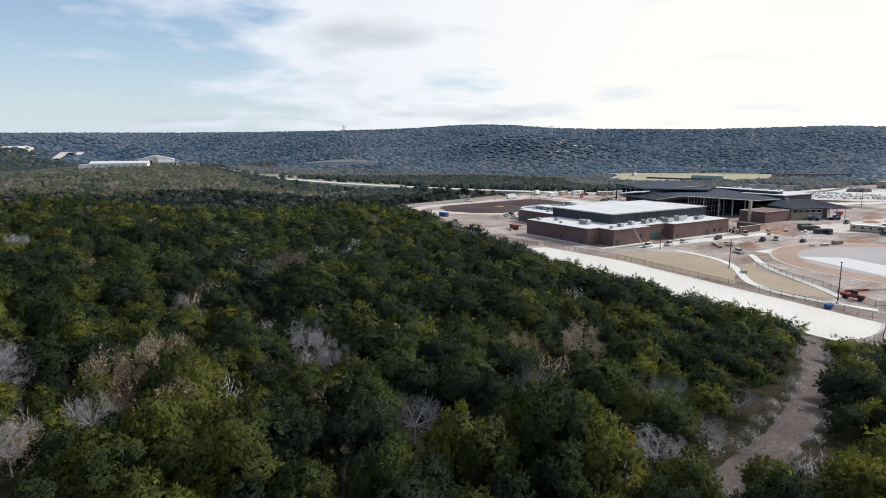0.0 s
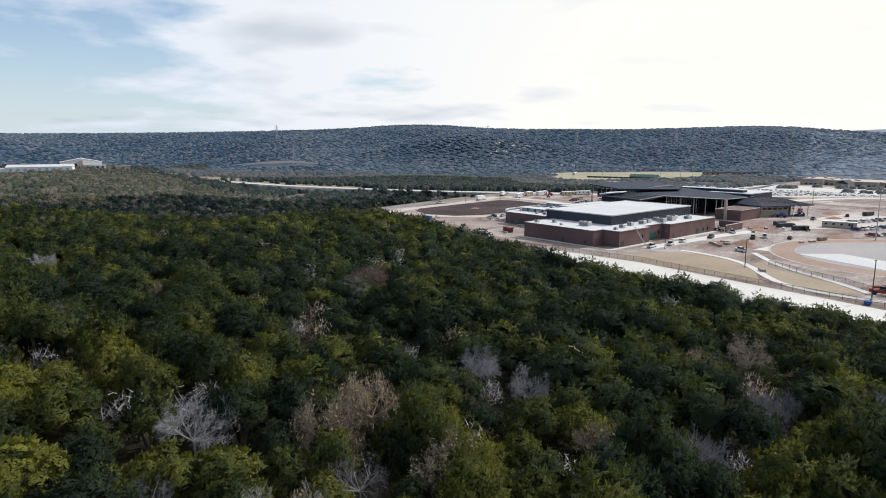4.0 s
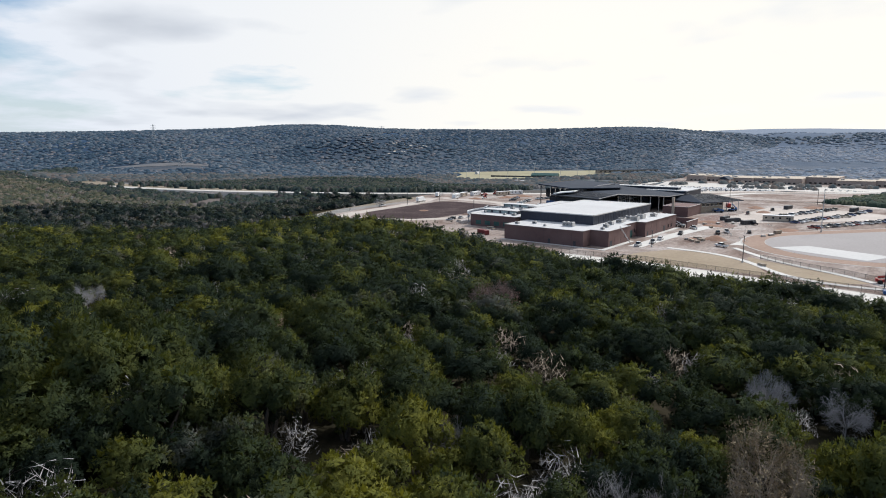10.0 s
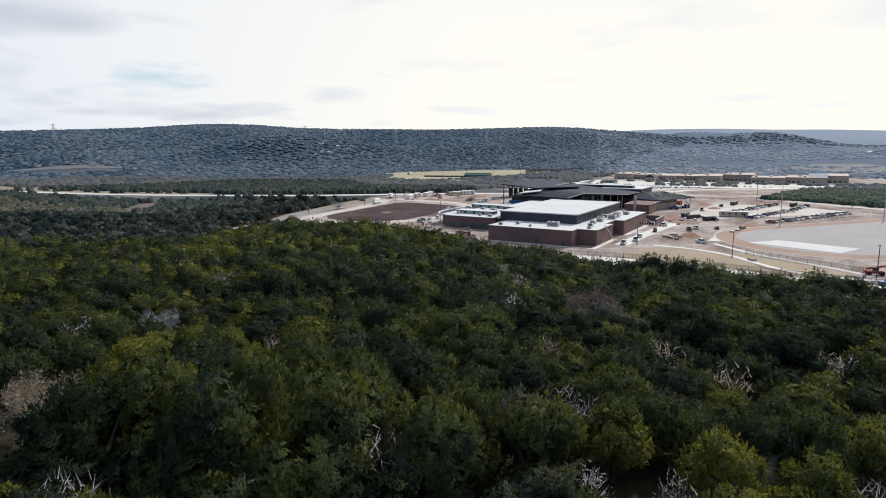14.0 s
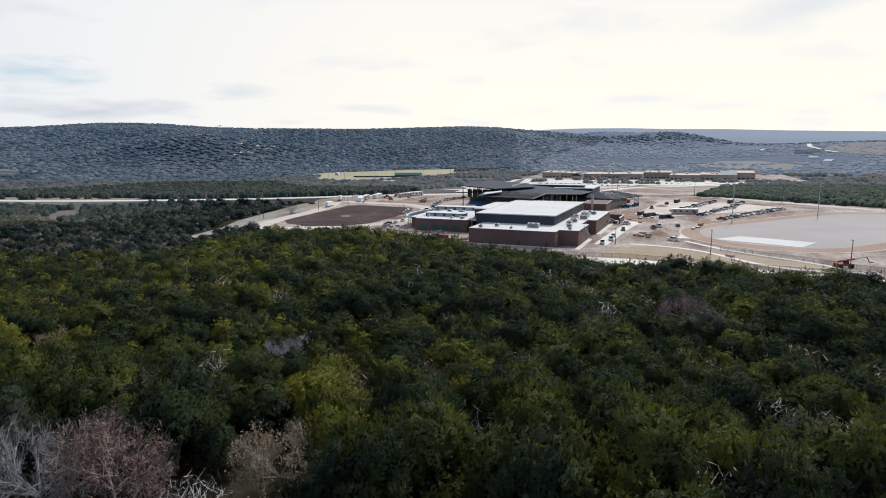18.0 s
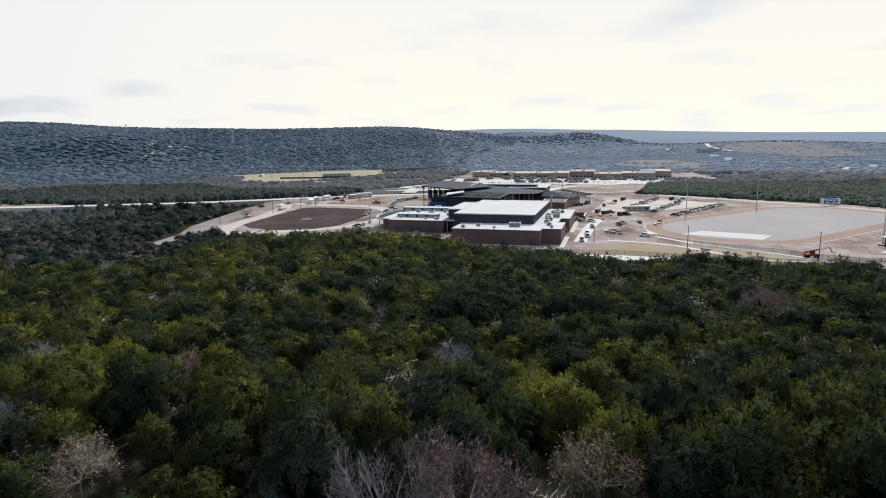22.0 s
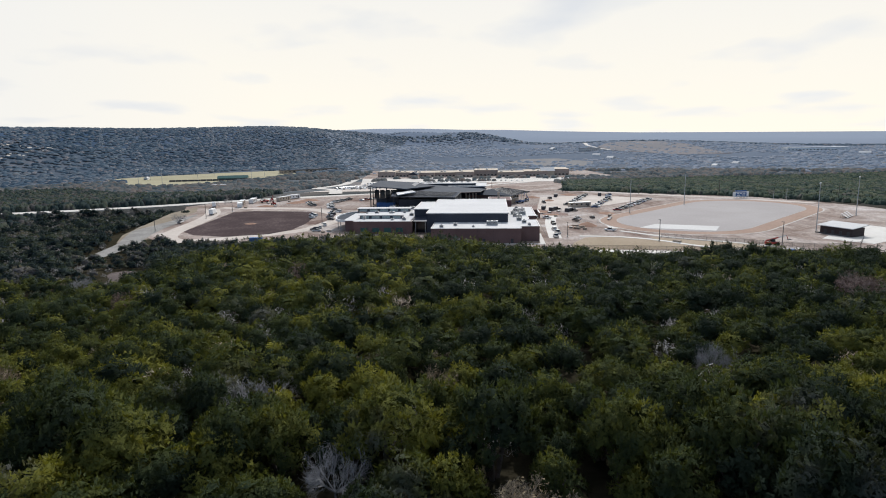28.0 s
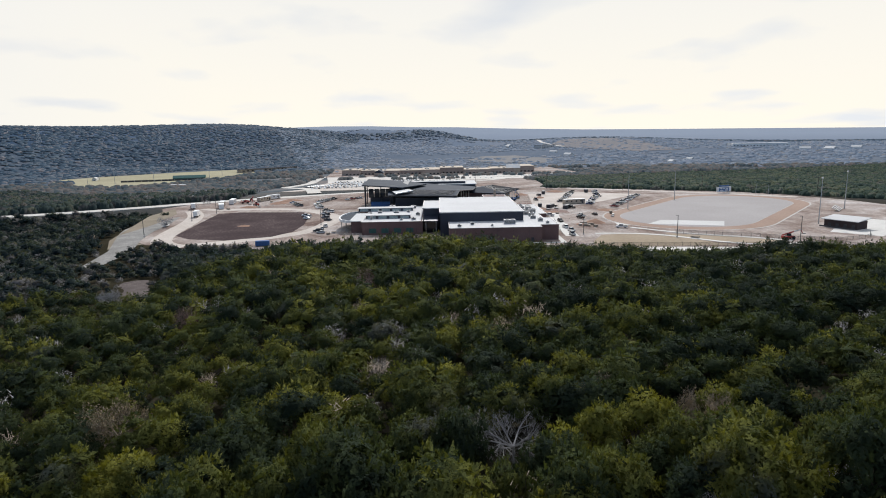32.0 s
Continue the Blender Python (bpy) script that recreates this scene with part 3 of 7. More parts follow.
flat("rubble_ground", [(100, -4), (112, 5), (124, 6), (150, -2), (154, 3), (147, -9), (129, -12), (113, -15), (102, -25), (90, -24), (92, -12), (97, -10)], 0.045, M["rubble"], "red and grey broken ground before the new building", "ground")
flat("graded_bed", [(-20.2, -11), (-4, -15), (10, -22), (12.5, -36), (7, -48), (-4, -58), (-16, -65), (-20.4, -69), (-20.6, -31)], 0.05, M["tan_bed"], "smooth tan graded soil inside the curved footpath", "ground")
flat("graded_bed", [(12, -52), (9, -57), (1, -72), (-3, -82), (-13, -93), (-19, -87), (-17, -71), (-6, -62), (6, -53)], 0.05, M["tan_bed"], "smooth tan graded soil between two footpaths", "ground")
flat("track_apron", [(38, -38), (60, -40), (78, -47), (66, -53), (50, -56), (40, -50)], 0.055, M["walk"], "pale concrete apron at the track entrance", "pavement")
flat("parking_lot", [(110, -18), (126, -8), (205, -16), (215, -60), (190, -96), (150, -62)], 0.08, M["gravel_road"], "pale dusty construction parking lot", "parking lot")
ribbon("road_main", [(20, 900), (52, 640), (83, 509), (107, 414), (138, 312), (175, 252), (207, 205), (234, 145), (275, 60), (290, 20)], 13, M["road"], "pale two-lane road curving past the site", lift=0.15)
ribbon("site_road", [(-2, 168), (2, 180), (20, 188), (44, 192.5), (80, 197), (110, 205), (150, 226)], 9.5, M["gravel_road"], "pale gravel road round the topsoil field", lift=0.07)
ribbon("site_road_inner", [(1, 168), (12, 145), (35, 118), (90, 112), (130, 140), (140, 170), (135, 200), (150, 225)], 9, M["gravel_road"], "pale gravel road beside the topsoil field", lift=0.065)
ribbon("back_road", [(250, 5), (262, -30), (245, -70), (215, -110), (190, -150), (150, -195)], 8, M["gravel_road"], "pale gravel road along the woods", lift=0.07)


def trail(name, pts, width, material, label, seed):
    """An uneven strip of bare ground that follows the slope."""
    pts = np.array(pts, float)
    s = np.concatenate([[0], np.cumsum(np.hypot(*np.diff(pts, axis=0).T))])
    n = int(s[-1] / 1.5)
    t = np.linspace(0, s[-1], n)
    c = np.stack([np.interp(t, s, pts[:, 0]), np.interp(t, s, pts[:, 1])], -1)
    for _ in range(8):
        c[1:-1] = (c[:-2] + 2 * c[1:-1] + c[2:]) / 4
    d = np.gradient(c, axis=0)
    nrm = np.stack([-d[:, 1], d[:, 0]], -1) / np.hypot(*d.T)[:, None]
    r = np.random.RandomState(seed)
    wide = np.convolve(r.uniform(0.6, 1.4, n + 4), np.ones(5) / 5, "valid")[:n] * width / 2
    wide[0] = wide[-1] = 0.3
    k = 7
    v = []
    for i in range(n):
        for u in np.linspace(-1, 1, k):
            p = c[i] + nrm[i] * wide[i] * u * r.uniform(0.85, 1.15)
            v.append((p[0], p[1], hz(*p) + (0.28 - 0.5 * u * u if abs(u) > 0.9 else 0.28)))
    f = [(i * k + j, (i + 1) * k + j, (i + 1) * k + j + 1, i * k + j + 1) for i in range(n - 1) for j in range(k - 1)]
    return structure(link_mesh(name, v, f, material, smooth_shade=True), label, "path")


trail("clearing_ground", [(-112, 132), (-98, 141), (-84, 148), (-68, 156)], 9, M["litter"], "bare reddish dirt in a small clearing", 3)
trail("dirt_trail", [(-54, -109), (-63, -112.5), (-82, -123), (-103, -133.6), (-120.7, -141), (-134, -144), (-146, -145)], 4.6, M["litter"], "bare dirt trail through the woods", 4)
ribbon("path_walk", [(14, -20), (14, -37), (8, -50), (-4, -60), (-16, -67), (-22, -76), (-23, -88), (-18, -106)], 2.6, M["walk"], "curved white concrete footpath", "path", lift=0.15, drop=0.3)
ribbon("track_walk", [(30, -42), (24, -50), (12, -55), (2, -73), (-2, -84), (-14, -97)], 2.4, M["walk"], "white concrete footpath beside the running track", "path", lift=0.17, drop=0.3)
ribbon("building_drive", [(8, -8), (30, -9), (60, -10), (90, -14)], 6, M["walk"], "pale concrete drive along the brick building", "path", lift=0.11, drop=0.3)

# ---- building materials ----
M["brick"] = surface("brown_brick", (0.118, 0.070, 0.064), (0.160, 0.098, 0.090), (0.20, 0.130, 0.119), 0.15, 6, 0.9, 0.2, 0.01)
M["white_roof"] = surface("white_roof_membrane", (0.44, 0.435, 0.43), (0.51, 0.505, 0.50), (0.58, 0.575, 0.57), 0.06, 0.9, 0.8, 0.05, 0.01, 0.0, 0.15)
M["navy"] = surface("dark_metal_panel", (0.018, 0.023, 0.038), (0.026, 0.033, 0.053), (0.036, 0.045, 0.070), 0.1, 3, 0.42, 0.05, 0.01, 0.0, 0.4)
# some of the blue is sky reflection painted into the roof colour
M["dark_roof"] = surface("dark_metal_roof", (0.022, 0.029, 0.042), (0.032, 0.041, 0.058), (0.045, 0.056, 0.076), 0.08, 1.5, 0.75, 0.05, 0.01, 0.0, 0.08)
M["coping"] = surface("pale_metal_coping", (0.42, 0.40, 0.38), (0.5, 0.48, 0.46), (0.58, 0.56, 0.54), 0.3, 4, 0.5, 0.05, 0.01)
M["steel"] = surface("galvanised_steel", (0.32, 0.33, 0.34), (0.42, 0.43, 0.44), (0.52, 0.53, 0.54), 0.8, 8, 0.5, 0.05, 0.01, 0.6)
M["dark_steel"] = surface("dark_steel", (0.03, 0.03, 0.035), (0.05, 0.05, 0.055), (0.08, 0.08, 0.085), 0.8, 8, 0.6, 0.05, 0.01)
M["stone"] = surface("tan_limestone_veneer", (0.24, 0.19, 0.145), (0.33, 0.27, 0.21), (0.42, 0.36, 0.29), 0.3, 3, 0.9, 0.4, 0.03)
M["tan"] = surface("tan_precast", (0.36, 0.29, 0.225), (0.44, 0.37, 0.295), (0.52, 0.45, 0.37), 0.2, 3, 0.9, 0.1, 0.01)
M["wrap_blue"] = surface("blue_sheeting", (0.02, 0.06, 0.16), (0.03, 0.10, 0.26), (0.05, 0.15, 0.36), 0.5, 3, 0.5, 0.3, 0.05)
M["red"] = surface("red_paint", (0.22, 0.02, 0.018), (0.33, 0.035, 0.028), (0.42, 0.06, 0.045), 0.4, 5, 0.5, 0.05, 0.01)
M["maroon"] = surface("maroon_paint", (0.10, 0.018, 0.02), (0.15, 0.028, 0.03), (0.2, 0.045, 0.045), 0.4, 5, 0.6, 0.1, 0.01)
M["white"] = surface("white_paint", (0.62, 0.62, 0.61), (0.72, 0.72, 0.71), (0.8, 0.8, 0.79), 0.5, 5, 0.45, 0.03, 0.01)
M["wood"] = surface("weathered_timber", (0.17, 0.135, 0.10), (0.25, 0.205, 0.16), (0.34, 0.29, 0.235), 0.6, 6, 0.85, 0.2, 0.01)
M["rubber"] = surface("black_rubber", (0.012, 0.012, 0.012), (0.02, 0.02, 0.02), (0.035, 0.034, 0.032), 2, 10, 0.9, 0.1, 0.01)
M["green_sheet"] = surface("green_glass_sheet", (0.02, 0.07, 0.065), (0.035, 0.10, 0.09), (0.05, 0.14, 0.125), 0.5, 4, 0.3, 0.02, 0.01)
mgl, _, _, bgl = mat("dark_glass", 0.08, 0, 0.5)
bgl.inputs["Base Color"].default_value = (0.012, 0.018, 0.024, 1)
M["glass"] = mgl
# bright sky on the panes is painted as a pale teal colour
M["pale_pane"] = surface("painted_sky_glazing", (0.20, 0.27, 0.27), (0.32, 0.39, 0.385), (0.46, 0.52, 0.51), 0.35, 1.5, 0.25, 0.0, 0.01, 0.0, 0.5)


def slab(bm, corners, thick):
    """A roof sheet: top corners in order, with a thickness below."""
    top = [bm.verts.new(c) for c in corners]
    low = [bm.verts.new((c[0], c[1], c[2] - thick)) for c in corners]
    n = len(top)
    cx = [sum(c[i] for c in corners) / n for i in range(3)]
    for ring, dz in ((top, 0), (low, -thick)):
        if n > 4:
            m = bm.verts.new((cx[0], cx[1], cx[2] + dz))
            for i in range(n):
                bm.faces.new((ring[i], ring[(i + 1) % n], m))
        else:
            bm.faces.new(ring)
    for i in range(n):
        bm.faces.new((top[i], top[(i + 1) % n], low[(i + 1) % n], low[i]))
    bmesh.ops.recalc_face_normals(bm, faces=bm.faces)
    return bm


def seams(bm, a, b, c, d, n, w=0.12, h=0.1):
    """Raised seams over the quad a, b, c, d: from side a-b to side d-c."""
    a, b, c, d = map(Vector, (a, b, c, d))
    for i in range(n + 1):
        t = i / n
        p, q = a.lerp(b, t), d.lerp(c, t)
        s = (q - p).normalized()
        side = s.cross(Vector((0, 0, 1))).normalized() * w
        up = Vector((0, 0, h))
        v = [bm.verts.new(x) for x in (p - side, p + side, q + side, q - side)]
        u = [bm.verts.new(x + up) for x in (p - side, p + side, q + side, q - side)]
        bm.faces.new(u)
        for k in range(4):
            bm.faces.new((v[k], v[(k + 1) % 4], u[(k + 1) % 4], u[k]))
    return bm


def one_box(name, x0, y0, z0, x1, y1, z1, material, parent, label="", bevel=0.0):
    return part(name, box(bmesh.new(), x0, y0, z0, x1, y1, z1, bevel), material, parent, label)


def parapet_block(thing, poly, h, brick, roof_z, label=""):
    """Brick walls over a plan polygon with coping and a sunken white roof."""
    w = part("wall", prism(bmesh.new(), poly, -0.3, h), brick, thing, label)
    n = len(poly)
    cen = Vector((sum(p[0] for p in poly) / n, sum(p[1] for p in poly) / n))
    bm = bmesh.new()
    for i in range(n):
        a, b = Vector(poly[i]), Vector(poly[(i + 1) % n])
        d = (b - a).normalized()
        s = Vector((d.y, -d.x)) * 0.2
        prism(bm, [tuple(a - s - d * 0.2), tuple(b - s + d * 0.2), tuple(b + s + d * 0.2), tuple(a + s - d * 0.2)], h, h + 0.14)
    part("coping", bm, M["coping"], thing)
    return w


# gymnasium: low brick block round a tall dark hall
gym = tagged(new("gymnasium"), "brown brick gymnasium with a tall dark hall and white roofs", "building")
GP = [(0, 0), (22, 0), (22, 3.5), (37, 3.5), (37, -0.9), (77.3, -0.9), (77.3, 14.3), (13.4, 14.3), (13.4, 49), (-6.4, 49), (-6.4, 8.6), (0, 8.6)]
parapet_block(gym, GP, 6.9, M["brick"], 6.5)
bm = bmesh.new()
prism(bm, [(x * 1.0 + (0.35 if x < 40 else -0.35), y + (0.35 if y < 20 else -0.35)) for x, y in [(0, 0), (22, 0), (22, 3.5), (37, 3.5), (37, -0.9), (77.3, -0.9), (77.3, 13.6), (13.0, 13.6), (13.0, 49), (-6.4, 49), (-6.4, 8.6), (0, 8.6)]], 6.75, 6.95)
part("low_roof", bm, M["white_roof"], gym, "white membrane roof over the brick block")
hall = one_box("hall_wall", 13.5, 14, 0, 80, 53, 11.1, M["navy"], gym, "tall dark metal hall walls")
for k in range(22):
    y = 15.5 + k * 1.75
    one_box("panel_joint", 13.42, y, 7.05, 13.5, y + 0.06, 11.0, M["dark_steel"], gym)
for k in range(37):
    x = 15.2 + k * 1.75
    one_box("panel_joint", x, 13.92, 7.05, x + 0.06, 14, 11.0, M["dark_steel"], gym)
one_box("hall_roof", 13.2, 13.7, 11.1, 80.3, 53.3, 11.42, M["white_roof"], gym, "broad white roof of the hall")
bm = bmesh.new()
for x0, y0, x1, y1 in ((13.1, 13.6, 13.45, 53.4), (80.05, 13.6, 80.4, 53.4), (13.1, 13.6, 80.4, 13.95), (13.1, 53.05, 80.4, 53.4)):
    box(bm, x0, y0, 11.1, x1, y1, 11.56)
part("hall_coping", bm, M["coping"], gym)
one_box("stage_wall", 33, 53.02, 0, 68, 61.4, 10.9, M["navy"], gym, "dark lower block beside the hall")
one_box("stage_roof", 32.8, 53.42, 10.9, 68.2, 61.7, 11.15, M["white_roof"], gym)
bm = bmesh.new()
for x0, y0, x1, y1 in ((32.6, 53.42, 32.95, 61.8), (68.05, 53.42, 68.4, 61.8), (32.6, 61.5, 68.4, 61.85)):
    box(bm, x0, y0, 10.9, x1, y1, 11.35)
part("stage_coping", bm, M["coping"], gym)
slab(bm := bmesh.new(), [(24.5, 54, 6.0), (33, 54, 7.4), (33, 61, 7.4), (24.5, 61, 6.0)], 0.35)
part("entry_canopy", bm, M["navy"], gym, "sloping dark entry canopy")
for y in (55, 60):
    part("canopy_post", tube(bmesh.new(), (25.3, y, 0), (25.3, y, 6.0), 0.25, sides=8), M["coping"], gym)
one_box("glazed_front", 28.6, 54.2, 0, 28.8, 60.9, 5.6, M["glass"], gym)
for x, y0, y1, z0, z1, m in ((-6.44, 12.0, 13.2, 0, 2.3, "dark_steel"), (-6.44, 24.5, 25.7, 0, 2.3, "dark_steel")):
    one_box("door", x, y0, z0, x + 0.1, y1, z1, M[m], gym)
for x0, x1, y, z0, z1, m, nm in ((1.2, 3.4, 0, 0, 2.6, "dark_steel", "door"), (27.5, 32.5, 3.5, 0, 3.4, "green_sheet", "glass_door"), (39.5, 40.7, -0.9, 0, 2.3, "dark_steel", "door"), (60, 62.6, -0.9, 0, 2.9, "dark_steel", "door"), (66, 67.2, -0.9, 1.2, 3.0, "glass", "window"), (70, 71.2, -0.9, 1.2, 3.0, "glass", "window"), (24.2, 25.2, 3.5, 2.2, 4.0, "glass", "window"), (34.4, 35.4, 3.5, 2.2, 4.0, "glass", "window"), (16.2, 17.2, 0, 2.2, 4.0, "glass", "window")):
    one_box(nm, x0, y - 0.05, z0, x1, y + 0.06, z1, M[m], gym)
# brick control joints and a base course
for y in np.arange(14, 49, 7.0):
    one_box("control_joint", -6.42, y, 0.3, -6.38, y + 0.05, 6.8, M["dark_steel"], gym)
for x in (6, 12, 18, 44, 51, 58, 65, 72):
    yy = 0 if x < 22 else -0.9
    one_box("control_joint", x, yy - 0.02, 0.3, x + 0.05, yy + 0.02, 6.8, M["dark_steel"], gym)
bm = bmesh.new()
box(bm, -8.2, 8, -0.1, -6.4, 50, 0.16)
box(bm, -6.4, -2.2, -0.1, 22, -0.02, 0.16)
box(bm, -8.2, -2.2, -0.1, -6.45, 7.9, 0.15)
box(bm, 37, -3.2, -0.1, 78, -0.95, 0.16)
part("footing", bm, M["walk"], gym, "pale concrete apron")


def roof_unit(x, y, z, lx, ly, h, fans=1, m="coping"):
    """A packaged air handler on a kerb, with fan rings and louvred side."""
    u = tagged(new("roof_air_unit"), "pale metal air handling unit on the white roof", "air unit", "air units on the gymnasium roof")
    u.location = (x, y, z)
    part("curb", box(bmesh.new(), -lx / 2 + 0.1, -ly / 2 + 0.1, -0.05, lx / 2 - 0.1, ly / 2 - 0.1, 0.3), M["steel"], u)
    part("casing", box(bmesh.new(), -lx / 2, -ly / 2, 0.3, lx / 2, ly / 2, h, 0.06), M[m], u)
    bm = bmesh.new()
    for k in range(6):
        zz = 0.5 + (h - 0.8) * k / 6
        box(bm, -lx / 2 - 0.03, -ly / 2 + 0.2, zz, -lx / 2, ly / 2 - 0.2, zz + 0.07)
    part("louvre", bm, M["dark_steel"], u)
    for f in range(fans):
        fx = (f - (fans - 1) / 2) * ly / max(fans, 1) * 0.9
        part("fan_ring", tube(bmesh.new(), (0, fx, h), (0, fx, h + 0.18), min(lx, ly) * 0.28, sides=12), M["dark_steel"], u)
    return u


roof_unit(4.5, 21.5, 6.95, 2.6, 5.2, 2.0, 2)
for x, y, lx, ly, h, f in ((-2.5, 44.5, 1.6, 1.8, 1.1, 1), (3.0, 38.5, 1.6, 1.8, 1.2, 1), (-2.0, 30, 1.2, 1.2, 0.8, 1), (3.5, 4.5, 1.5, 1.5, 1.0, 1), (11, 6.5, 2.0, 2.2, 1.5, 1), (20, 8.5, 2.2, 2.4, 1.6, 1), (28.5, 8, 2.4, 2.8, 1.7, 1), (34.5, 9.5, 2.6, 3.0, 1.8, 2), (41, 6, 3.0, 3.6, 2.0, 2), (44, 10.5, 2.4, 2.6, 1.7, 1), (50, 6.5, 4.0, 3.0, 2.3, 2), (56.5, 9, 2.4, 2.4, 1.7, 1), (62, 5, 3.2, 2.6, 1.5, 1), (69, 8, 1.8, 1.8, 1.2, 1)):
    roof_unit(x, y, 6.95, lx, ly, h, f)

# arts wing beside the gymnasium
wing = tagged(new("arts_wing"), "low brown brick wing with white roof and dark clerestories", "building")
parapet_block(wing, [(22, 61.5), (84, 62), (84, 92), (22, 91)], 6.3, M["brick"], 6.0)
one_box("white_roof", 22.4, 62.3, 6.1, 83.6, 91, 6.36, M["white_roof"], wing)
part("end_wall", prism(bmesh.new(), [(30, 91.2), (60, 92.2), (60, 98), (30, 97.2)], -0.3, 5.6), M["brick"], wing, "brown brick end wall")
one_box("end_roof", 29.5, 91.1, 5.6, 60.5, 98.3, 5.85, M["white_roof"], wing)
for x0, x1, y0, y1 in ((33, 39, 68, 90), (63, 69, 68, 97.5)):
    m = one_box("clerestory", x0, y0, 6.3, x1, y1, 8.0, M["navy"], wing, "dark clerestory with a row of windows")
    one_box("clerestory_roof", x0 - 0.6, y0 - 0.6, 8.0, x1 + 0.6, y1 + 0.6, 8.2, M["white_roof"], wing, "white flat clerestory roof")
    n = int((y1 - y0) / 5)
    for k in range(n):
        w = one_box("window", x0 - 0.05, y0 + 0.7 + k * (y1 - y0) / n, 6.6, x0 + 0.03, y0 - 0.7 + (k + 1) * (y1 - y0) / n, 7.7, M["pale_pane"], m)
        one_box("window_frame", x0 - 0.09, y0 + 0.62 + k * (y1 - y0) / n, 6.48, x0 - 0.055, y0 - 0.62 + (k + 1) * (y1 - y0) / n, 6.6, M["white"], w)
# rounded white canopy edge at the end of the wing
bm = bmesh.new()
ring = []
for k in range(15):
    a = radians(-90 + 180 * k / 14)
    ring.append((48 - 18 * math.sin(a), 98 + 7.5 * math.cos(a)))
for (xa, ya), (xb, yb) in zip(ring[:-1], ring[1:]):
    prism(bm, [(xa, ya), (xb, yb), (xb, yb - 0.7), (xa, ya - 0.7)], 5.0, 6.2)
part("curved_fascia", bm, M["white"], wing, "curved white canopy fascia")
prism(bm := bmesh.new(), [(x, y - 0.72) for x, y in ring], 5.3, 5.55)
part("canopy_roof", bm, M["dark_roof"], wing)
for k in (2, 5, 9, 12):
    part("canopy_post", tube(bmesh.new(), (ring[k][0], ring[k][1] - 1.2, -0.1), (ring[k][0], ring[k][1] - 1.2, 5.3), 0.18, sides=8), M["steel"], wing)
for k in range(4):
    one_box("window", 21.93, 66 + k * 6.0, 1.0, 22.0, 69.5 + k * 6.0, 3.2, M["green_sheet"], wing)
for y in (64.5, 71, 77.5, 84, 89):
    one_box("control_joint", 21.97, y, 0.3, 22.02, y + 0.05, 6.2, M["dark_steel"], wing)
for x, y, lx, ly, h in ((27, 66, 1.8, 2.2, 1.2), (27, 72, 1.4, 1.4, 0.9), (45, 64.5, 2, 2.2, 1.3), (50, 76, 2.4, 2.8, 1.6), (54, 85, 2.2, 2.2, 1.3), (57, 70, 1.6, 1.6, 1.0), (75, 68, 2.4, 3.0, 1.6), (76, 80, 2.6, 3.2, 1.7), (47, 89, 1.2, 1.2, 1.4), (30, 87, 1.0, 1.0, 1.6)):
    roof_unit(x, y, 6.36, lx, ly, h)

# main academic building with folded dark roofs, partly open steel frame
main = tagged(new("academic_building"), "school building under construction with folded dark metal roofs", "building")
LOWER = [(95, 84, 12.0), (79, 43.5, 12.7), (98, 41, 14.0), (150, 30, 9.6), (176, 26, 9.8), (178, 80, 13.4), (120, 86, 13.6)]
slab(bm := bmesh.new(), LOWER, 0.7)
part("roof", bm, M["dark_roof"], main, "large folded dark standing seam roof")
bm = bmesh.new()
seams(bm, (100, 83, 12.35), (118, 84, 13.6), (96, 43, 13.9), (82, 46, 12.85), 16)
part("roof_seam", bm, M["dark_steel"], main)
slab(bm := bmesh.new(), [(108, 101, 17.3), (106, 76, 15.6), (150, 62, 13.9), (178, 76, 14.2), (170, 104, 16.6)], 0.6)
part("upper_roof", bm, M["dark_roof"], main, "high dark roof rising over the open end")
bm = bmesh.new()
for a, b in zip(LOWER[:4], LOWER[1:5]):
    tube(bm, (a[0], a[1], a[2] - 0.3), (b[0], b[1], b[2] - 0.3), 0.32, sides=4)
part("fascia", bm, M["dark_steel"], main)
slab(bm := bmesh.new(), [(90, 79, 13.2), (98, 69, 14.2), (108, 72, 14.4), (104, 82, 13.5)], 0.3)
part("membrane", bm, M["white_roof"], main, "white unfinished roof membrane")
bm = bmesh.new()
for k in range(10):
    t = k / 9
    p = (90 + 8 * t + 1.2 * math.sin(3.1 * t), 79 - 10 * t, 13.25 + t)
    t2 = (k + 1) / 9
    q2 = (90 + 8 * t2 + 1.2 * math.sin(3.1 * t2), 79 - 10 * t2, 13.25 + t2)
    if k < 9:
        tube(bm, p, q2, 0.35, sides=5)
part("roof_curb", bm, M["white"], main, "white curved roof edge")
one_box("inner_wall", 100, 46, 0, 172, 80, 9.6, M["navy"], main, "dark inner walls below the roof")
one_box("front_block", 86, 40, 0, 100, 62, 8.6, M["navy"], main)
one_box("clerestory_wall", 112, 74, 12.0, 166, 78, 15.0, M["navy"], main)
for k in range(10):
    one_box("clerestory_window", 114 + k * 5, 73.9, 13.2, 118 + k * 5, 74.0, 14.6, M["glass"], main)
for k in range(5):
    one_box("end_glazing", 111.9, 80 + k * 3.6, 9, 112.0, 83 + k * 3.6, 14.5, M["glass"], main)
one_box("end_floor", 112, 78, 4.0, 168, 99, 4.5, M["tan"], main)
one_box("end_wall", 116, 82, 0, 166, 97, 9, M["navy"], main)
one_box("blue_wrap", 110, 84, 0.0, 111.5, 96, 6.5, M["wrap_blue"], main, "blue weather sheeting on the open end")
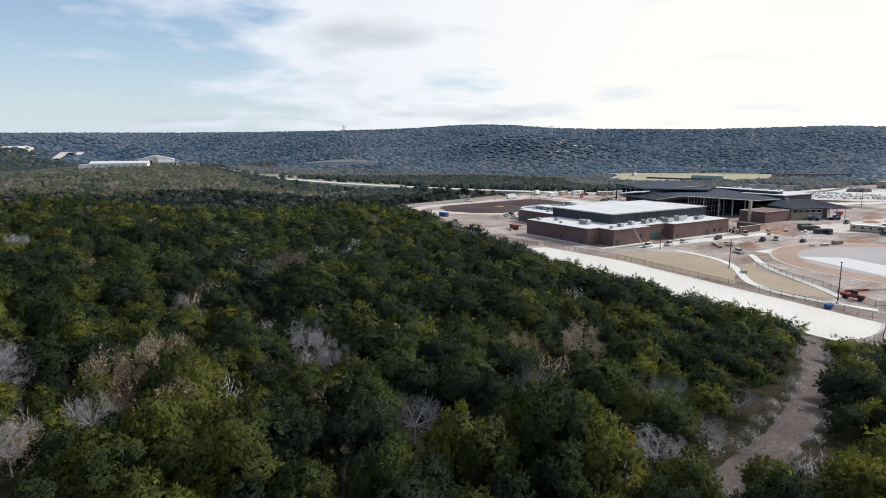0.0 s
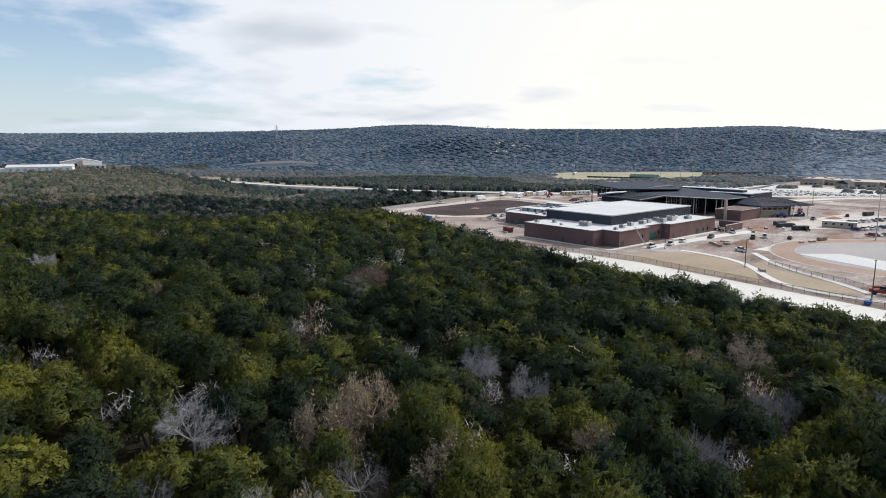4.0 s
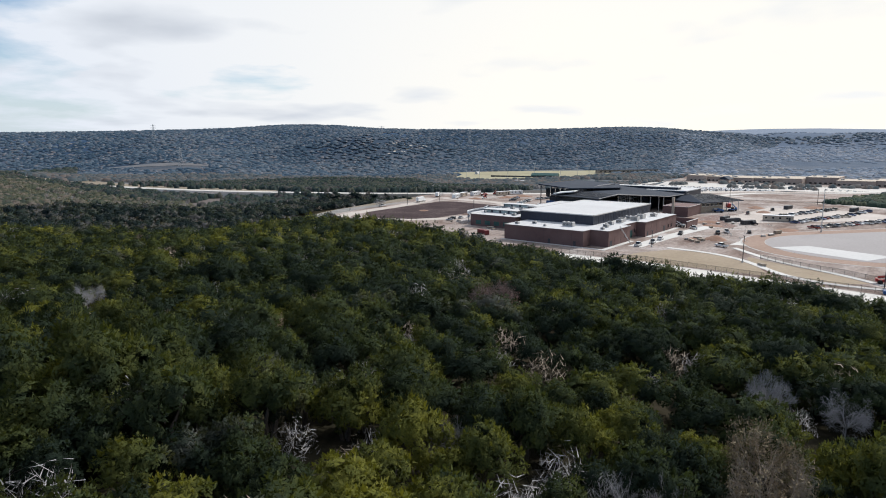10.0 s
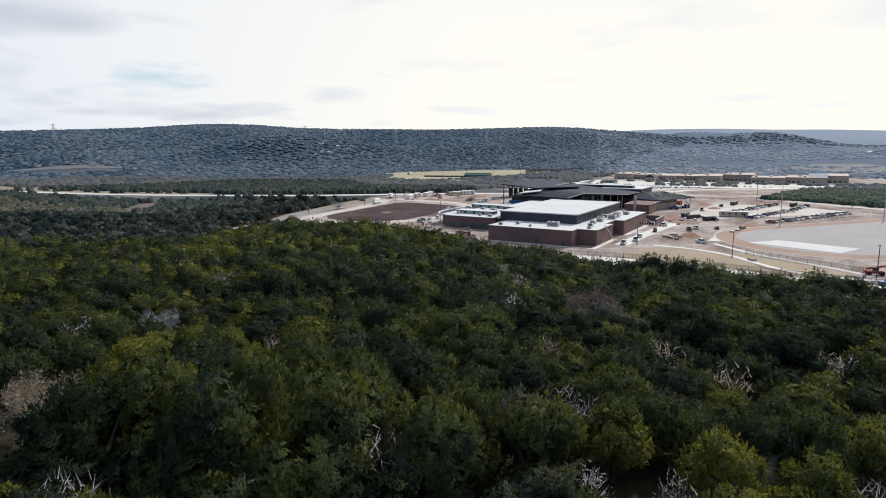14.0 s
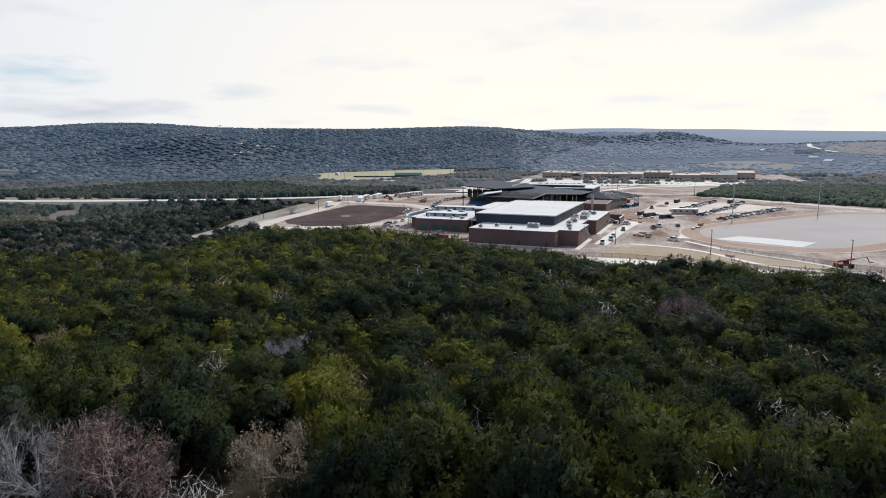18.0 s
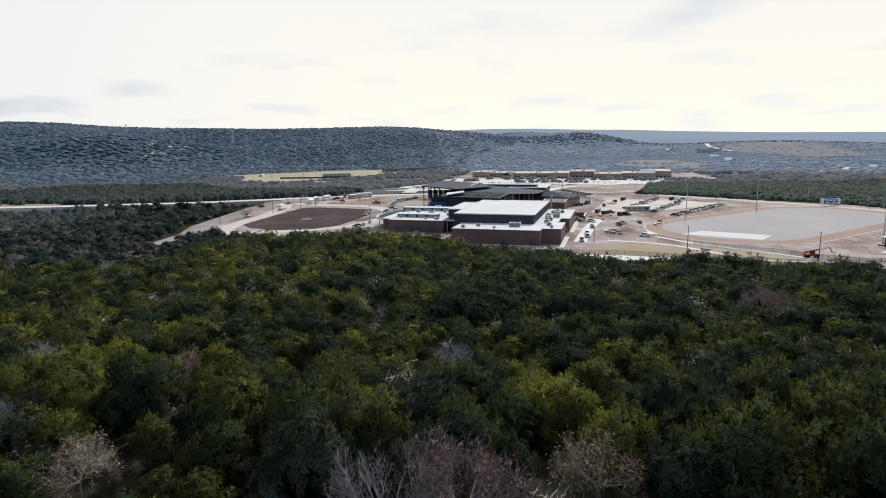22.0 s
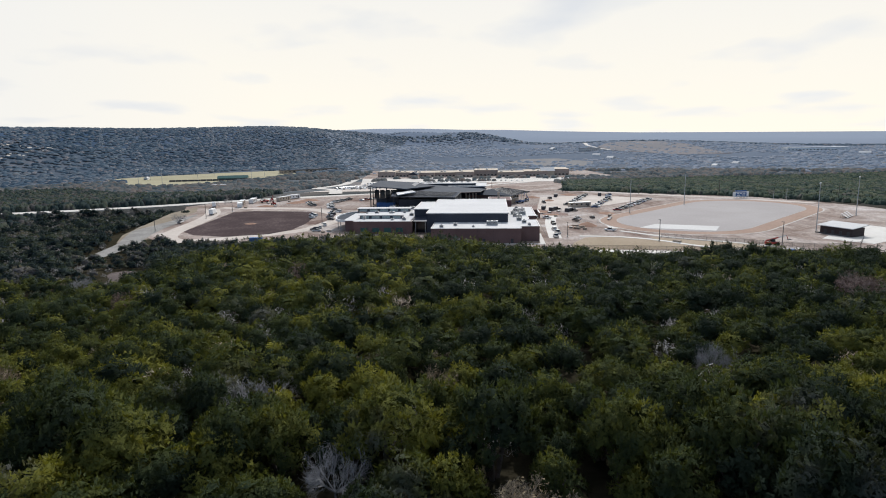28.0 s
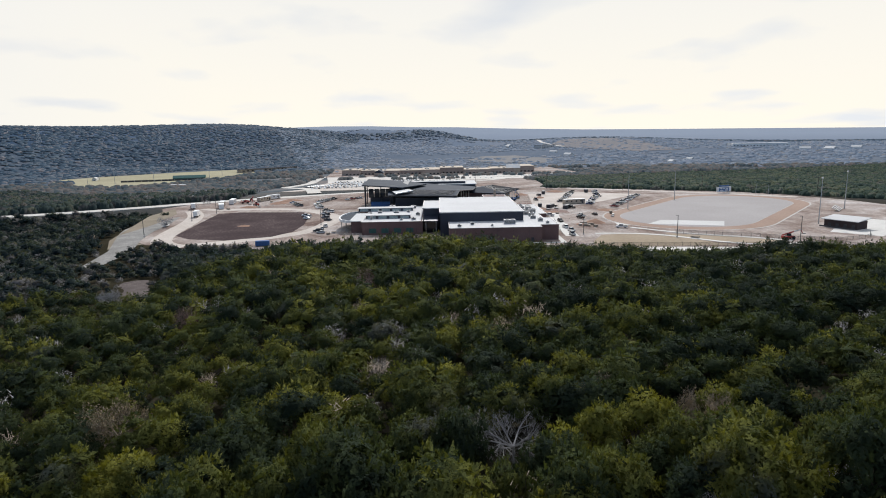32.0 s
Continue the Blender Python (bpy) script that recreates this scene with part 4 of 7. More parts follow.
one_box("blue_wrap", 98, 78, 0.0, 99.5, 86, 3.5, M["wrap_blue"], main, "blue weather sheeting")
for x, y, h in ((109, 99.5, 16.4), (114, 90, 15.9), (108, 82, 15.2), (125, 101, 16.2), (142, 102, 16), (100, 83, 11.6), (108, 45, 13), (118, 42, 12.1), (128, 39, 11.2), (138, 37, 10.2), (147, 35, 9.6), (150, 33, 9.0), (126, 47, 11), (140, 44, 10)):
    part("column", tube(bmesh.new(), (x, y, -0.2), (x, y, h), 0.32, sides=8), M["coping"] if y < 60 else M["dark_steel"], main)
one_box("concrete_pier", 123.3, 16.8, 0, 124.6, 18.1, 11.4, M["tan"], main, "tall tan pier standing free")
for k in range(7):
    top = 12.2 - 0.42 * k
    pane = one_box("lobby_glass", 108 + k * 5.6, 45.0, 0.4, 113 + k * 5.6, 45.1, top, M["glass"], main)
    for x0 in (107.75, 110.45):
        one_box("mullion", x0 + k * 5.6, 44.9, 0.2, x0 + 0.16 + k * 5.6, 45.2, top, M["steel"], pane)
    for z0 in (3.2, 6.4, 9.2):
        one_box("transom", 108 + k * 5.6, 44.92, z0, 113 + k * 5.6, 44.99, z0 + 0.14, M["steel"], pane)
one_box("rear_roof", 172, 26, 11.2, 205, 84, 11.7, M["white_roof"], main, "white flat rear roof")
one_box("rear_wall", 173, 27, 0, 204, 83, 11.2, M["navy"], main)
one_box("rear_clerestory", 178, 34, 11.7, 184, 78, 13.2, M["navy"], main)
one_box("rear_clerestory_roof", 177, 33, 13.2, 185, 79, 13.5, M["white_roof"], main)
for x, y, lx, ly, h in ((190, 40, 3, 4, 2), (192, 50, 3, 3.4, 1.8), (190, 60, 2.6, 3, 1.7), (193, 70, 3.4, 4, 2.0), (198, 45, 2, 2, 1.4), (199, 66, 2, 2.4, 1.5)):
    roof_unit(x, y, 11.7, lx, ly, h)
parapet_block(main, [(124.8, 9), (148, 9), (148, 24), (124.8, 24)], 5.9, M["brick"], 5.6, "brown brick entry block")
one_box("entry_roof", 125.2, 9.4, 5.7, 147.6, 23.6, 5.86, M["white_roof"], main)

# classroom pavilion with a hipped roof, turned from the main axis
pav = tagged(new("classroom_pavilion"), "stone and brick classroom pavilion with a dark hipped roof", "building")
pav.matrix_basis = pose(151, 10, 0, 0, 0, -25) @ Matrix.Diagonal((0.84, 1, 1, 1))
slab(bm := bmesh.new(), [(-1, -2, 6.5), (42, -2, 6.5), (31, 17, 9.8), (10, 17, 9.8)], 0.4)
part("roof", bm, M["dark_roof"], pav, "front slope of the dark metal roof")
slab(bm := bmesh.new(), [(42, 36, 6.5), (-1, 36, 6.5), (10, 17, 9.8), (31, 17, 9.8)], 0.4)
part("roof", bm, M["dark_roof"], pav)
slab(bm := bmesh.new(), [(-1, 36, 6.5), (-1, -2, 6.5), (10, 17, 9.8)], 0.4)
part("roof", bm, M["dark_roof"], pav)
slab(bm := bmesh.new(), [(42, -2, 6.5), (42, 36, 6.5), (31, 17, 9.8)], 0.4)
part("roof", bm, M["dark_roof"], pav)
bm = bmesh.new()
seams(bm, (1, -1.9, 6.55), (41, -1.9, 6.55), (30.5, 16.8, 9.85), (10.5, 16.8, 9.85), 26)
part("roof_seam", bm, M["dark_steel"], pav)
one_box("wall", 1, 1, -0.2, 24, 33, 6.2, M["stone"], pav, "tan stone wall")
one_box("side_wall", -0.05, 2, -0.2, 1, 30, 5.8, M["brick"], pav)
for k in range(5):
    w = one_box("window", 2.6 + k * 4.3, 0.86, 3.9, 5.6 + k * 4.3, 1.0, 5.4, M["glass"], pav)
    one_box("window_frame", 2.4 + k * 4.3, 0.9, 3.7, 5.8 + k * 4.3, 0.98, 3.88, M["white"], w)
    one_box("window_frame", 2.4 + k * 4.3, 0.9, 5.42, 5.8 + k * 4.3, 0.98, 5.6, M["white"], w)
for x, y in ((27, 0), (33, 0), (39.5, 0), (39.5, 12), (39.5, 24), (39.5, 33)):
    part("post", tube(bmesh.new(), (x, y, -0.2), (x, y, 6.3), 0.22, sides=8), M["steel"], pav)
one_box("inner_wall", 24.05, 8, -0.2, 34, 30, 6, M["navy"], pav)

# brown screen wall round the service yard
scr = tagged(new("screen_wall"), "brown brick screen wall at the service yard", "wall")
one_box("wall", 78.5, -6.2, -0.2, 95.3, -5.7, 3.2, M["brick"], scr)
one_box("return_wall", 94.8, -5.68, -0.2, 95.3, 6, 3.2, M["brick"], scr)
one_box("coping", 78.4, -6.3, 3.2, 95.4, -5.6, 3.32, M["coping"], scr)

# ---- vehicles ----
CAR_COLOURS = {"white": (0.72, 0.72, 0.71), "silver": (0.42, 0.43, 0.44), "black": (0.012, 0.012, 0.014), "grey": (0.11, 0.115, 0.12), "red": (0.24, 0.025, 0.022), "blue": (0.03, 0.06, 0.15), "tan": (0.36, 0.31, 0.24)}
for cname, col in CAR_COLOURS.items():
    mc, nc, lc, bc = mat(cname + "_car_paint", 0.3, 0.0, 0.5)
    f = noise_fac(mc.node_tree, 3.0, 3)
    lc.new(ramp(mc.node_tree, f, [(0.3, tuple(c * 0.85 for c in col)), (0.7, col)]), bc.inputs["Base Color"])
    M["paint_" + cname] = mc


def loft(bm, sections):
    """Skins a list of equal-length rings of points."""
    rings = [[bm.verts.new(p) for p in s] for s in sections]
    n = len(rings[0])
    for a, b in zip(rings[:-1], rings[1:]):
        for i in range(n):
            bm.faces.new((a[i], a[(i + 1) % n], b[(i + 1) % n], b[i]))
    bm.faces.new(rings[0][::-1])
    bm.faces.new(rings[-1])
    bmesh.ops.recalc_face_normals(bm, faces=bm.faces)
    return bm


def hull(bm, stations, w):
    """Body or cabin: stations of (x, z low, z high, half-width low, half-width high)."""
    return loft(bm, [[(x, -a, lo), (x, a, lo), (x, a, lo + (hi - lo) * 0.55), (x, b, hi), (x, -b, hi), (x, -a, lo + (hi - lo) * 0.55)] for x, lo, hi, a, b in stations])


KINDS = {
    "car": (4.7, [(-2.35, 0.4, 0.75, 0.8, 0.72), (-2.2, 0.28, 0.98, 0.88, 0.8), (-1.0, 0.25, 1.0, 0.9, 0.84), (0.9, 0.25, 0.98, 0.9, 0.84), (2.1, 0.28, 0.82, 0.88, 0.76), (2.35, 0.4, 0.66, 0.78, 0.7)],
            [(-1.75, 0.95, 1.02, 0.78, 0.74), (-1.0, 0.95, 1.42, 0.8, 0.62), (0.2, 0.95, 1.46, 0.8, 0.62), (1.15, 0.95, 1.0, 0.78, 0.72)], 1.4),
    "suv": (4.8, [(-2.4, 0.4, 0.95, 0.86, 0.8), (-2.3, 0.3, 1.1, 0.93, 0.86), (0.8, 0.3, 1.12, 0.95, 0.88), (2.2, 0.32, 1.0, 0.93, 0.82), (2.4, 0.45, 0.8, 0.85, 0.76)],
            [(-2.25, 1.06, 1.15, 0.86, 0.82), (-2.0, 1.06, 1.72, 0.86, 0.7), (0.2, 1.06, 1.76, 0.86, 0.7), (1.1, 1.06, 1.14, 0.84, 0.78)], 1.42),
    "pickup": (5.8, [(-2.9, 0.5, 1.05, 0.93, 0.93), (-0.75, 0.45, 1.1, 0.98, 0.95), (1.5, 0.42, 1.14, 0.98, 0.92), (2.75, 0.45, 1.08, 0.95, 0.86), (2.9, 0.55, 0.9, 0.88, 0.8)],
               [(-0.75, 1.06, 1.14, 0.9, 0.86), (-0.55, 1.06, 1.82, 0.88, 0.72), (0.75, 1.06, 1.86, 0.88, 0.72), (1.6, 1.06, 1.16, 0.86, 0.8)], 1.75),
}
car_protos = {}


def vehicle(kind, colour, x, y, turn, z=0.1, label="", group="parked cars on the dusty lot"):
    key = (kind, colour)
    place = pose(x, y, z, 0, 0, turn)
    words = {"car": "parked %s saloon car on pale dirt", "suv": "parked %s sport utility car on pale dirt", "pickup": "parked %s pickup truck on pale dirt"}[kind] % colour
    if key in car_protos:
        c = copy_thing(car_protos[key], place)
        return tagged(c, label or words, "pickup truck" if kind == "pickup" else "car", group)
    L, body, cab, axle = KINDS[kind]
    root = tagged(new("pickup_truck" if kind == "pickup" else "car"), label or words, "pickup truck" if kind == "pickup" else "car", group)
    b = part("body", hull(bmesh.new(), body, 1), M["paint_" + colour], root)
    part("cabin_glass", hull(bmesh.new(), cab, 1), M["glass"], root)
    top = cab[1:3]
    part("roof", hull(bmesh.new(), [(p, h - 0.05, h + 0.025, bb + 0.03, bb - 0.02) for p, lo, h, aa, bb in top], 1), M["paint_" + colour], root)
    if kind == "pickup":
        part("bed", box(bmesh.new(), -2.75, -0.8, 1.085, -0.85, 0.8, 1.125), M["rubber"], root)
    for sx in (-axle, axle):
        for sy in (-1, 1):
            yy = sy * (body[2][3] - 0.12)
            w = part("wheel", tube(bmesh.new(), (sx, yy - 0.11, 0.34), (sx, yy + 0.11, 0.34), 0.34, sides=12), M["rubber"], root)
            part("rim", tube(bmesh.new(), (sx, yy + sy * 0.1, 0.34), (sx, yy + sy * 0.125, 0.34), 0.2, sides=10), M["steel"], w)
    for sy in (-0.62, 0.62):
        part("headlight", box(bmesh.new(), L / 2 - 0.12, sy - 0.16, 0.62, L / 2 - 0.02, sy + 0.16, 0.76), M["white"], root)
        part("tail_light", box(bmesh.new(), -L / 2 - 0.0, sy - 0.12, 0.68, -L / 2 + 0.1, sy + 0.12, 0.86), M["red"], root)
    root.matrix_basis = place
    car_protos[key] = root
    return root


vr = random.Random(4)
MIX = ["white", "white", "silver", "black", "grey", "white", "red", "blue", "silver", "grey", "tan", "black"]
SORT = ["pickup", "suv", "car", "pickup", "suv", "car", "pickup"]
for (xa, ya), (xb, yb), n in (((146, -30), (214, -52), 17), ((130, -45.5), (172, -60), 11), ((113, -57), (178, -92), 18), ((176, -63), (212, -70), 5)):
    ang = math.degrees(math.atan2(yb - ya, xb - xa)) + 90
    for k in range(n):
        t = (k + vr.uniform(-0.12, 0.12)) / (n - 1)
        vehicle(vr.choice(SORT), vr.choice(MIX), xa + (xb - xa) * t, ya + (yb - ya) * t + vr.uniform(-0.5, 0.5), ang + vr.uniform(-5, 5) + 180 * vr.randint(0, 1))
for x, y, a, k, c in ((11, -8.5, 5, "pickup", "white"), (22, -10.5, 12, "pickup", "white"), (33, -9.8, 8, "suv", "white"), (54, -11.5, 190, "suv", "black"), (77, -10, 40, "pickup", "white"), (29.6, -37.1, 65, "pickup", "white"), (66, -25, 20, "pickup", "black"), (73, -27, 25, "pickup", "white"), (78, -36, 15, "car", "black"),
                      (92, 132, 60, "suv", "white"), (96, 134, 62, "pickup", "white"), (84, 120, 70, "suv", "grey"), (84, 131, 58, "car", "white"), (51, 114, 20, "suv", "white"), (42, 114, 15, "car", "silver"), (35, 115, 100, "suv", "black"), (30, 112.5, 95, "car", "silver"), (75, 117, 70, "car", "black"), (113, 122, 75, "suv", "white"), (120, 126, 75, "pickup", "grey"), (90, 121, 70, "car", "blue"), (97, 122, 72, "suv", "black"), (104, 124, 73, "pickup", "white"),
                      (121, -20, 60, "pickup", "black"), (160, -15, 10, "pickup", "grey"), (190, -22, 20, "suv", "black"), (112, -30, 35, "pickup", "black")):
    vehicle(k, c, x, y, a, group="vehicles on the building site")
for (xa, ya), (xb, yb), n in (((135, 133), (160, 140), 7), ((172, 140), (194, 134), 7), ((186, 122), (196, 114), 4), ((150, 150), (172, 160), 5)):
    ang = math.degrees(math.atan2(yb - ya, xb - xa)) + 90
    for k in range(n):
        t = (k + vr.uniform(-0.1, 0.1)) / (n - 1)
        vehicle(vr.choice(SORT), vr.choice(MIX), xa + (xb - xa) * t, ya + (yb - ya) * t, ang + vr.uniform(-5, 5), group="vehicles on the building site")


# ---- site plant and clutter ----
def container(name, x, y, turn, l, w, h, m, label, cat, group="", z=0.05):
    c = tagged(new(name), label, cat, group)
    c.matrix_basis = pose(x, y, z, 0, 0, turn)
    part("body", box(bmesh.new(), -l / 2, -w / 2, 0.25, l / 2, w / 2, h, 0.05), M[m], c)
    part("skid", box(bmesh.new(), -l / 2 + 0.2, -w / 2 + 0.2, -0.02, l / 2 - 0.2, w / 2 - 0.2, 0.25), M["dark_steel"], c)
    for k in range(int(l / 0.9)):
        xx = -l / 2 + 0.5 + k * 0.9
        part("rib", box(bmesh.new(), xx, -w / 2 - 0.05, 0.35, xx + 0.12, -w / 2, h - 0.1), M[m], c)
        part("rib", box(bmesh.new(), xx, w / 2, 0.35, xx + 0.12, w / 2 + 0.05, h - 0.1), M[m], c)
    return c


def office(x, y, turn, l, label="long pale site office trailer on the dusty lot", m="tan", w=3.2, h=3.2, z=0.05):
    c = container("site_office", x, y, turn, l, w, h, m, label, "trailer", "site offices", z)
    part("roof", box(bmesh.new(), -l / 2 - 0.15, -w / 2 - 0.15, h, l / 2 + 0.15, w / 2 + 0.15, h + 0.12), M["white"], c)
    for k in range(int(l / 3.5)):
        part("window", box(bmesh.new(), -l / 2 + 1.2 + k * 3.4, -w / 2 - 0.07, 1.5, -l / 2 + 2.2 + k * 3.4, -w / 2 - 0.01, 2.4), M["glass"], c)
    part("door", box(bmesh.new(), l / 2 - 2.4, -w / 2 - 0.07, 0.4, l / 2 - 1.5, -w / 2 - 0.01, 2.4), M["dark_steel"], c)
    return c


office(135, -36.5, -76, 15)
office(147, 203, 20, 12, "white site office trailer beside the dirt road", "white")
office(176, 205, 10, 14, "white site office trailer beside the dirt road", "white")
office(190, 186, -20, 13, "pale site office trailer beside the dirt road")
office(205, 183, -30, 12, "white site office trailer beside the dirt road", "white")
office(163, 208, 15, 10)
container("dumpster", -1.5, 65, 70, 7, 2.5, 2.3, "maroon", "dark red roll-off dumpster on bare dirt", "dumpster", "dumpsters")
container("dumpster", 117, -17.5, -30, 8, 2.6, 2.2, "dark_steel", "black roll-off dumpster on the dusty lot", "dumpster", "dumpsters")
container("dumpster", 112, -27, -30, 8, 2.6, 2.2, "dark_steel", "black roll-off dumpster on the dusty lot", "dumpster", "dumpsters")
container("dumpster", 124, -12, -10, 7, 2.5, 2.2, "dark_steel", "black roll-off dumpster on the dusty lot", "dumpster", "dumpsters")
container("dumpster", 212, -63, -10, 9, 2.6, 2.5, "dark_steel", "black roll-off dumpster on the dusty lot", "dumpster", "dumpsters")
container("dumpster", 205, -28, -10, 8, 2.6, 2.4, "dark_steel", "black roll-off dumpster on the dusty lot", "dumpster", "dumpsters")
container("storage_box", 196, 6, 20, 9, 2.5, 2.6, "red", "red steel storage container beside the pavilion", "container")
container("storage_box", -2.3, 132, -80, 6, 2.4, 2.4, "wrap_blue", "blue steel storage container at the edge of the woods", "container")
container("tool_crate", -26, -98, 10, 2.2, 1.6, 1.2, "wrap_blue", "blue tool crate on the concrete slab", "crate")
container("block_stack", 84, -47, -15, 5, 1.6, 1.6, "wood", "brown stack of wrapped pallets beside the track", "pallets")


def machine(x, y, turn, boom, label, m="red", lift=25):
    """A telescopic handler: chassis, cab, four wheels and a boom."""
    c = tagged(new("telehandler"), label, "telehandler", "lifting machines on the site")
    c.matrix_basis = pose(x, y, 0.05, 0, 0, turn)
    part("chassis", box(bmesh.new(), -2.6, -0.8, 0.7, 2.6, 0.8, 1.5, 0.1), M[m], c)
    part("counterweight", box(bmesh.new(), -3.1, -0.9, 0.8, -2.5, 0.9, 1.8, 0.1), M[m], c)
    part("cab", hull(bmesh.new(), [(-0.7, 1.45, 2.7, 0.5, 0.42), (0.9, 1.45, 2.6, 0.5, 0.42)], 1), M["glass"], c)
    a = radians(lift)
    p0, p1 = Vector((-2.4, 0.95, 1.9)), Vector((-2.4 + boom * math.cos(a), 0.95, 1.9 + boom * math.sin(a)))
    part("boom", tube(bmesh.new(), p0, p0.lerp(p1, 0.6), 0.34, 0.3, 4), M[m], c)
    part("inner_boom", tube(bmesh.new(), p0.lerp(p1, 0.55), p1, 0.22, 0.2, 4), M["steel"], c)
    part("jib", tube(bmesh.new(), p1, p1 + Vector((0.9, 0, -1.6)), 0.2, 0.16, 4), M[m], c)
    part("fork", box(bmesh.new(), p1.x + 0.8, p1.y - 0.7, p1.z - 1.9, p1.x + 2.0, p1.y + 0.7, p1.z - 1.65), M["dark_steel"], c)
    for sx in (-1.8, 1.8):
        for sy in (-1.0, 1.0):
            part("wheel", tube(bmesh.new(), (sx, sy - 0.22, 0.66), (sx, sy + 0.22, 0.66), 0.66, sides=14), M["rubber"], c)
    return c


machine(-11, -97, -78, 9.5, "red telescopic handler with raised boom beside the track", "red", 12)
machine(172, -3, 150, 8, "blue lifting machine beside the pavilion", "wrap_blue", 38)
machine(160, 2, 100, 5, "blue lifting machine beside the pavilion", "wrap_blue", 8)
machine(80, -2, 60, 5, "grey forklift beside the screen wall", "steel", 15)
machine(160, 183, 40, 6, "red lifting machine among the site offices", "red", 20)
machine(176, 196, 120, 5, "red lifting machine among the site offices", "red", 10)
machine(192, 196, 200, 6, "red lifting machine among the site offices", "red", 25)


def box_truck(x, y, turn, label, l=9.0):
    c = tagged(new("box_truck"), label, "truck", "lorries on the dirt road")
    c.matrix_basis = pose(x, y, 0.1, 0, 0, turn)
    part("cargo_box", box(bmesh.new(), -l / 2, -1.25, 1.0, l / 2 - 2.2, 1.25, 3.9, 0.06), M["white"], c)
    part("cab", hull(bmesh.new(), [(l / 2 - 2.1, 0.6, 2.7, 1.15, 1.05), (l / 2 - 0.8, 0.6, 2.6, 1.15, 1.0), (l / 2, 0.6, 1.5, 1.1, 1.0)], 1), M["white"], c)
    part("windscreen", box(bmesh.new(), l / 2 - 0.9, -0.9, 1.75, l / 2 - 0.3, 0.9, 2.35), M["glass"], c)
    part("frame", box(bmesh.new(), -l / 2, -0.5, 0.6, l / 2 - 0.2, 0.5, 0.99), M["dark_steel"], c)
    for sx in (-l / 2 + 1.4, l / 2 - 1.2):
        for sy in (-1.0, 1.0):
            part("wheel", tube(bmesh.new(), (sx, sy - 0.16, 0.48), (sx, sy + 0.16, 0.48), 0.48, sides=12), M["rubber"], c)
    return c


box_truck(104, 203, 12, "white box truck parked on the gravel road", 11)
box_truck(146, 222, 25, "white box truck parked beside the site offices", 8)
vehicle("pickup", "white", 64, 204, 8, group="vehicles on the building site")


def mound(name, x, y, r0, h, m, label, seed, cat="soil mound"):
    r = np.random.RandomState(seed)
    v, f = [], []
    n, k = 16, 5
    for j in range(k):
        t = j / (k - 1)
        for i in range(n):
            a = 6.2832 * i / n
            rr = r0 * (1 - t * 0.93) * (1 + 0.14 * math.sin(2 * a + seed) + r.uniform(-0.08, 0.08))
            v.append((x + rr * math.cos(a), y + rr * math.sin(a), -0.1 + h * (t ** 0.85) + r.uniform(0, 0.1)))
    for j in range(k - 1):
        for i in range(n):
            f.append((j * n + i, j * n + (i + 1) % n, (j + 1) * n + (i + 1) % n, (j + 1) * n + i))
    f.append(tuple((k - 1) * n + i for i in range(n)))
    return tagged(link_mesh(name, v, f, M[m], smooth_shade=True), label, cat, "heaps of soil on the site")


M["red_dirt"] = surface("red_brown_soil", (0.17, 0.09, 0.06), (0.25, 0.145, 0.10), (0.33, 0.21, 0.15), 0.3, 2, 0.95, 0.5, 0.08)
for i, (x, y, r0, h) in enumerate(((49, -29, 5.5, 2.0), (44, -20, 3, 0.8), (100, 0, 4.5, 1.0), (108, -8, 6, 1.1), (95, -14, 5, 0.7), (116, 4, 5, 1.1), (200, -10, 6, 1.4), (176, -20, 5, 1.2), (172, 170, 7, 1.4), (188, 165, 8, 1.6), (150, 185, 6, 1.2), (60, 160, 4, 0.7), (220, -40, 7, 1.3), (100, -48, 6, 0.9))):
    mound("soil_mound", x, y, r0, h, "red_dirt", "heap of red-brown soil on the graded dirt", i + 1)
pr = random.Random(8)
for x, y in ((38, -22), (42, -25), (35, -25.5), (40, -19), (46, -22), (98, -9), (104, -14), (110, -20), (86, -16), (14, 70), (18, 75), (8, 72), (26, 108), (30, 106), (-6, 62), (150, 178), (168, 190), (181, 178), (140, 196), (70, -44), (76, -46), (-3, -60)):
    p = tagged(new("pallet_stack"), "low stack of timber and pallets lying on dirt", "pallets", "stacks of building materials")
    p.matrix_basis = pose(x, y, 0.04, 0, 0, pr.uniform(0, 180))
    l, w = pr.uniform(1.6, 4.2), pr.uniform(0.9, 1.6)
    for k in range(3):
        part("board_layer", box(bmesh.new(), -l / 2 + pr.uniform(0, 0.2), -w / 2, 0.02 + k * 0.3, l / 2 - pr.uniform(0, 0.2), w / 2, 0.28 + k * 0.3), M[pr.choice(["wood", "wood", "coping", "tan"])], p)

# ladder-like conveyor leaning on the gymnasium
lad = tagged(new("roof_ladder"), "long pale ladder leaning on the brick gymnasium", "ladder")
for off in (0, 0.7):
    part("rail", tube(bmesh.new(), (12.5 + off, -4.6, 0.1), (10.5 + off, 0.1, 8.0), 0.09, sides=5), M["coping"], lad)
for k in range(14):
    t = (k + 0.5) / 14
    part("rung", tube(bmesh.new(), (12.5 - 2 * t, -4.6 + 4.7 * t, 0.1 + 7.9 * t), (13.2 - 2 * t, -4.6 + 4.7 * t, 0.1 + 7.9 * t), 0.05, sides=4), M["coping"], lad)

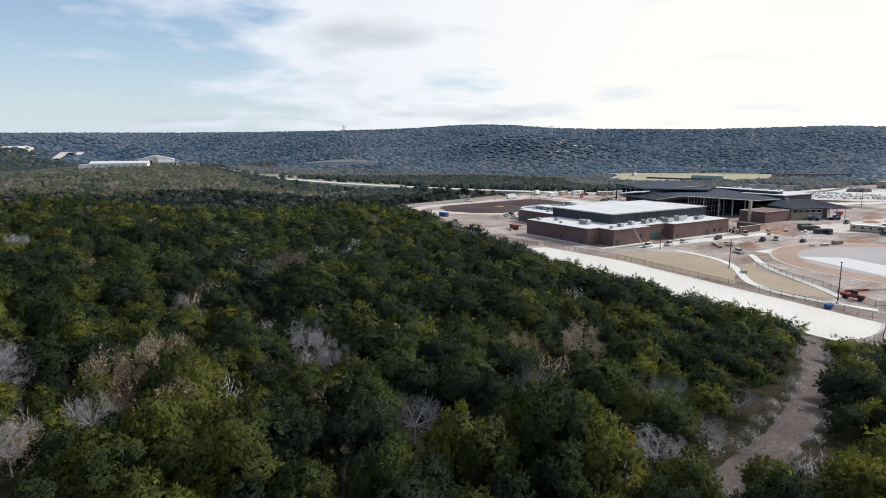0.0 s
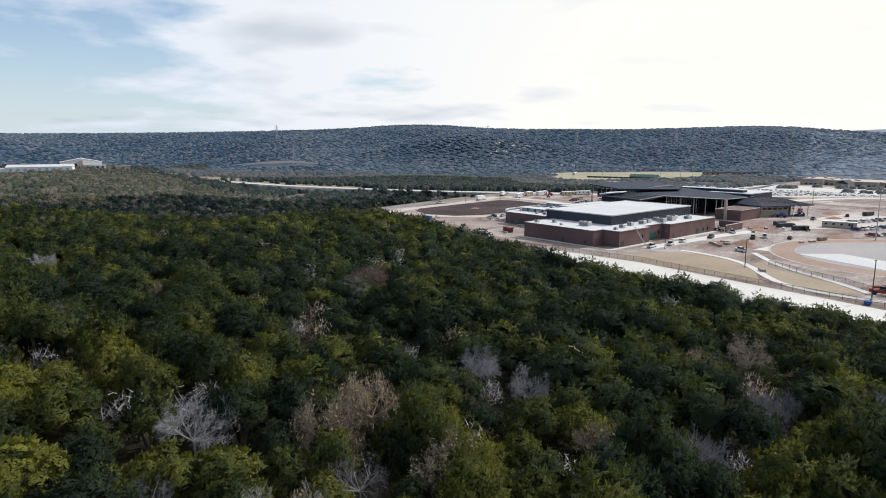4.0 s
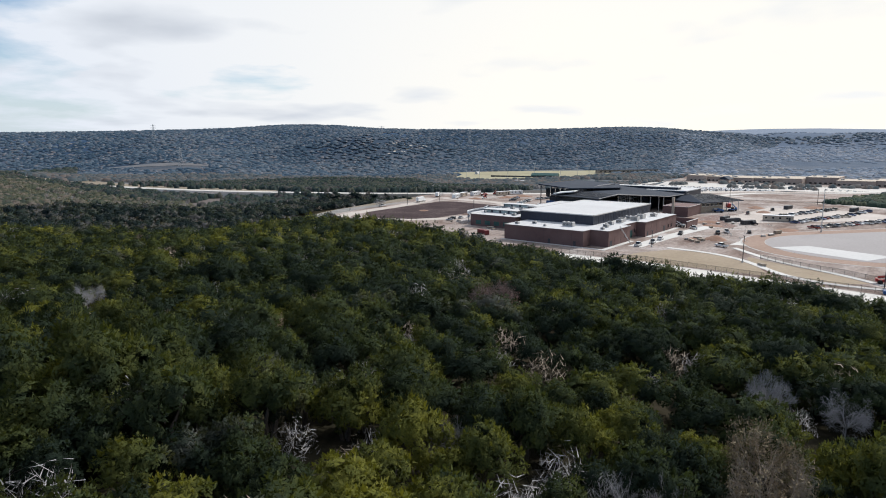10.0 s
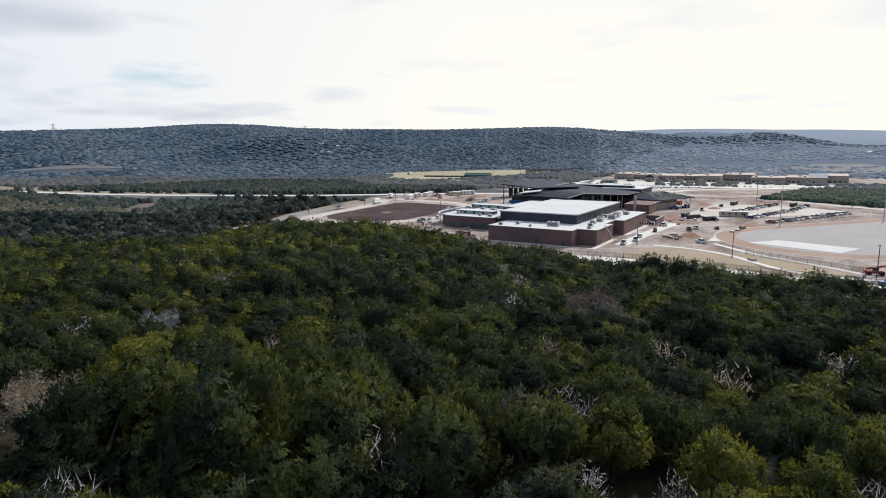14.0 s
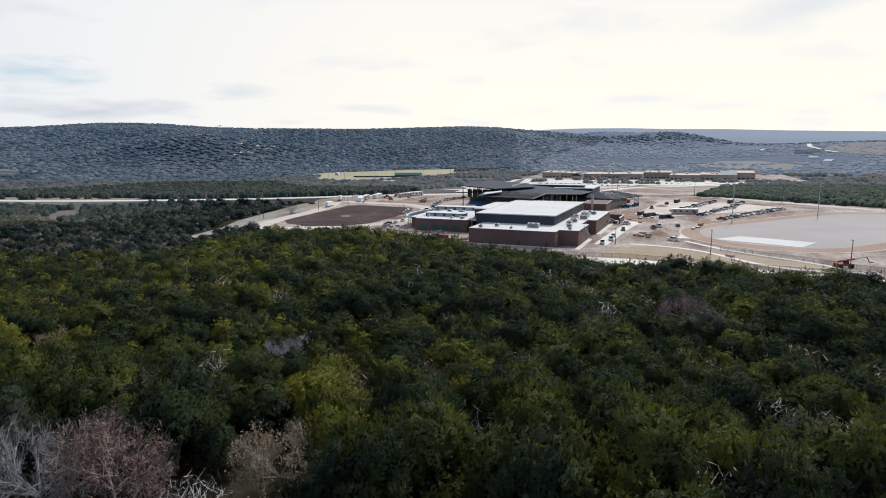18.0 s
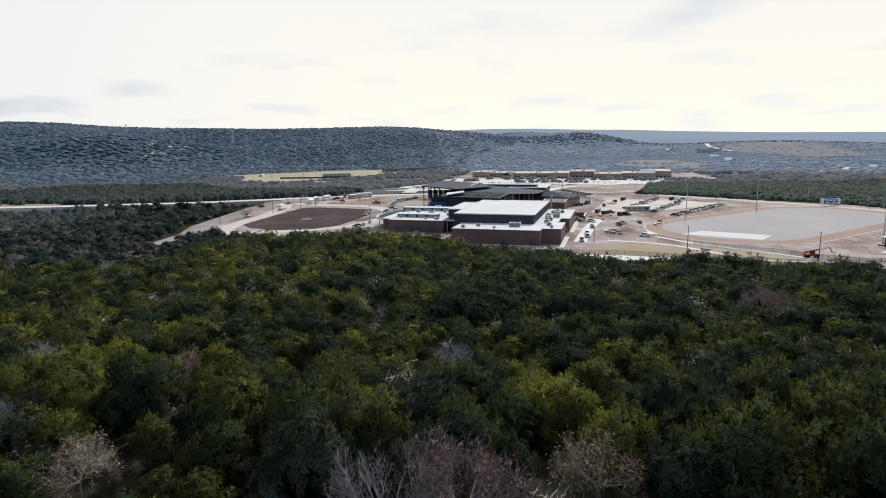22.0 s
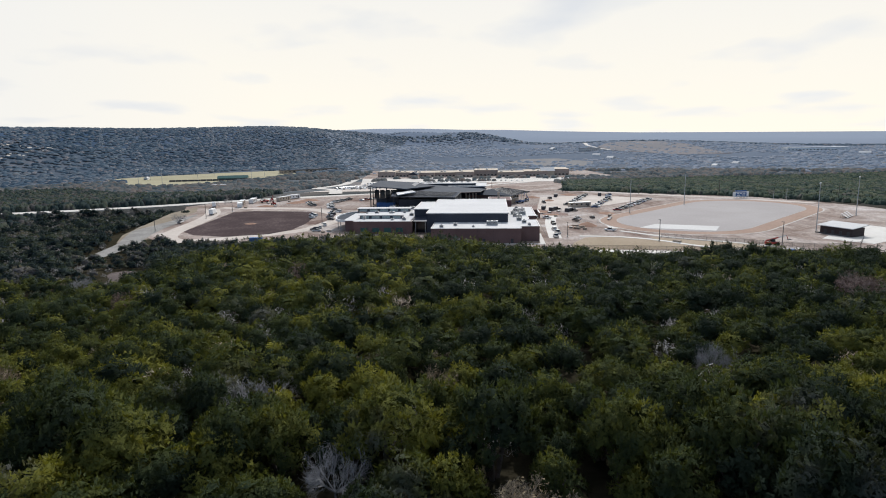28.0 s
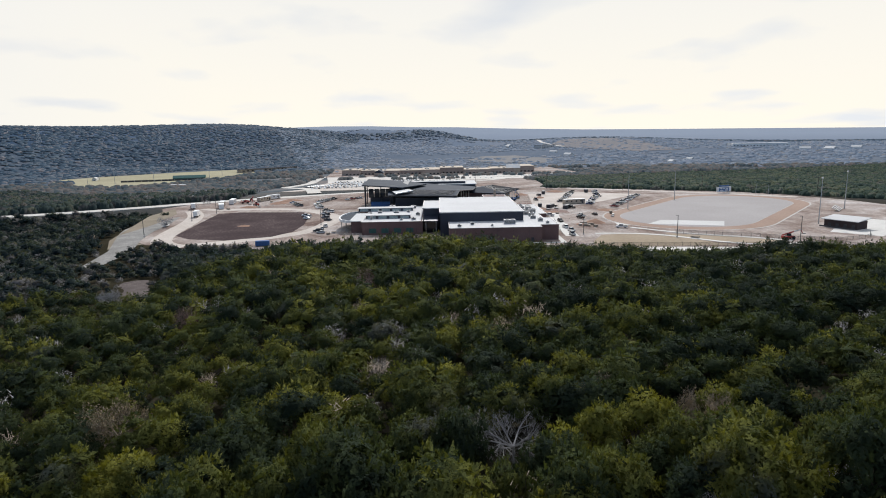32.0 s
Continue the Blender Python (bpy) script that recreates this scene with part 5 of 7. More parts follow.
# ---- fences ----
mf, nf, lf, bf = mat("chain_link", 0.6, 0.3)
bf.inputs["Base Color"].default_value = (0.05, 0.05, 0.05, 1)
trn = nf.new("ShaderNodeBsdfTransparent")
msf = nf.new("ShaderNodeMixShader")
msf.inputs[0].default_value = 0.16
lf.new(trn.outputs[0], msf.inputs[1])
lf.new(bf.outputs[0], msf.inputs[2])
lf.new(msf.outputs[0], nf["Material Output"].inputs["Surface"])
M["mesh"] = mf
post_bm = bmesh.new()
tube(post_bm, (0, 0, -0.3), (0, 0, 2.0), 0.055, sides=6)
post_me = bpy.data.meshes.new("post")
post_bm.to_mesh(post_me)
post_bm.free()
post_me.materials.append(M["dark_steel"])


def fence(pts, label, h=1.8, gap=3.2):
    """Chain-link fence: posts, top rail and net along a broken line."""
    fc = tagged(new("chain_link_fence"), label, "fence", "chain-link fences round the site")
    for (xa, ya), (xb, yb) in zip(pts[:-1], pts[1:]):
        L = math.hypot(xb - xa, yb - ya)
        n = max(int(L / gap), 1)
        for k in range(n):
            t = k / n
            o = new("post", post_me)
            o.parent = fc
            o.matrix_basis = Matrix.LocRotScale((xa + (xb - xa) * t, ya + (yb - ya) * t, 0), None, (1, 1, (h + 0.1) / 2.0))
        part("top_rail", tube(bmesh.new(), (xa, ya, h), (xb, yb, h), 0.04, sides=4), M["dark_steel"], fc)
        bm = bmesh.new()
        dx, dy = -(yb - ya) / L * 0.02, (xb - xa) / L * 0.02
        prism(bm, [(xa - dx, ya - dy), (xb - dx, yb - dy), (xb + dx, yb + dy), (xa + dx, ya + dy)], 0.08, h - 0.05)
        part("net", bm, M["mesh"], fc)
    return fc


fence([(-24, 16), (-19.5, -24), (-22.5, -50), (-24.5, -72), (-27.5, -112), (-44, -118), (-58, -117)], "dark chain-link fence along the concrete slab")
fence([(10, -56.5), (1, -74), (-3, -85), (-13, -100), (-18, -115), (-12, -132), (0, -140)], "dark chain-link fence beside the running track")
fence([(-33, 60), (-28, 40), (-26, 17)], "dark chain-link fence at the edge of the woods")

# ---- poles ----
def light_pole(x, y, h, heads, label, turn=0.0, group="stadium light poles"):
    p = tagged(new("light_pole"), label, "light pole", group)
    p.matrix_basis = pose(x, y, 0, 0, 0, turn)
    part("shaft", tube(bmesh.new(), (0, 0, -0.2), (0, 0, h), 0.26 if h > 14 else 0.16, 0.12, 8), M["steel"] if h > 14 else M["dark_steel"], p)
    part("base", tube(bmesh.new(), (0, 0, -0.2), (0, 0, 0.7), 0.4, sides=10), M["walk"], p)
    if heads:
        part("crossarm", box(bmesh.new(), -0.12, -1.2, h - 0.4, 0.12, 1.2, h - 0.2), M["steel"], p)
        for k in range(heads):
            part("lamp_head", hull(bmesh.new(), [(-0.3, h - 0.3 + 0.0, h + 0.25, 0.3, 0.2), (0.3, h - 0.35, h + 0.1, 0.34, 0.26)], 1), M["white"], p).location = (0.1, -1.0 + 2.0 * k / max(heads - 1, 1), 0)
    else:
        part("lamp_head", box(bmesh.new(), -0.1, -0.25, h - 0.02, 0.9, 0.25, h + 0.14, 0.03), M["dark_steel"], p)
    return p


for x, y, h, n, a in ((29.9, -135.3, 23, 3, 60), (84, -184, 22, 3, 60), (101.4, -62.3, 20.8, 0, 0), (146, -108, 20, 0, 0)):
    light_pole(x, y, h, n, "tall galvanised pole standing beside the running track", a)
for x, y, h in ((-19.5, -97, 11.2), (-0.5, -53, 9.8), (30, 200, 9), (84, 198, 9), (118, 196, 9), (60, 118, 9), (12, -14, 7)):
    light_pole(x, y, h, 0, "slim dark site lamp post standing in the dirt", 30, "site lamp posts")
for x, y in ((171, -177), (170, -185.5)):
    gp = tagged(new("flag_post"), "thin pale post at the far end of the track", "post", "posts behind the track")
    gp.location = (x, y, 0)
    part("shaft", tube(bmesh.new(), (0, 0, -0.2), (0, 0, 8), 0.12, 0.08, 6), M["steel"], gp)
wires = []
for i, (x, y) in enumerate(((258, 22), (246, -38), (224, -96), (200, -150), (160, -215))):
    up_ = tagged(new("utility_pole"), "brown wooden utility pole beside the gravel road", "utility pole", "utility poles along the woods")
    up_.location = (x, y, 0)
    part("shaft", tube(bmesh.new(), (0, 0, -0.2), (0, 0, 13), 0.18, 0.12, 7), M["bark"], up_)
    part("crossarm", box(bmesh.new(), -0.08, -1.2, 12.2, 0.08, 1.2, 12.4), M["bark"], up_)
    wires.append((x, y, 12.5))
for i, (a, b) in enumerate(zip(wires[:-1], wires[1:])):
    for off in (-1.0, 1.0):
        rows_ = []
        for k in range(9):
            t = k / 8
            c = Vector((a[0] + (b[0] - a[0]) * t, a[1] + off + (b[1] - a[1]) * t, 12.45 - 1.6 * (1 - (2 * t - 1) ** 2)))
            rows_ += [c + Vector((0, 0.03, 0)), c + Vector((0, -0.03, 0)), c + Vector((0, 0, 0.05))]
        quads = [(3 * k + j, 3 * k + (j + 1) % 3, 3 * k + 3 + (j + 1) % 3, 3 * k + 3 + j) for k in range(8) for j in range(3)]
        tagged(link_mesh("overhead_wire", rows_, quads, M["dark_steel"]), "sagging overhead wire between wooden utility poles", "wire", "overhead wires")

# ---- track furniture ----
sb = tagged(new("scoreboard"), "blue and white scoreboard on four posts behind the track", "scoreboard")
sb.matrix_basis = pose(186, -160.5, -1.8, 0, 0, 18)
for y in (-4.5, -1.5, 1.5, 4.5):
    part("post", tube(bmesh.new(), (0, y, -0.2), (0, y, 3.0), 0.16, sides=6), M["white"], sb)
part("panel", box(bmesh.new(), -0.3, -6.6, 2.8, 0.3, 6.6, 6.6, 0.04), M["white"], sb)
part("blue_field", box(bmesh.new(), -0.34, -4.6, 3.2, -0.3, 4.6, 6.0), M["wrap_blue"], sb)
part("top_arch", box(bmesh.new(), -0.25, -4.6, 6.6, 0.25, 4.6, 7.6, 0.04), M["wrap_blue"], sb)
for k, (y0, y1, z0) in enumerate(((-3.6, -1.6, 5.0), (-1.0, 1.0, 5.0), (1.6, 3.6, 5.0), (-3.6, -0.6, 3.7), (0.6, 3.6, 3.7))):
    part("display_bar", box(bmesh.new(), -0.37, y0, z0, -0.34, y1, z0 + 0.6), M["white"], sb)
M["brick_dark"] = surface("dark_brown_brick", (0.035, 0.026, 0.028), (0.052, 0.038, 0.038), (0.075, 0.056, 0.054), 0.15, 6, 0.9, 0.2, 0.01)
st = tagged(new("press_box"), "dark field house with white shed roof beside the track", "building")
st.matrix_basis = pose(22, -133, 0, 0, 0, -62)
part("wall", box(bmesh.new(), 0, -15, -0.2, 8.5, 0, 3.9), M["brick_dark"], st, "dark brown brick wall")
slab(bm := bmesh.new(), [(-1.2, -16, 4.1), (10, -16, 5.2), (10, 1.2, 5.2), (-1.2, 1.2, 4.1)], 0.3)
part("roof", bm, M["white_roof"], st, "white sloping metal roof")
part("upper_wall", box(bmesh.new(), 0.5, -14.5, 3.9, 8.2, -0.4, 4.0), M["dark_steel"], st)
for k in range(4):
    part("door", box(bmesh.new(), -0.06, -14 + k * 3.6, 0, 0.0, -12.6 + k * 3.6, 2.2), M["dark_steel"], st)
part("rail", box(bmesh.new(), -2.0, -15, 0.3, -1.8, 1, 0.9), M["dark_steel"], st)
flat("field_house_pad", [(6, -126), (30, -146), (48, -168), (30, -178), (6, -160), (-8, -140)], 0.11, M["walk"], "pale concrete pad round the field house", "pavement")
bl = tagged(new("bleacher"), "white metal bleacher frame beside the track", "bleacher")
bl.matrix_basis = pose(78, -178, 0, 0, 0, 50)
for k in range(5):
    part("bench", box(bmesh.new(), k * 0.8, -8, 0.4 + k * 0.42, k * 0.8 + 0.5, 8, 0.47 + k * 0.42), M["steel"], bl)
for y in (-7, -2.4, 2.4, 7):
    part("frame", tube(bmesh.new(), (0.2, y, 0.0), (3.7, y, 2.0), 0.06, sides=4), M["dark_steel"], bl)
    part("leg", tube(bmesh.new(), (3.5, y, -0.1), (3.5, y, 2.0), 0.06, sides=4), M["dark_steel"], bl)

# ---- beyond the site ----


def draped(name, poly, material, label, category, lift=0.5, cuts=4):
    bm = bmesh.new()
    bm.faces.new([bm.verts.new((x, y, 0)) for x, y in poly])
    bmesh.ops.triangulate(bm, faces=bm.faces)
    for _ in range(cuts):
        bmesh.ops.subdivide_edges(bm, edges=bm.edges, cuts=1)
        bmesh.ops.triangulate(bm, faces=bm.faces)
    for v in bm.verts:
        v.co.z = float(ground_z(v.co.x, v.co.y)) + lift
    bmesh.ops.recalc_face_normals(bm, faces=bm.faces)
    if sum(f.normal.z for f in bm.faces) < 0:
        bmesh.ops.reverse_faces(bm, faces=bm.faces)
    return structure(part(name, bm, material), label, category)


FIELD = [(690, 672), (760, 606), (823, 528), (890, 420), (828, 384), (708, 400), (616, 438), (556, 480), (576, 535), (640, 612)]
draped("playing_field", FIELD, M["turf"], "dry yellow-green playing field across the valley", "sports field")
draped("up_valley_field", [(246, 1218), (264, 1244), (330, 1122), (412, 1010), (398, 985), (314, 1084)], M["far_pasture"], "tan dry grass field up the valley", "ground", 0.6)
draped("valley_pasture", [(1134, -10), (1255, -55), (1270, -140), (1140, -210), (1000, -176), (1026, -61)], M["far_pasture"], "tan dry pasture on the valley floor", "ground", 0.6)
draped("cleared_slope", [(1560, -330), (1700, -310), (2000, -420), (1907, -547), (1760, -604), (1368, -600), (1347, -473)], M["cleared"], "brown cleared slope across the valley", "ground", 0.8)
draped("hill_scar", [(-315, 1410), (-280, 1440), (-258, 1465), (-256, 1405), (-290, 1376)], M["rock"], "pale bare limestone on the hill up the valley", "ground", 1.0)
ribbon("hill_track", [(-217, 1371), (-208, 1412), (-190, 1560), (-165, 1720)], 16, M["gravel_road"], "pale dirt track climbing the hill up the valley", lift=1.0)
ribbon("valley_road", [(1575, -326), (1646, -304), (1791, -291), (2100, -320), (2400, -350)], 12, M["road"], "white road climbing the far slope", lift=1.2)
draped("far_lot", [(300, 205), (380, 175), (440, 215), (560, 205), (560, 40), (460, 45), (330, 60), (280, 110)], M["gravel_road"], "pale far parking lot and cleared ground", "parking lot", 0.4)
draped("far_yard", [(560, 205), (690, 230), (690, -170), (580, -80), (556, 30)], M["road"], "pale pavement in front of the far school", "pavement", 0.45)
draped("far_dirt", [(690, 232), (880, 250), (880, -150), (690, -175)], M["dirt"], "tan cleared ground round the far school", "ground", 0.42)
draped("dirt_verge", [(250, 30), (290, 52), (335, 58), (462, 43), (556, 28), (575, -72), (470, -62), (300, -44), (262, -34)], M["dirt"], "bare tan ground between the site and the far school", "ground", 0.36)
VERGE = [(30, 880), (62, 650), (93, 515), (116, 420), (140, 440), (152, 540), (130, 670), (75, 870)]
draped("pale_verge", VERGE, M["verge"], "pale tan dry verge beside the road", "ground", 0.3)
BANK = [(8, 365), (30, 370), (78, 438), (66, 452), (38, 424), (8, 385)]
draped("bare_bank", BANK, M["bank"], "bare brown bank between the woods and the road", "ground", 0.3)
ribbon("far_road", [(250, 160), (300, 172), (360, 190), (440, 235), (560, 230), (700, 240)], 12, M["road"], "pale road towards the far school", lift=0.7)
ribbon("far_road_b", [(262, 40), (330, 35), (430, 20), (560, -30), (640, -60)], 10, M["road"], "pale road past the woods", lift=0.7)

far_school = tagged(new("far_school"), "long tan brick school across the valley", "building")
fr = random.Random(3)
M["far_brick"] = surface("pink_tan_brick", (0.30, 0.23, 0.19), (0.37, 0.29, 0.245), (0.44, 0.36, 0.31), 0.05, 0.6, 0.9, 0.1)
zf = hz(740, 60)
y = 212.0
while y > -72:
    w = fr.uniform(24, 46)
    x0, d, h = 724 + fr.uniform(-14, 14), fr.uniform(40, 66), fr.uniform(6.5, 10.5)
    b = one_box("wall", x0, y - w, zf - 2, x0 + d, y, zf + h, M["far_brick"], far_school)
    one_box("roof", x0 - 0.4, y - w + 0.3, zf + h, x0 + d + 0.4, y - 0.3, zf + h + 0.5, M["tan"], far_school)
    for k in range(int(w / 6)):
        one_box("window", x0 - 0.1, y - w + 2 + k * 6, zf + 1.2, x0 + 0.05, y - w + 5 + k * 6, zf + 3.2, M["glass"], b)
    for k in range(2):
        yy = fr.uniform(y - w + 5, y - 5)
        one_box("roof_unit", x0 + 10 + k * 14, yy - 2, zf + h + 0.5, x0 + 14 + k * 14, yy + 2, zf + h + 2.2, M["coping"], far_school)
    y -= w - 0.5


def gabled(name, x, y, z, l, w, h, turn, wall, roof, label, cat="house", group=""):
    g = tagged(new(name), label, cat, group)
    g.matrix_basis = pose(x, y, z, 0, 0, turn)
    part("wall", box(bmesh.new(), -l / 2, -w / 2, -4.0, l / 2, w / 2, h), wall, g)
    rise = w * 0.3
    prof = [(-w / 2 - 0.4, h - 0.05), (0, h + rise), (w / 2 + 0.4, h - 0.05)]
    loft(bm := bmesh.new(), [[(sx, py, pz) for py, pz in prof] for sx in (-l / 2 - 0.4, l / 2 + 0.4)])
    part("roof", bm, roof, g)
    part("door", box(bmesh.new(), -l / 2 - 0.08, -0.6, 0, -l / 2, 0.6, 2.1), M["dark_steel"], g)
    for sy in (-w * 0.3, w * 0.3):
        part("window", box(bmesh.new(), -l / 2 - 0.06, sy - 0.6, 1.0, -l / 2, sy + 0.6, 2.2), M["glass"], g)
    return g


gabled("school_entrance", 706, 149, zf, 24, 15, 6, 0, M["far_brick"], M["dark_roof"], "gabled entrance of the far school", "building")
gabled("school_gym", 735, -68, zf, 22, 18, 8, 90, M["tan"], M["white_roof"], "white-roofed gabled hall of the far school", "building")
HOUSES = ((924, -403, 10, 16), (992, -466, 30, 14), (1246, -856, 60, 24), (1212, -898, 20, 26), (1232, -975, 40, 22), (1640, -165, 20, 24), (1355, -251, 60, 20), (1233, -265, 35, 22), (700, 600, 10, 10))
for x, y, a, l in HOUSES:
    gabled("house", x, y, hz(x, y), l, l * 0.6, 3.6, a, M["white"], M["white_roof"], "small white house among the valley trees", "house", "scattered houses in the valley")


def long_block(name, a, b, depth, h, wall, roof, label):
    """A long low building between two plan points, with a row of windows."""
    L = math.hypot(b[0] - a[0], b[1] - a[1])
    g = tagged(new(name), label, "building")
    g.matrix_basis = pose(a[0], a[1], hz((a[0] + b[0]) / 2, (a[1] + b[1]) / 2), 0, 0, math.degrees(math.atan2(b[1] - a[1], b[0] - a[0])))
    part("wall", box(bmesh.new(), 0, -depth / 2, -4, L, depth / 2, h), wall, g)
    part("roof", box(bmesh.new(), -0.6, -depth / 2 - 0.6, h, L + 0.6, depth / 2 + 0.6, h + 0.6), roof, g)
    for k in range(int(L / 9)):
        for sy in (-1, 1):
            part("window", box(bmesh.new(), 3 + 9 * k, sy * depth / 2 - 0.06, 1.4, 7 + 9 * k, sy * depth / 2 + 0.06, 3.0), M["glass"], g)
    return g


long_block("field_pavilion", (827, 413), (915, 333), 14, 4.6, M["stone"], M["dark_roof"], "long low building behind the playing field")
long_block("warehouse", (1464, -772), (1457, -930), 40, 8, M["white"], M["white_roof"], "long white warehouse far across the valley")
long_block("depot", (1545, -240), (1592, -290), 26, 8, M["steel"], M["dark_roof"], "grey metal depot on the far slope")
long_block("field_store", (558, 417), (554, 393), 8, 3.2, M["white"], M["white_roof"], "white store beside the playing field")


def field_light(x, y, top):
    """A tall pole with a bank of pale lamps."""
    z = hz(x, y)
    p = tagged(new("stadium_light"), "tall pole with a white lamp bank beside the playing field", "light pole", "stadium lights of the playing field")
    p.matrix_basis = pose(x, y, z, 0, 0, 15)
    h = top - z
    part("shaft", tube(bmesh.new(), (0, 0, -1), (0, 0, h), 0.32, 0.2, 6), M["steel"], p)
    for k in range(2):
        part("crossarm", box(bmesh.new(), -0.15, -2.4, h - 0.4 - 1.2 * k, 0.15, 2.4, h - 0.15 - 1.2 * k), M["steel"], p)
        for i in range(4):
            part("lamp", hull(bmesh.new(), [(-0.75, h - 0.55 - 1.2 * k, h + 0.35 - 1.2 * k, 0.5, 0.45), (0.2, h - 0.4 - 1.2 * k, h + 0.25 - 1.2 * k, 0.3, 0.25)], 1), M["white"], p).location = (0, -1.8 + 1.2 * i, 0)
    return p


for x, y, top in ((631, 573, 6.4), (692, 589, 9.9), (581, 506, 8.8), (597, 459, 9.9), (773, 517, 5.0), (698, 418, 5.0), (769, 423, 3.0), (750, 390, 4.0)):
    field_light(x, y, top)
# dark windscreen fence along the middle of the field
wf = tagged(new("windscreen_fence"), "dark windscreen fence across the playing field", "fence")
for k in range(13):
    ta, tb = k / 13, (k + 1) / 13
    xa, ya, xb, yb = 660 + 35 * ta, 539 - 118 * ta, 660 + 35 * tb, 539 - 118 * tb
    za = hz(xa, ya) + 0.6
    part("panel", prism(bmesh.new(), [(xa, ya), (xb, yb + 0.5), (xb + 0.3, yb + 0.5), (xa + 0.3, ya)], za, za + 2.6), M["dark_steel"], wf)
    part("post", tube(bmesh.new(), (xa, ya, za - 1), (xa, ya, za + 2.9), 0.12, sides=5), M["steel"], wf)
gabled("field_shed", 704, 452, hz(704, 452), 48, 13, 3.6, 104, M["green_sheet"], M["green_sheet"], "green metal shed at the playing field", "shed")

# white hilltop buildings up the valley
zh = 10.8
hb = tagged(new("hilltop_hall"), "large white gabled hall on a wooded rise far off", "building")
hb.matrix_basis = pose(-69, 932, zh, 0, 0, -7)
part("wall", box(bmesh.new(), -27, -28, -8, 27, 28, 10.5), M["white"], hb)
for sx in (-1, 1):
    slab(bm := bmesh.new(), [(sx * 28, -29, 10.4), (0, -29, 16.2), (0, 29, 16.2), (sx * 28, 29, 10.4)], 0.5)
    part("roof", bm, M["white_roof"], hb, "white metal roof slope")
loft(bm := bmesh.new(), [[(-26.5, y0, 10.4), (26.5, y0, 10.4), (0, y0, 15.6)] for y0 in (-28.0, -27.4)])
part("gable", bm, M["white"], hb)
for k in range(3):
    part("window", box(bmesh.new(), -23 + 6.5 * k, -28.2, 4.5, -19 + 6.5 * k, -27.9, 8.5), M["glass"], hb)
part("porch_tower", box(bmesh.new(), -3.0, -33, -8, 2.0, -28.3, 13.5, 0.2), M["tan"], hb, "tan stone porch tower")
part("side_wing", box(bmesh.new(), 2.5, -38, -8, 32, -28.4, 5.6), M["white"], hb)
part("wing_roof", box(bmesh.new(), 2.1, -38.6, 5.6, 32.6, -28.1, 6.2), M["white_roof"], hb)
for k in range(4):
    part("wing_window", box(bmesh.new(), 6 + 6.4 * k, -38.12, 1.5, 9.5 + 6.4 * k, -37.95, 4.2), M["glass"], hb)
part("terrace", box(bmesh.new(), 4, -52, -8, 44, -39, -0.6), M["gravel_road"], hb, "pale paved terrace")
lb = tagged(new("riding_hall"), "long low white-roofed hall among trees far off", "building")
lb.matrix_basis = pose(-167, 870, zh, 0, 0, -14)
part("wall", box(bmesh.new(), 0, 0, -8, 78, 26, 6.2), M["white"], lb)
loft(bm := bmesh.new(), [[(x0, -0.8, 6.0), (x0, 26.8, 6.0), (x0, 13, 9.2)] for x0 in (-1.0, 79.0)])
part("roof", bm, M["white_roof"], lb)
part("annex", box(bmesh.new(), -16, 4, -8, -1.2, 20, 4.4), M["white"], lb)
for k in range(9):
    part("door", box(bmesh.new(), 3 + 8.4 * k, -0.12, 0, 7 + 8.4 * k, 0.0, 4.0), M["steel"], lb)
ls = tagged(new("low_shed"), "small white shed beside the far hall", "building")
ls.matrix_basis = pose(-22, 875, 10.0, 0, 0, -10)
part("wall", box(bmesh.new(), -10, -5, -6, 10, 5, 4.4), M["tan"], ls)
part("roof", box(bmesh.new(), -10.6, -5.6, 4.4, 10.6, 5.6, 5.0), M["white_roof"], ls)
part("door", box(bmesh.new(), -2, -5.1, 0, 2, -5.0, 3), M["dark_steel"], ls)


def pylon(x, y, h):
    z = hz(x, y)
    p = tagged(new("power_pylon"), "grey lattice power pylon on the far hills", "pylon", "power pylons")
    p.location = (x, y, z)
    b = h * 0.1
    for sx in (-1, 1):
        for sy in (-1, 1):
            part("leg", tube(bmesh.new(), (sx * b, sy * b, -2), (sx * b * 0.2, sy * b * 0.2, h), 0.35, 0.2, 4), M["steel"], p)
    bm = bmesh.new()
    for k in range(7):
        t, u = k / 7, (k + 1) / 7
        w0, w1 = b * (1 - 0.8 * t), b * (1 - 0.8 * u)
        for s in (-1, 1):
            tube(bm, (-w0, s * w0, h * t), (w1, s * w1, h * u), 0.15, sides=3)
            tube(bm, (s * w0, -w0, h * t), (s * w1, w1, h * u), 0.15, sides=3)
    part("bracing", bm, M["steel"], p)
    for k, z2 in enumerate((0.7, 0.82, 0.94)):
        part("crossarm", tube(bmesh.new(), (-h * 0.13, h * 0.13, h * z2), (h * 0.13, -h * 0.13, h * z2), 0.3, sides=4), M["steel"], p)
    return p


for x, y, h in ((338, 1053, 36), (1018, 1192, 42), (1188, 998, 42), (520, 1560, 40), (1380, 800, 40)):
    pylon(x, y, h)

# far cars, too many and too small to tell apart
cr = np.random.RandomState(6)
V, F, n0 = [], [], 0
prof = np.array([(-2.3, 0.3), (2.3, 0.3), (2.3, 0.8), (1.2, 0.95), (0.5, 1.45), (-1.2, 1.45), (-2.2, 0.95)])


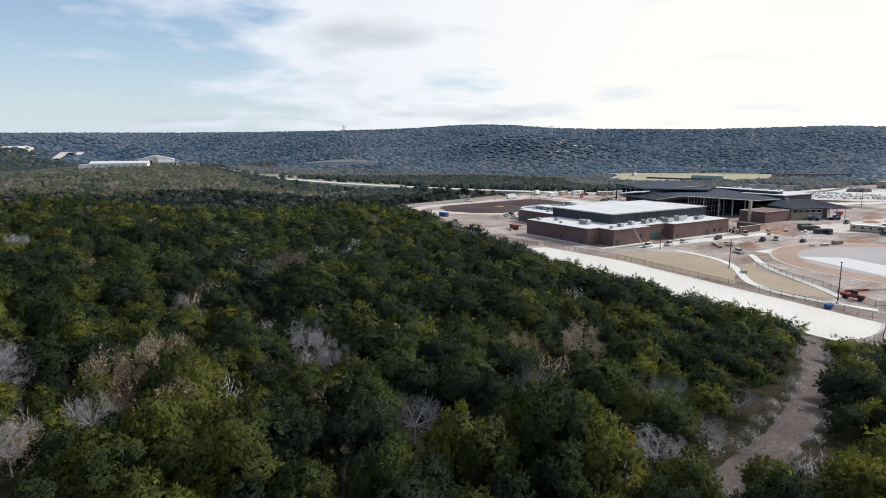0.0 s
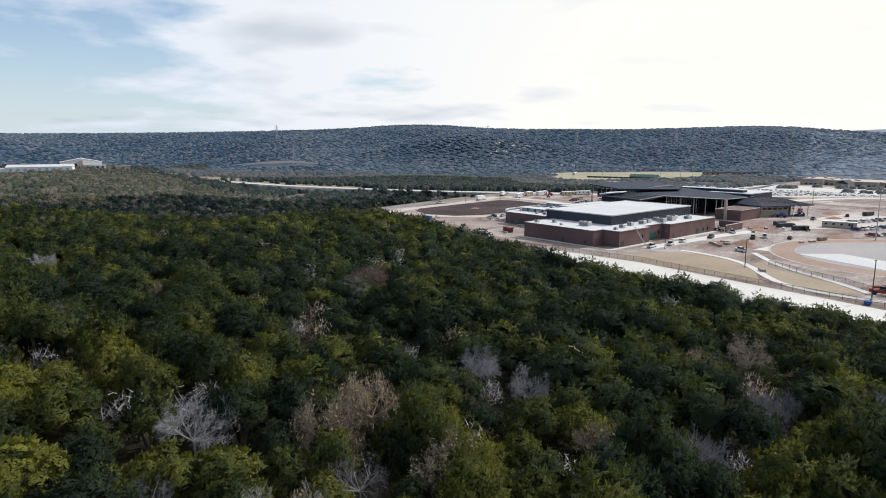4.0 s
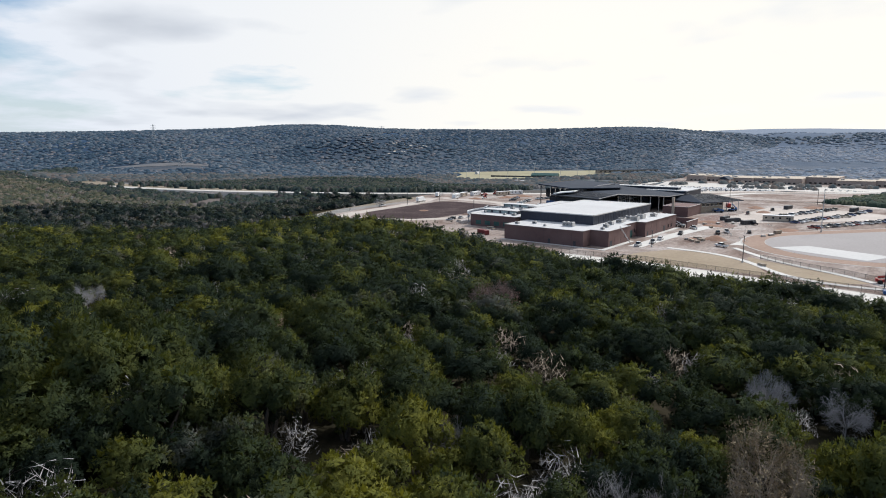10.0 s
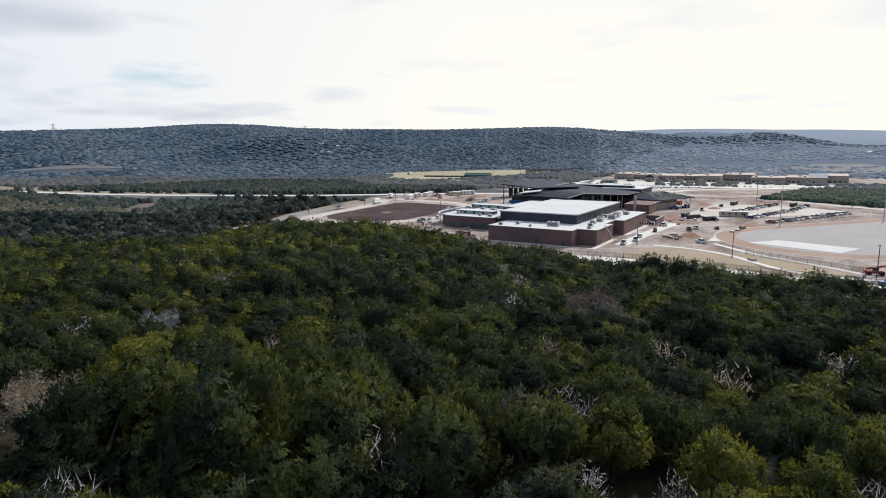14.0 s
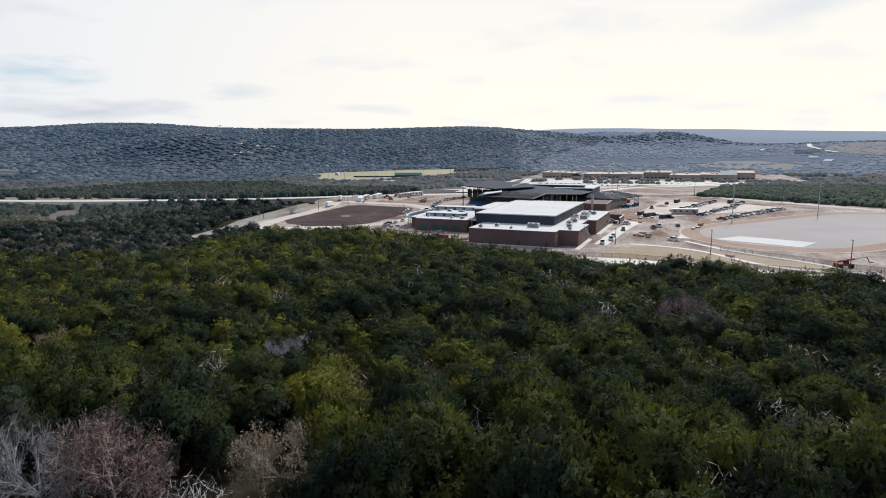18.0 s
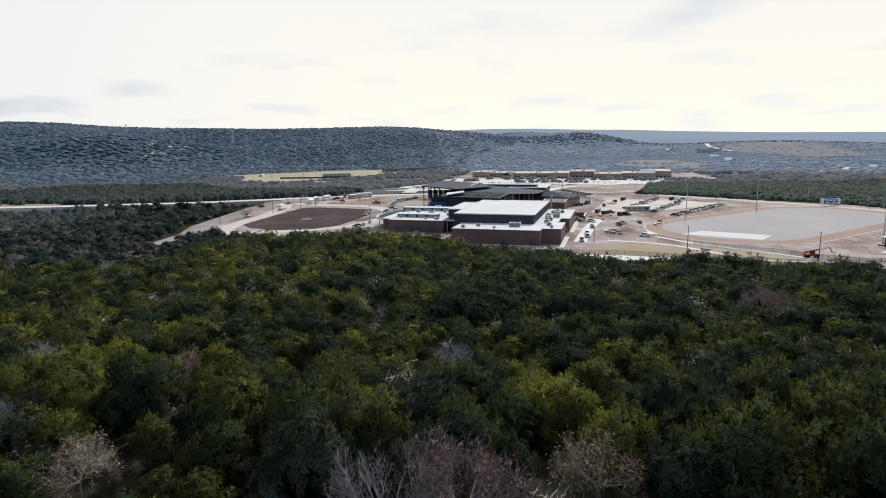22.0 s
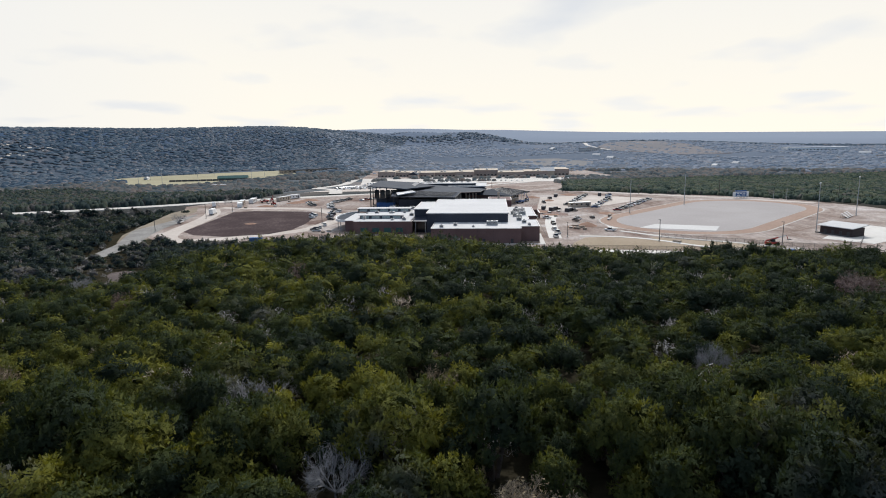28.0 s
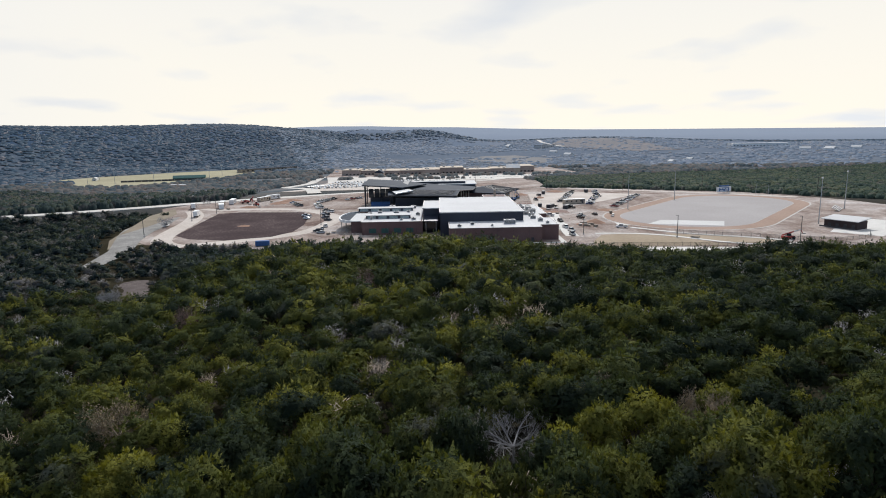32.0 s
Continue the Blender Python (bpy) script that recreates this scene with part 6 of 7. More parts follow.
def far_cars(rows):
    global n0
    for (xa, ya), (xb, yb), n in rows:
        ang = math.atan2(yb - ya, xb - xa) + 1.57
        for k in range(n):
            if cr.uniform() < 0.15:
                continue
            t = (k + cr.uniform(-0.2, 0.2)) / n
            x, y = xa + (xb - xa) * t, ya + (yb - ya) * t
            z = hz(x, y) + 0.6
            c, s = math.cos(ang), math.sin(ang)
            for sy in (-0.9, 0.9):
                for px, pz in prof:
                    V.append((x + c * px - s * sy, y + s * px + c * sy, z + pz))
            m = len(prof)
            F.append([n0 + i for i in range(m)][::-1])
            F.append([n0 + m + i for i in range(m)])
            for i in range(m):
                F.append([n0 + i, n0 + (i + 1) % m, n0 + m + (i + 1) % m, n0 + m + i])
            n0 += 2 * m


far_cars([((455 + 11 * k, 195 - 3 * k), (462 + 11 * k, 62 - 4 * k), 38) for k in range(7)])
far_cars([((392 + 14 * k, 196 + 4 * k), (440 + 14 * k, 178 + 4 * k), 12) for k in range(3)])
far_cars([((640 + 12 * k, -70 - 10 * k), (668 + 12 * k, -165 - 10 * k), 24) for k in range(4)])
far_cars([((335 + 13 * k, 180 - 2 * k), (348 + 13 * k, 78 - 2 * k), 26) for k in range(7)])
far_cars([((545 + 14 * k, 195), (552 + 14 * k, 95 - 6 * k), 24) for k in range(3)])
far_cars([((600, -20), (640, 130), 20)])
mc, nc, lc, bc = mat("far_car_paint", 0.25, 0.0, 0.5)
isl = nc.new("ShaderNodeNewGeometry").outputs["Random Per Island"]
lc.new(ramp(mc.node_tree, isl, [(0.0, (0.02, 0.02, 0.025)), (0.35, (0.2, 0.2, 0.21)), (0.55, (0.55, 0.55, 0.54)), (1.0, (0.8, 0.8, 0.79))]), bc.inputs["Base Color"])
tagged(link_mesh("far_cars", V, F, mc), "rows of many parked cars on a far lot", "cars", kind="stuff")

# rock bed of the drainage beside the gravel road
draped("rock_bed", [(-42, 190), (-9, 197), (31, 214), (68, 229), (107, 242), (112, 226), (104, 213), (71, 206), (44, 202.5), (21, 197), (-11, 186), (-42, 183)], M["wash"], "grey stony drainage bed beside the gravel road", "ground", 0.13)

# pale limestone scars on the far hillside
sr = np.random.RandomState(14)
for k in range(16):
    x, y = 838 + sr.normal() * 34, 932 + sr.normal() * 24
    n_, r0_ = 7, sr.uniform(3, 8)
    ring_ = [(x + r0_ * sr.uniform(0.6, 1.3) * math.cos(6.2832 * i / n_), y + 0.7 * r0_ * sr.uniform(0.6, 1.3) * math.sin(6.2832 * i / n_)) for i in range(n_)]
    draped("limestone_scar", ring_, M["rock"], "pale bare limestone on the far hillside", "ground", 1.0, 1)

# broken rock and spoil strewn over the open ground by the pavilion
rr = np.random.RandomState(31)
RV, RF, rn = [], [], 0
for k in range(420):
    cx_, cy_ = ((112, -18), (140, -6), (96, -30), (60, -30), (178, -10), (30, 100), (165, 175))[rr.randint(7)]
    x, y = cx_ + rr.normal() * 11, cy_ + rr.normal() * 6
    s_ = rr.uniform(0.15, 0.6)
    ang = np.arange(5) * 1.2566 + rr.uniform(0, 1)
    top_ = (x, y, 0.05 + s_ * rr.uniform(0.5, 0.9))
    RV += [(x + s_ * rr.uniform(0.7, 1.3) * math.cos(a), y + s_ * rr.uniform(0.7, 1.3) * math.sin(a), 0.0) for a in ang] + [top_]
    RF += [(rn + i, rn + (i + 1) % 5, rn + 5) for i in range(5)]
    rn += 6
tagged(link_mesh("rubble", RV, RF, M["rock"]), "broken pale rock strewn over the dirt of the site", "rubble", kind="stuff")

# ---- woods ----
rng = np.random.RandomState(11)
FLIGHT = np.array([(-191, -175), (-225, -135), (-249, -88), (-268, -35), (-274, 0), (-266, 53)], float)


def line_dist(p, line):
    """Plan distance of points from a broken line."""
    best = np.full(len(p), 1e9)
    for a, b in zip(line[:-1], line[1:]):
        d = b - a
        t = np.clip(((p - a) @ d) / (d @ d), 0, 1)
        best = np.minimum(best, np.hypot(*(p - a - t[:, None] * d).T))
    return best


ICO_T = (1 + 5 ** 0.5) / 2
ICO_V = np.array([(-1, ICO_T, 0), (1, ICO_T, 0), (-1, -ICO_T, 0), (1, -ICO_T, 0), (0, -1, ICO_T), (0, 1, ICO_T), (0, -1, -ICO_T), (0, 1, -ICO_T), (ICO_T, 0, -1), (ICO_T, 0, 1), (-ICO_T, 0, -1), (-ICO_T, 0, 1)]) / np.hypot(1, ICO_T)
ICO_F = np.array([(0, 11, 5), (0, 5, 1), (0, 1, 7), (0, 7, 10), (0, 10, 11), (1, 5, 9), (5, 11, 4), (11, 10, 2), (10, 7, 6), (7, 1, 8), (3, 9, 4), (3, 4, 2), (3, 2, 6), (3, 6, 8), (3, 8, 9), (4, 9, 5), (2, 4, 11), (6, 2, 10), (8, 6, 7), (9, 8, 1)])

ICO_TOP = ICO_F[ICO_V[ICO_F].mean(1)[:, 2] > -0.35]


# small low cap for the puffs
LOW_V = np.array([(0, 0, 0.48)] + [(math.cos(1.2566 * k), math.sin(1.2566 * k), -0.2) for k in range(5)])
LOW_F = np.array([(0, 1 + k, 1 + (k + 1) % 5) for k in range(5)])


def unit(v):
    return v / np.maximum(np.linalg.norm(v, axis=-1, keepdims=True), 1e-9)


def facing(V, F, N):
    """Turns every triangle so that its front looks the way of its soft normals."""
    g = np.cross(V[F[:, 1]] - V[F[:, 0]], V[F[:, 2]] - V[F[:, 0]])
    back_ = (g * N[F].mean(1)).sum(1) < 0
    F = F.copy()
    F[back_] = F[back_][:, [0, 2, 1]]
    return F


def crown(r, lobes, puffs, per, leaf, size):
    """A domed crown of one metre half-width: lobes over a dark core, covered in small rounded puffs
    of twig tips with loose sprays on them. Gives vertices, triangles and soft normals."""
    V, F, N, n0 = [], [], [], 0
    cs = [(0, 0, 0.98, 0.44)]
    for k in range(lobes):
        ring = k % 2
        a = 6.2832 * (k + r.uniform(-0.4, 0.4)) / lobes
        d = r.uniform(0.55, 0.74) if ring else r.uniform(0.3, 0.5)
        z = 0.24 + 0.80 * math.sqrt(max(1 - d * d * 1.7, 0.0)) * r.uniform(0.8, 1.12)
        cs.append((d * math.cos(a), d * math.sin(a), z * 0.92, r.uniform(0.24, 0.36)))
    for x, y, z, s in cs:
        q = ICO_V * (s * 0.78) * r.uniform(0.85, 1.1, (12, 1)) * (1, 1, 0.85)
        V.append(q + (x, y, z - 0.06))
        N.append(unit(q))
        F.append(ICO_TOP + n0)
        n0 += 12
    w = np.array([c[3] ** 2 for c in cs])
    c = np.array(cs)[r.choice(len(cs), puffs, p=w / w.sum())]
    d = r.normal(size=(puffs, 3))
    d[:, 2] = np.abs(d[:, 2]) * np.where(r.uniform(size=puffs) < 0.86, 1, -0.5)
    d[:, :2] += c[:, :2] * 0.9
    d = unit(d)
    pc = c[:, :3] + d * (c[:, 3:4] * r.uniform(0.82, 1.12, (puffs, 1))) * (1, 1, 0.9)
    ps = size * r.uniform(0.65, 1.35, puffs)
    lean = unit(np.stack([d[:, 0] * 0.55, d[:, 1] * 0.55, np.maximum(d[:, 2], 0.2) * 0.5 + 0.45], -1))
    side = unit(np.cross(lean, (0.31, 0.95, 0.05)))
    basis = np.stack([side, np.cross(lean, side), lean], 1)
    nv = len(LOW_V)
    ball = LOW_V[None] * r.uniform(0.75, 1.25, (puffs, nv, 1)) * (1.15, 1.15, 0.85)
    ball = np.einsum("pvi,pij->pvj", ball, basis) * ps[:, None, None]
    V.append((ball + pc[:, None]).reshape(-1, 3))
    whole = unit(pc * (1, 1, 0.9) - (0, 0, 0.25))
    N.append(unit(unit(ball) * 0.5 + d[:, None] * 0.45 + whole[:, None] * 0.6).reshape(-1, 3))
    F.append((LOW_F[None] + nv * np.arange(puffs)[:, None, None]).reshape(-1, 3) + n0)
    n0 += nv * puffs
    # loose sprays of leaves that point outwards and up from every puff
    n = puffs * per
    e = unit(r.normal(size=(n, 3)) * 0.75 + np.repeat(d, per, 0) * 0.8 + (0, 0, 0.55))
    p = np.repeat(pc, per, 0) + e * np.repeat(ps, per)[:, None] * r.uniform(0.55, 1.1, (n, 1))
    t = unit(np.cross(e, r.normal(size=(n, 3))))
    s = leaf * r.uniform(0.6, 1.35, (n, 1))
    tri = np.stack([p - t * s * 0.5, p + t * s * 0.5, p + e * s * 1.25], 1)
    V.append(tri.reshape(-1, 3))
    N.append(np.repeat(unit(np.repeat(d * 0.45 + whole * 0.6, per, 0) + e * 0.35 + r.normal(size=(n, 3)) * 0.16), 3, 0))
    F.append(np.arange(n * 3).reshape(-1, 3) + n0)
    V, F, N = np.concatenate(V), np.concatenate(F), np.concatenate(N)
    return V, facing(V, F, N), N


DRAIN = (np.array([-92.0, 145.0]), np.array([-28.0, 190.0]))


def drain_dist(x, y):
    d = DRAIN[1] - DRAIN[0]
    t = min(max(float(((x, y) - DRAIN[0]) @ d / (d @ d)), 0), 1)
    return float(np.hypot(*((x, y) - DRAIN[0] - t * d)))


def vigour(x, y):
    """Taller and lower patches of the woods, scaled to fit the treeline in the camera's view; single tall oaks rise
    along its lower edge.
    """
    g = (1.0 + 0.17 * wobble(x, y, 0.11, 31)) * (1 - 0.2 * smooth(95, 140, y) * smooth(-170, -120, x))
    g = g * (1 + 0.32 * smooth(22, 45, y) * (1 - smooth(125, 150, y)) * smooth(-115, -90, x))
    g = g * (1 - (0.11 - 0.16 * wobble(x, y, 0.35, 61)) * (1 - smooth(-20, 25, y)) * smooth(-100, -80, x))
    return g * (1 - 0.42 * math.exp(-(drain_dist(x, y) / 13) ** 2))


def scatter(points, variants, half, tall, r, even=False):
    """Joins scaled and turned copies of crowns standing on the ground at plan points."""
    V, F, N, T, n0 = [], [], [], [], 0
    z = ground_z(points[:, 0], points[:, 1])
    for (x, y), zz in zip(points, z):
        v, f, nm = variants[r.randint(len(variants))]
        u = r.uniform() ** (1 if even else 1.5)
        g = 1 if even else vigour(x, y)
        a, s = r.uniform(0, 6.28), (half[0] + u * (half[1] - half[0])) * g
        h = (tall[0] + (0.7 * u + 0.3 * r.uniform()) * (tall[1] - tall[0])) * g
        ca, sa = math.cos(a), math.sin(a)
        o = np.empty_like(v)
        o[:, 0] = x + s * (ca * v[:, 0] - sa * v[:, 1])
        o[:, 1] = y + s * (sa * v[:, 0] + ca * v[:, 1])
        o[:, 2] = zz - 0.1 + v[:, 2] * h / 1.5
        V.append(o)
        N.append(np.stack([ca * nm[:, 0] - sa * nm[:, 1], sa * nm[:, 0] + ca * nm[:, 1], nm[:, 2]], -1))
        F.append(f + n0)
        T.append(np.full(len(v), r.uniform(0.001, 1), np.float32))
        n0 += len(v)
    return np.concatenate(V), np.concatenate(F), np.concatenate(T), np.concatenate(N)


def canopy(name, got, material, label, category="woods", soft=True):
    """Links a joined group of trees; each tree keeps a tone of its own."""
    ob = link_mesh(name, got[0], got[1], material, smooth_shade=soft)
    ob.data.attributes.new("tone", "FLOAT", "POINT").data.foreach_set("value", got[2])
    if soft:
        ob.data.normals_split_custom_set_from_vertices(got[3].astype(np.float32))
    return tagged(ob, label, category, kind="stuff")


def jitter_grid(x0, x1, y0, y1, step, r):
    xs, ys = np.meshgrid(np.arange(x0, x1, step), np.arange(y0, y1, step), indexing="ij")
    p = np.stack([xs.ravel(), ys.ravel()], -1)
    return p + r.uniform(-0.38, 0.38, p.shape) * step


EDGE_Y = [-400, -140, -118, -60, -20, 15, 60, 100, 150, 170, 190, 204, 215, 262, 343, 461, 622, 900]
EDGE_X = [-40, -66, -62, -58, -54, -47, -41, -31, -14, -6, 2, 16, 100, 156, 112, 76, 45, 5]
CLEARINGS = [(np.array([(-60, -112), (-82, -123), (-103, -133.6), (-120.7, -141), (-134, -144), (-146, -145)], float), 3.2), (np.array([(-68, -106), (-61, -120)], float), 5.0), (np.array([(-40, 186), (-10, 191)], float), 5.5), (np.array([(-10, 191), (26, 205), (56, 215), (87, 222), (106, 228)], float), 10.5),
             (np.array([(-112, 133), (-100, 137)], float), 5.5), (np.array([(-98, 141), (-70, 155)], float), 4.6), (np.array([(-40, 272), (-16, 288)], float), 9.0)]


def in_woods(p):
    ok = p[:, 0] < np.interp(p[:, 1], EDGE_Y, EDGE_X) + wobble(p[:, 0], p[:, 1], 0.15, 9) * 2.5
    for line, gap in CLEARINGS:
        ok &= line_dist(p, line) > gap
    return ok


near_kinds = [crown(rng, 8 + k % 4, 92, 12, 0.088, 0.125) for k in range(12)]
next_kinds = [crown(rng, 7, 44, 7, 0.115, 0.17) for k in range(8)]
mid_kinds = [crown(rng, 5, 18, 4, 0.16, 0.25) for k in range(8)]

oak_kinds = [crown(rng, 6, 24, 6, 0.14, 0.2) for k in range(8)]


def dome(r, half, tall, x=0.0, y=0.0, level=0.5, sides=7):
    """An uneven rounded clump with no underside."""
    a = np.arange(sides) * 6.2832 / sides + r.uniform(0, 6.28)
    low, mid_ = half * r.uniform(0.8, 1.2, sides), half * r.uniform(0.5, 0.78, sides)
    b = a + 3.1416 / sides
    V = np.concatenate([[(r.uniform(-0.15, 0.15) * half, r.uniform(-0.15, 0.15) * half, tall)],
                        np.stack([mid_ * np.cos(a), mid_ * np.sin(a), tall * r.uniform(0.68, 0.92, sides)], -1),
                        np.stack([low * np.cos(b), low * np.sin(b), tall * r.uniform(0.0, 0.16, sides)], -1)])
    F, m = [], sides + 1
    for k in range(sides):
        n = (k + 1) % sides
        F += [(0, 1 + k, 1 + n), (1 + k, m + k, 1 + n), (1 + n, m + k, m + n)]
    N = unit(unit(V * (1, 1, 0.6) + (0, 0, 0.05)) + (0, 0, level))
    return V + (x, y, 0), np.array(F), N


def far_crown(r, sprays=22):
    """A distant crown: three rounded clumps grown together, roughened by sprays of leaves."""
    V, F, N = [], [], []
    for k in range(3):
        a, q, g = 2.1 * k + r.uniform(-0.5, 0.5), r.uniform(0.25, 0.5), r.uniform(0.5, 0.78)
        v, f, n = dome(r, g, r.uniform(0.95, 1.5), q * math.cos(a), q * math.sin(a), sides=5)
        V.append(v)
        F.append(f + 11 * k)
        N.append(n)
    V, F, N = np.concatenate(V), np.concatenate(F), np.concatenate(N)
    at = F[r.randint(len(F), size=sprays)]
    w = r.dirichlet((1, 1, 1), sprays)[..., None]
    p, d = (V[at] * w).sum(1), unit((N[at] * w).sum(1))
    e = unit(d + r.normal(size=(sprays, 3)) * 0.45)
    t = unit(np.cross(e, r.normal(size=(sprays, 3))))
    s = r.uniform(0.14, 0.3, (sprays, 1))
    tri = np.stack([p - t * s * 0.5 - e * 0.03, p + t * s * 0.5 - e * 0.03, p + e * s * 0.9], 1).reshape(-1, 3)
    nn = np.repeat(d, 3, 0)
    V2, N2 = np.concatenate([V, tri]), np.concatenate([N, nn])
    F2 = np.concatenate([F, np.arange(sprays * 3).reshape(-1, 3) + len(V)])
    return V2, facing(V2, F2, N2), N2


def twig_crown(r, n):
    """A leafless bush: long thin twigs that fan out to a domed outline."""
    d = r.normal(size=(n, 3))
    d[:, 2] = np.abs(d[:, 2]) * 0.9 + 0.1
    d = unit(d)
    tip = d * (1, 1, 1.2) * r.uniform(0.55, 1.02, (n, 1)) + (0, 0, 0.35)
    root = tip * r.uniform(0.7, 0.92, (n, 1)) + r.normal(size=(n, 3)) * (0.15, 0.15, 0.1)
    t = unit(np.cross(tip - root, r.normal(size=(n, 3))))
    w = r.uniform(0.006, 0.016, (n, 1))
    V, F, N = np.stack([root - t * w, root + t * w, tip], 1).reshape(-1, 3), np.arange(n * 3).reshape(-1, 3), np.repeat(unit(d + (0, 0, 0.5)), 3, 0)
    return V, facing(V, F, N), N


brush_kinds = [twig_crown(rng, 320) for k in range(8)]
far_kinds = [far_crown(rng) for k in range(8)]
plain_kinds = [dome(rng, 1.0, 1.4, sides=5) for k in range(8)]

# dead and leafless trees stand in the canopy at these places (tint 0 grey, 1 russet, 2 tan)
# x, y, height of the top, tint, half-width
BARE = [(-236.1, -9.5, 28.6, 0, 4.6), (-233.8, -14.2, 28.8, 1, 4.4), (-225.6, -23, 25.0, 2, 3.8), (-199.7, -96, 21.9, 0, 3.9), (-199.3, -78.3, 21.1, 0, 2.3), (-191, -111, 20.1, 0, 2.8), (-199, -113.9, 20.6, 0, 4.0), (-206.5, -106.8, 20.5, 0, 3.0),
        (-189.8, -102.5, 21.7, 2, 1.5), (-152.8, -49.8, 21.0, 1, 4.6), (-162.8, -123.9, 18.3, 0, 3.6), (-169, -118, 18.3, 2, 2.9), (-129.5, -114, 17.5, 2, 3.6), (-132.8, -131.3, 16.3, 0, 3.4), (-146.8, -124.5, 18.3, 0, 2.6), (-185, -115, 20.7, 2, 1.8),
        (-190.3, -35.8, 21.1, 2, 2.5), (-163.9, -104, 18.3, 0, 2.4), (-183, -100, 21.3, 2, 1.8), (-203.3, -5, 23.7, 0, 2.8), (-214, 46.3, 22.7, 0, 4.2), (-231, 33.6, 24.3, 0, 3.0), (-235.8, 18.3, 24.0, 2, 3.4), (-211.5, 27.4, 23.1, 2, 2.8),
        (-199.3, 91.7, 18.9, 2, 4.0), (-205, 36, 22.1, 2, 2.4), (-124.7, 71.6, 16.7, 1, 3.0), (-197.5, -115, 19.9, 2, 3.0), (-165, -96.6, 19.3, 0, 2.4), (-138.5, -112, 17.1, 2, 2.4), (-126.7, -136.8, 14.7, 0, 3.2), (-144.4, -139.5, 15.3, 0, 3.0), (-136.5, -138.5, 14.5, 0, 2.8), (-172.6, -132.7, 17.3, 0, 2.4), (-150, -133.5, 15.9, 0, 3.0), (-65, -85.5, 8.1, 0, 2.4),
        (-147.1, 104.5, 14.7, 1, 3.0), (-95, 95, 13.9, 0, 3.0), (-110, 142, 10.1, 0, 3.2), (-70, 118, 11.2, 0, 3.0), (-88, 92, 14.3, 1, 2.8)]


wood = jitter_grid(-330, 150, -290, 330, 4.5, rng)
wood = wood[in_woods(wood)]
wd = line_dist(wood, FLIGHT)
bare_xy = np.array([b[:2] for b in BARE])
keep = np.min(np.hypot(wood[:, None, 0] - bare_xy[None, :, 0], wood[:, None, 1] - bare_xy[None, :, 1]) - np.array([b[4] for b in BARE])[None], axis=1) > 0.7
wood, wd = wood[keep], wd[keep]
# the side of the flight that the camera looks over
ahead = wood[:, 0] > np.interp(wood[:, 1], [-290, -175, -135, -88, -35, 0, 53, 330], [-175, -191, -225, -249, -268, -274, -276, -290])
near = ahead & (wd > 22) & (wd < 64)
next_ = ahead & (((wd >= 64) & (wd < 108)) | ((wd > 8) & (wd <= 22)))
mid = (ahead & (wd >= 108) & (wd < 205)) | (ahead & (wd <= 8))
rest = ahead & (wd >= 205)
back = ~ahead

# leafless bushes stand between the evergreens, thickest in the oak woods by the site
u_ = rng.uniform(size=len(wood))
brush = ahead & (wd > 15) & (u_ < np.where(rest, 0.26, np.where(mid, 0.10, 0.075)))
near, next_, mid, rest = near & ~brush, next_ & ~brush, mid & ~brush, rest & ~brush
order = np.argsort(np.abs(wd - 46) + 1e3 * ~near)
single = np.zeros(len(wood), bool)
single[order[:260]] = True

protos = []
for k, (v, f, nm) in enumerate(near_kinds):
    v = v.copy()
    v[:, :2] *= 2.6
    v[:, 2] *= 3.3
    tree = link_mesh("evergreen_tree", v, f, M["leaf"], smooth_shade=True)
    me = tree.data
    me.normals_split_custom_set_from_vertices(nm.astype(np.float32))
    bm = bmesh.new()
    for q in range(3):
        a = 2.1 * q + k
        tube(bm, (0.15 * math.cos(a), 0.15 * math.sin(a), -0.4), (0.5 * math.cos(a), 0.5 * math.sin(a), 1.3), 0.17, 0.12, 5)
        tube(bm, (0.5 * math.cos(a), 0.5 * math.sin(a), 1.3), (1.2 * math.cos(a + 0.4), 1.2 * math.sin(a + 0.4), 3.0), 0.12, 0.04, 5)
    bm2 = bpy.data.meshes.new("trunk")
    bm.to_mesh(bm2)
    bm.free()
    bm2.materials.append(M["bark"])
    protos.append((me, bm2))
    bpy.data.objects.remove(tree)

for i in np.where(single)[0]:
    me, tr = protos[rng.randint(len(protos))]
    x, y = wood[i]
    s = (0.92 + 0.95 * rng.uniform() ** 1.5) * vigour(x, y)
    h = (1.0 + 0.95 * (s - 0.92)) * rng.uniform(0.88, 1.12)
    tree = new("evergreen_tree")
    tree.matrix_basis = Matrix.LocRotScale((x, y, hz(x, y)), Euler((0, 0, rng.uniform(0, 6.28))), (s, s, h))
    tagged(tree, "dense dark green evergreen tree standing in the woods", "tree", "evergreen trees of the wooded rise")
    for nm, d in (("crown", me), ("trunk", tr)):
        o = new(nm, d)
        o.parent = tree

canopy("woodland", scatter(wood[near & ~single], near_kinds, (2.4, 4.9), (3.6, 7.4), rng), M["leaf"], "dense evergreen woodland canopy of dark and olive green")
canopy("woodland", scatter(wood[next_], next_kinds, (2.4, 4.9), (3.6, 7.4), rng), M["leaf"], "evergreen woodland canopy falling towards the site")
canopy("woodland", scatter(wood[mid], mid_kinds, (2.4, 4.8), (3.8, 7.2), rng), M["leaf"], "evergreen woods running down to the building site")
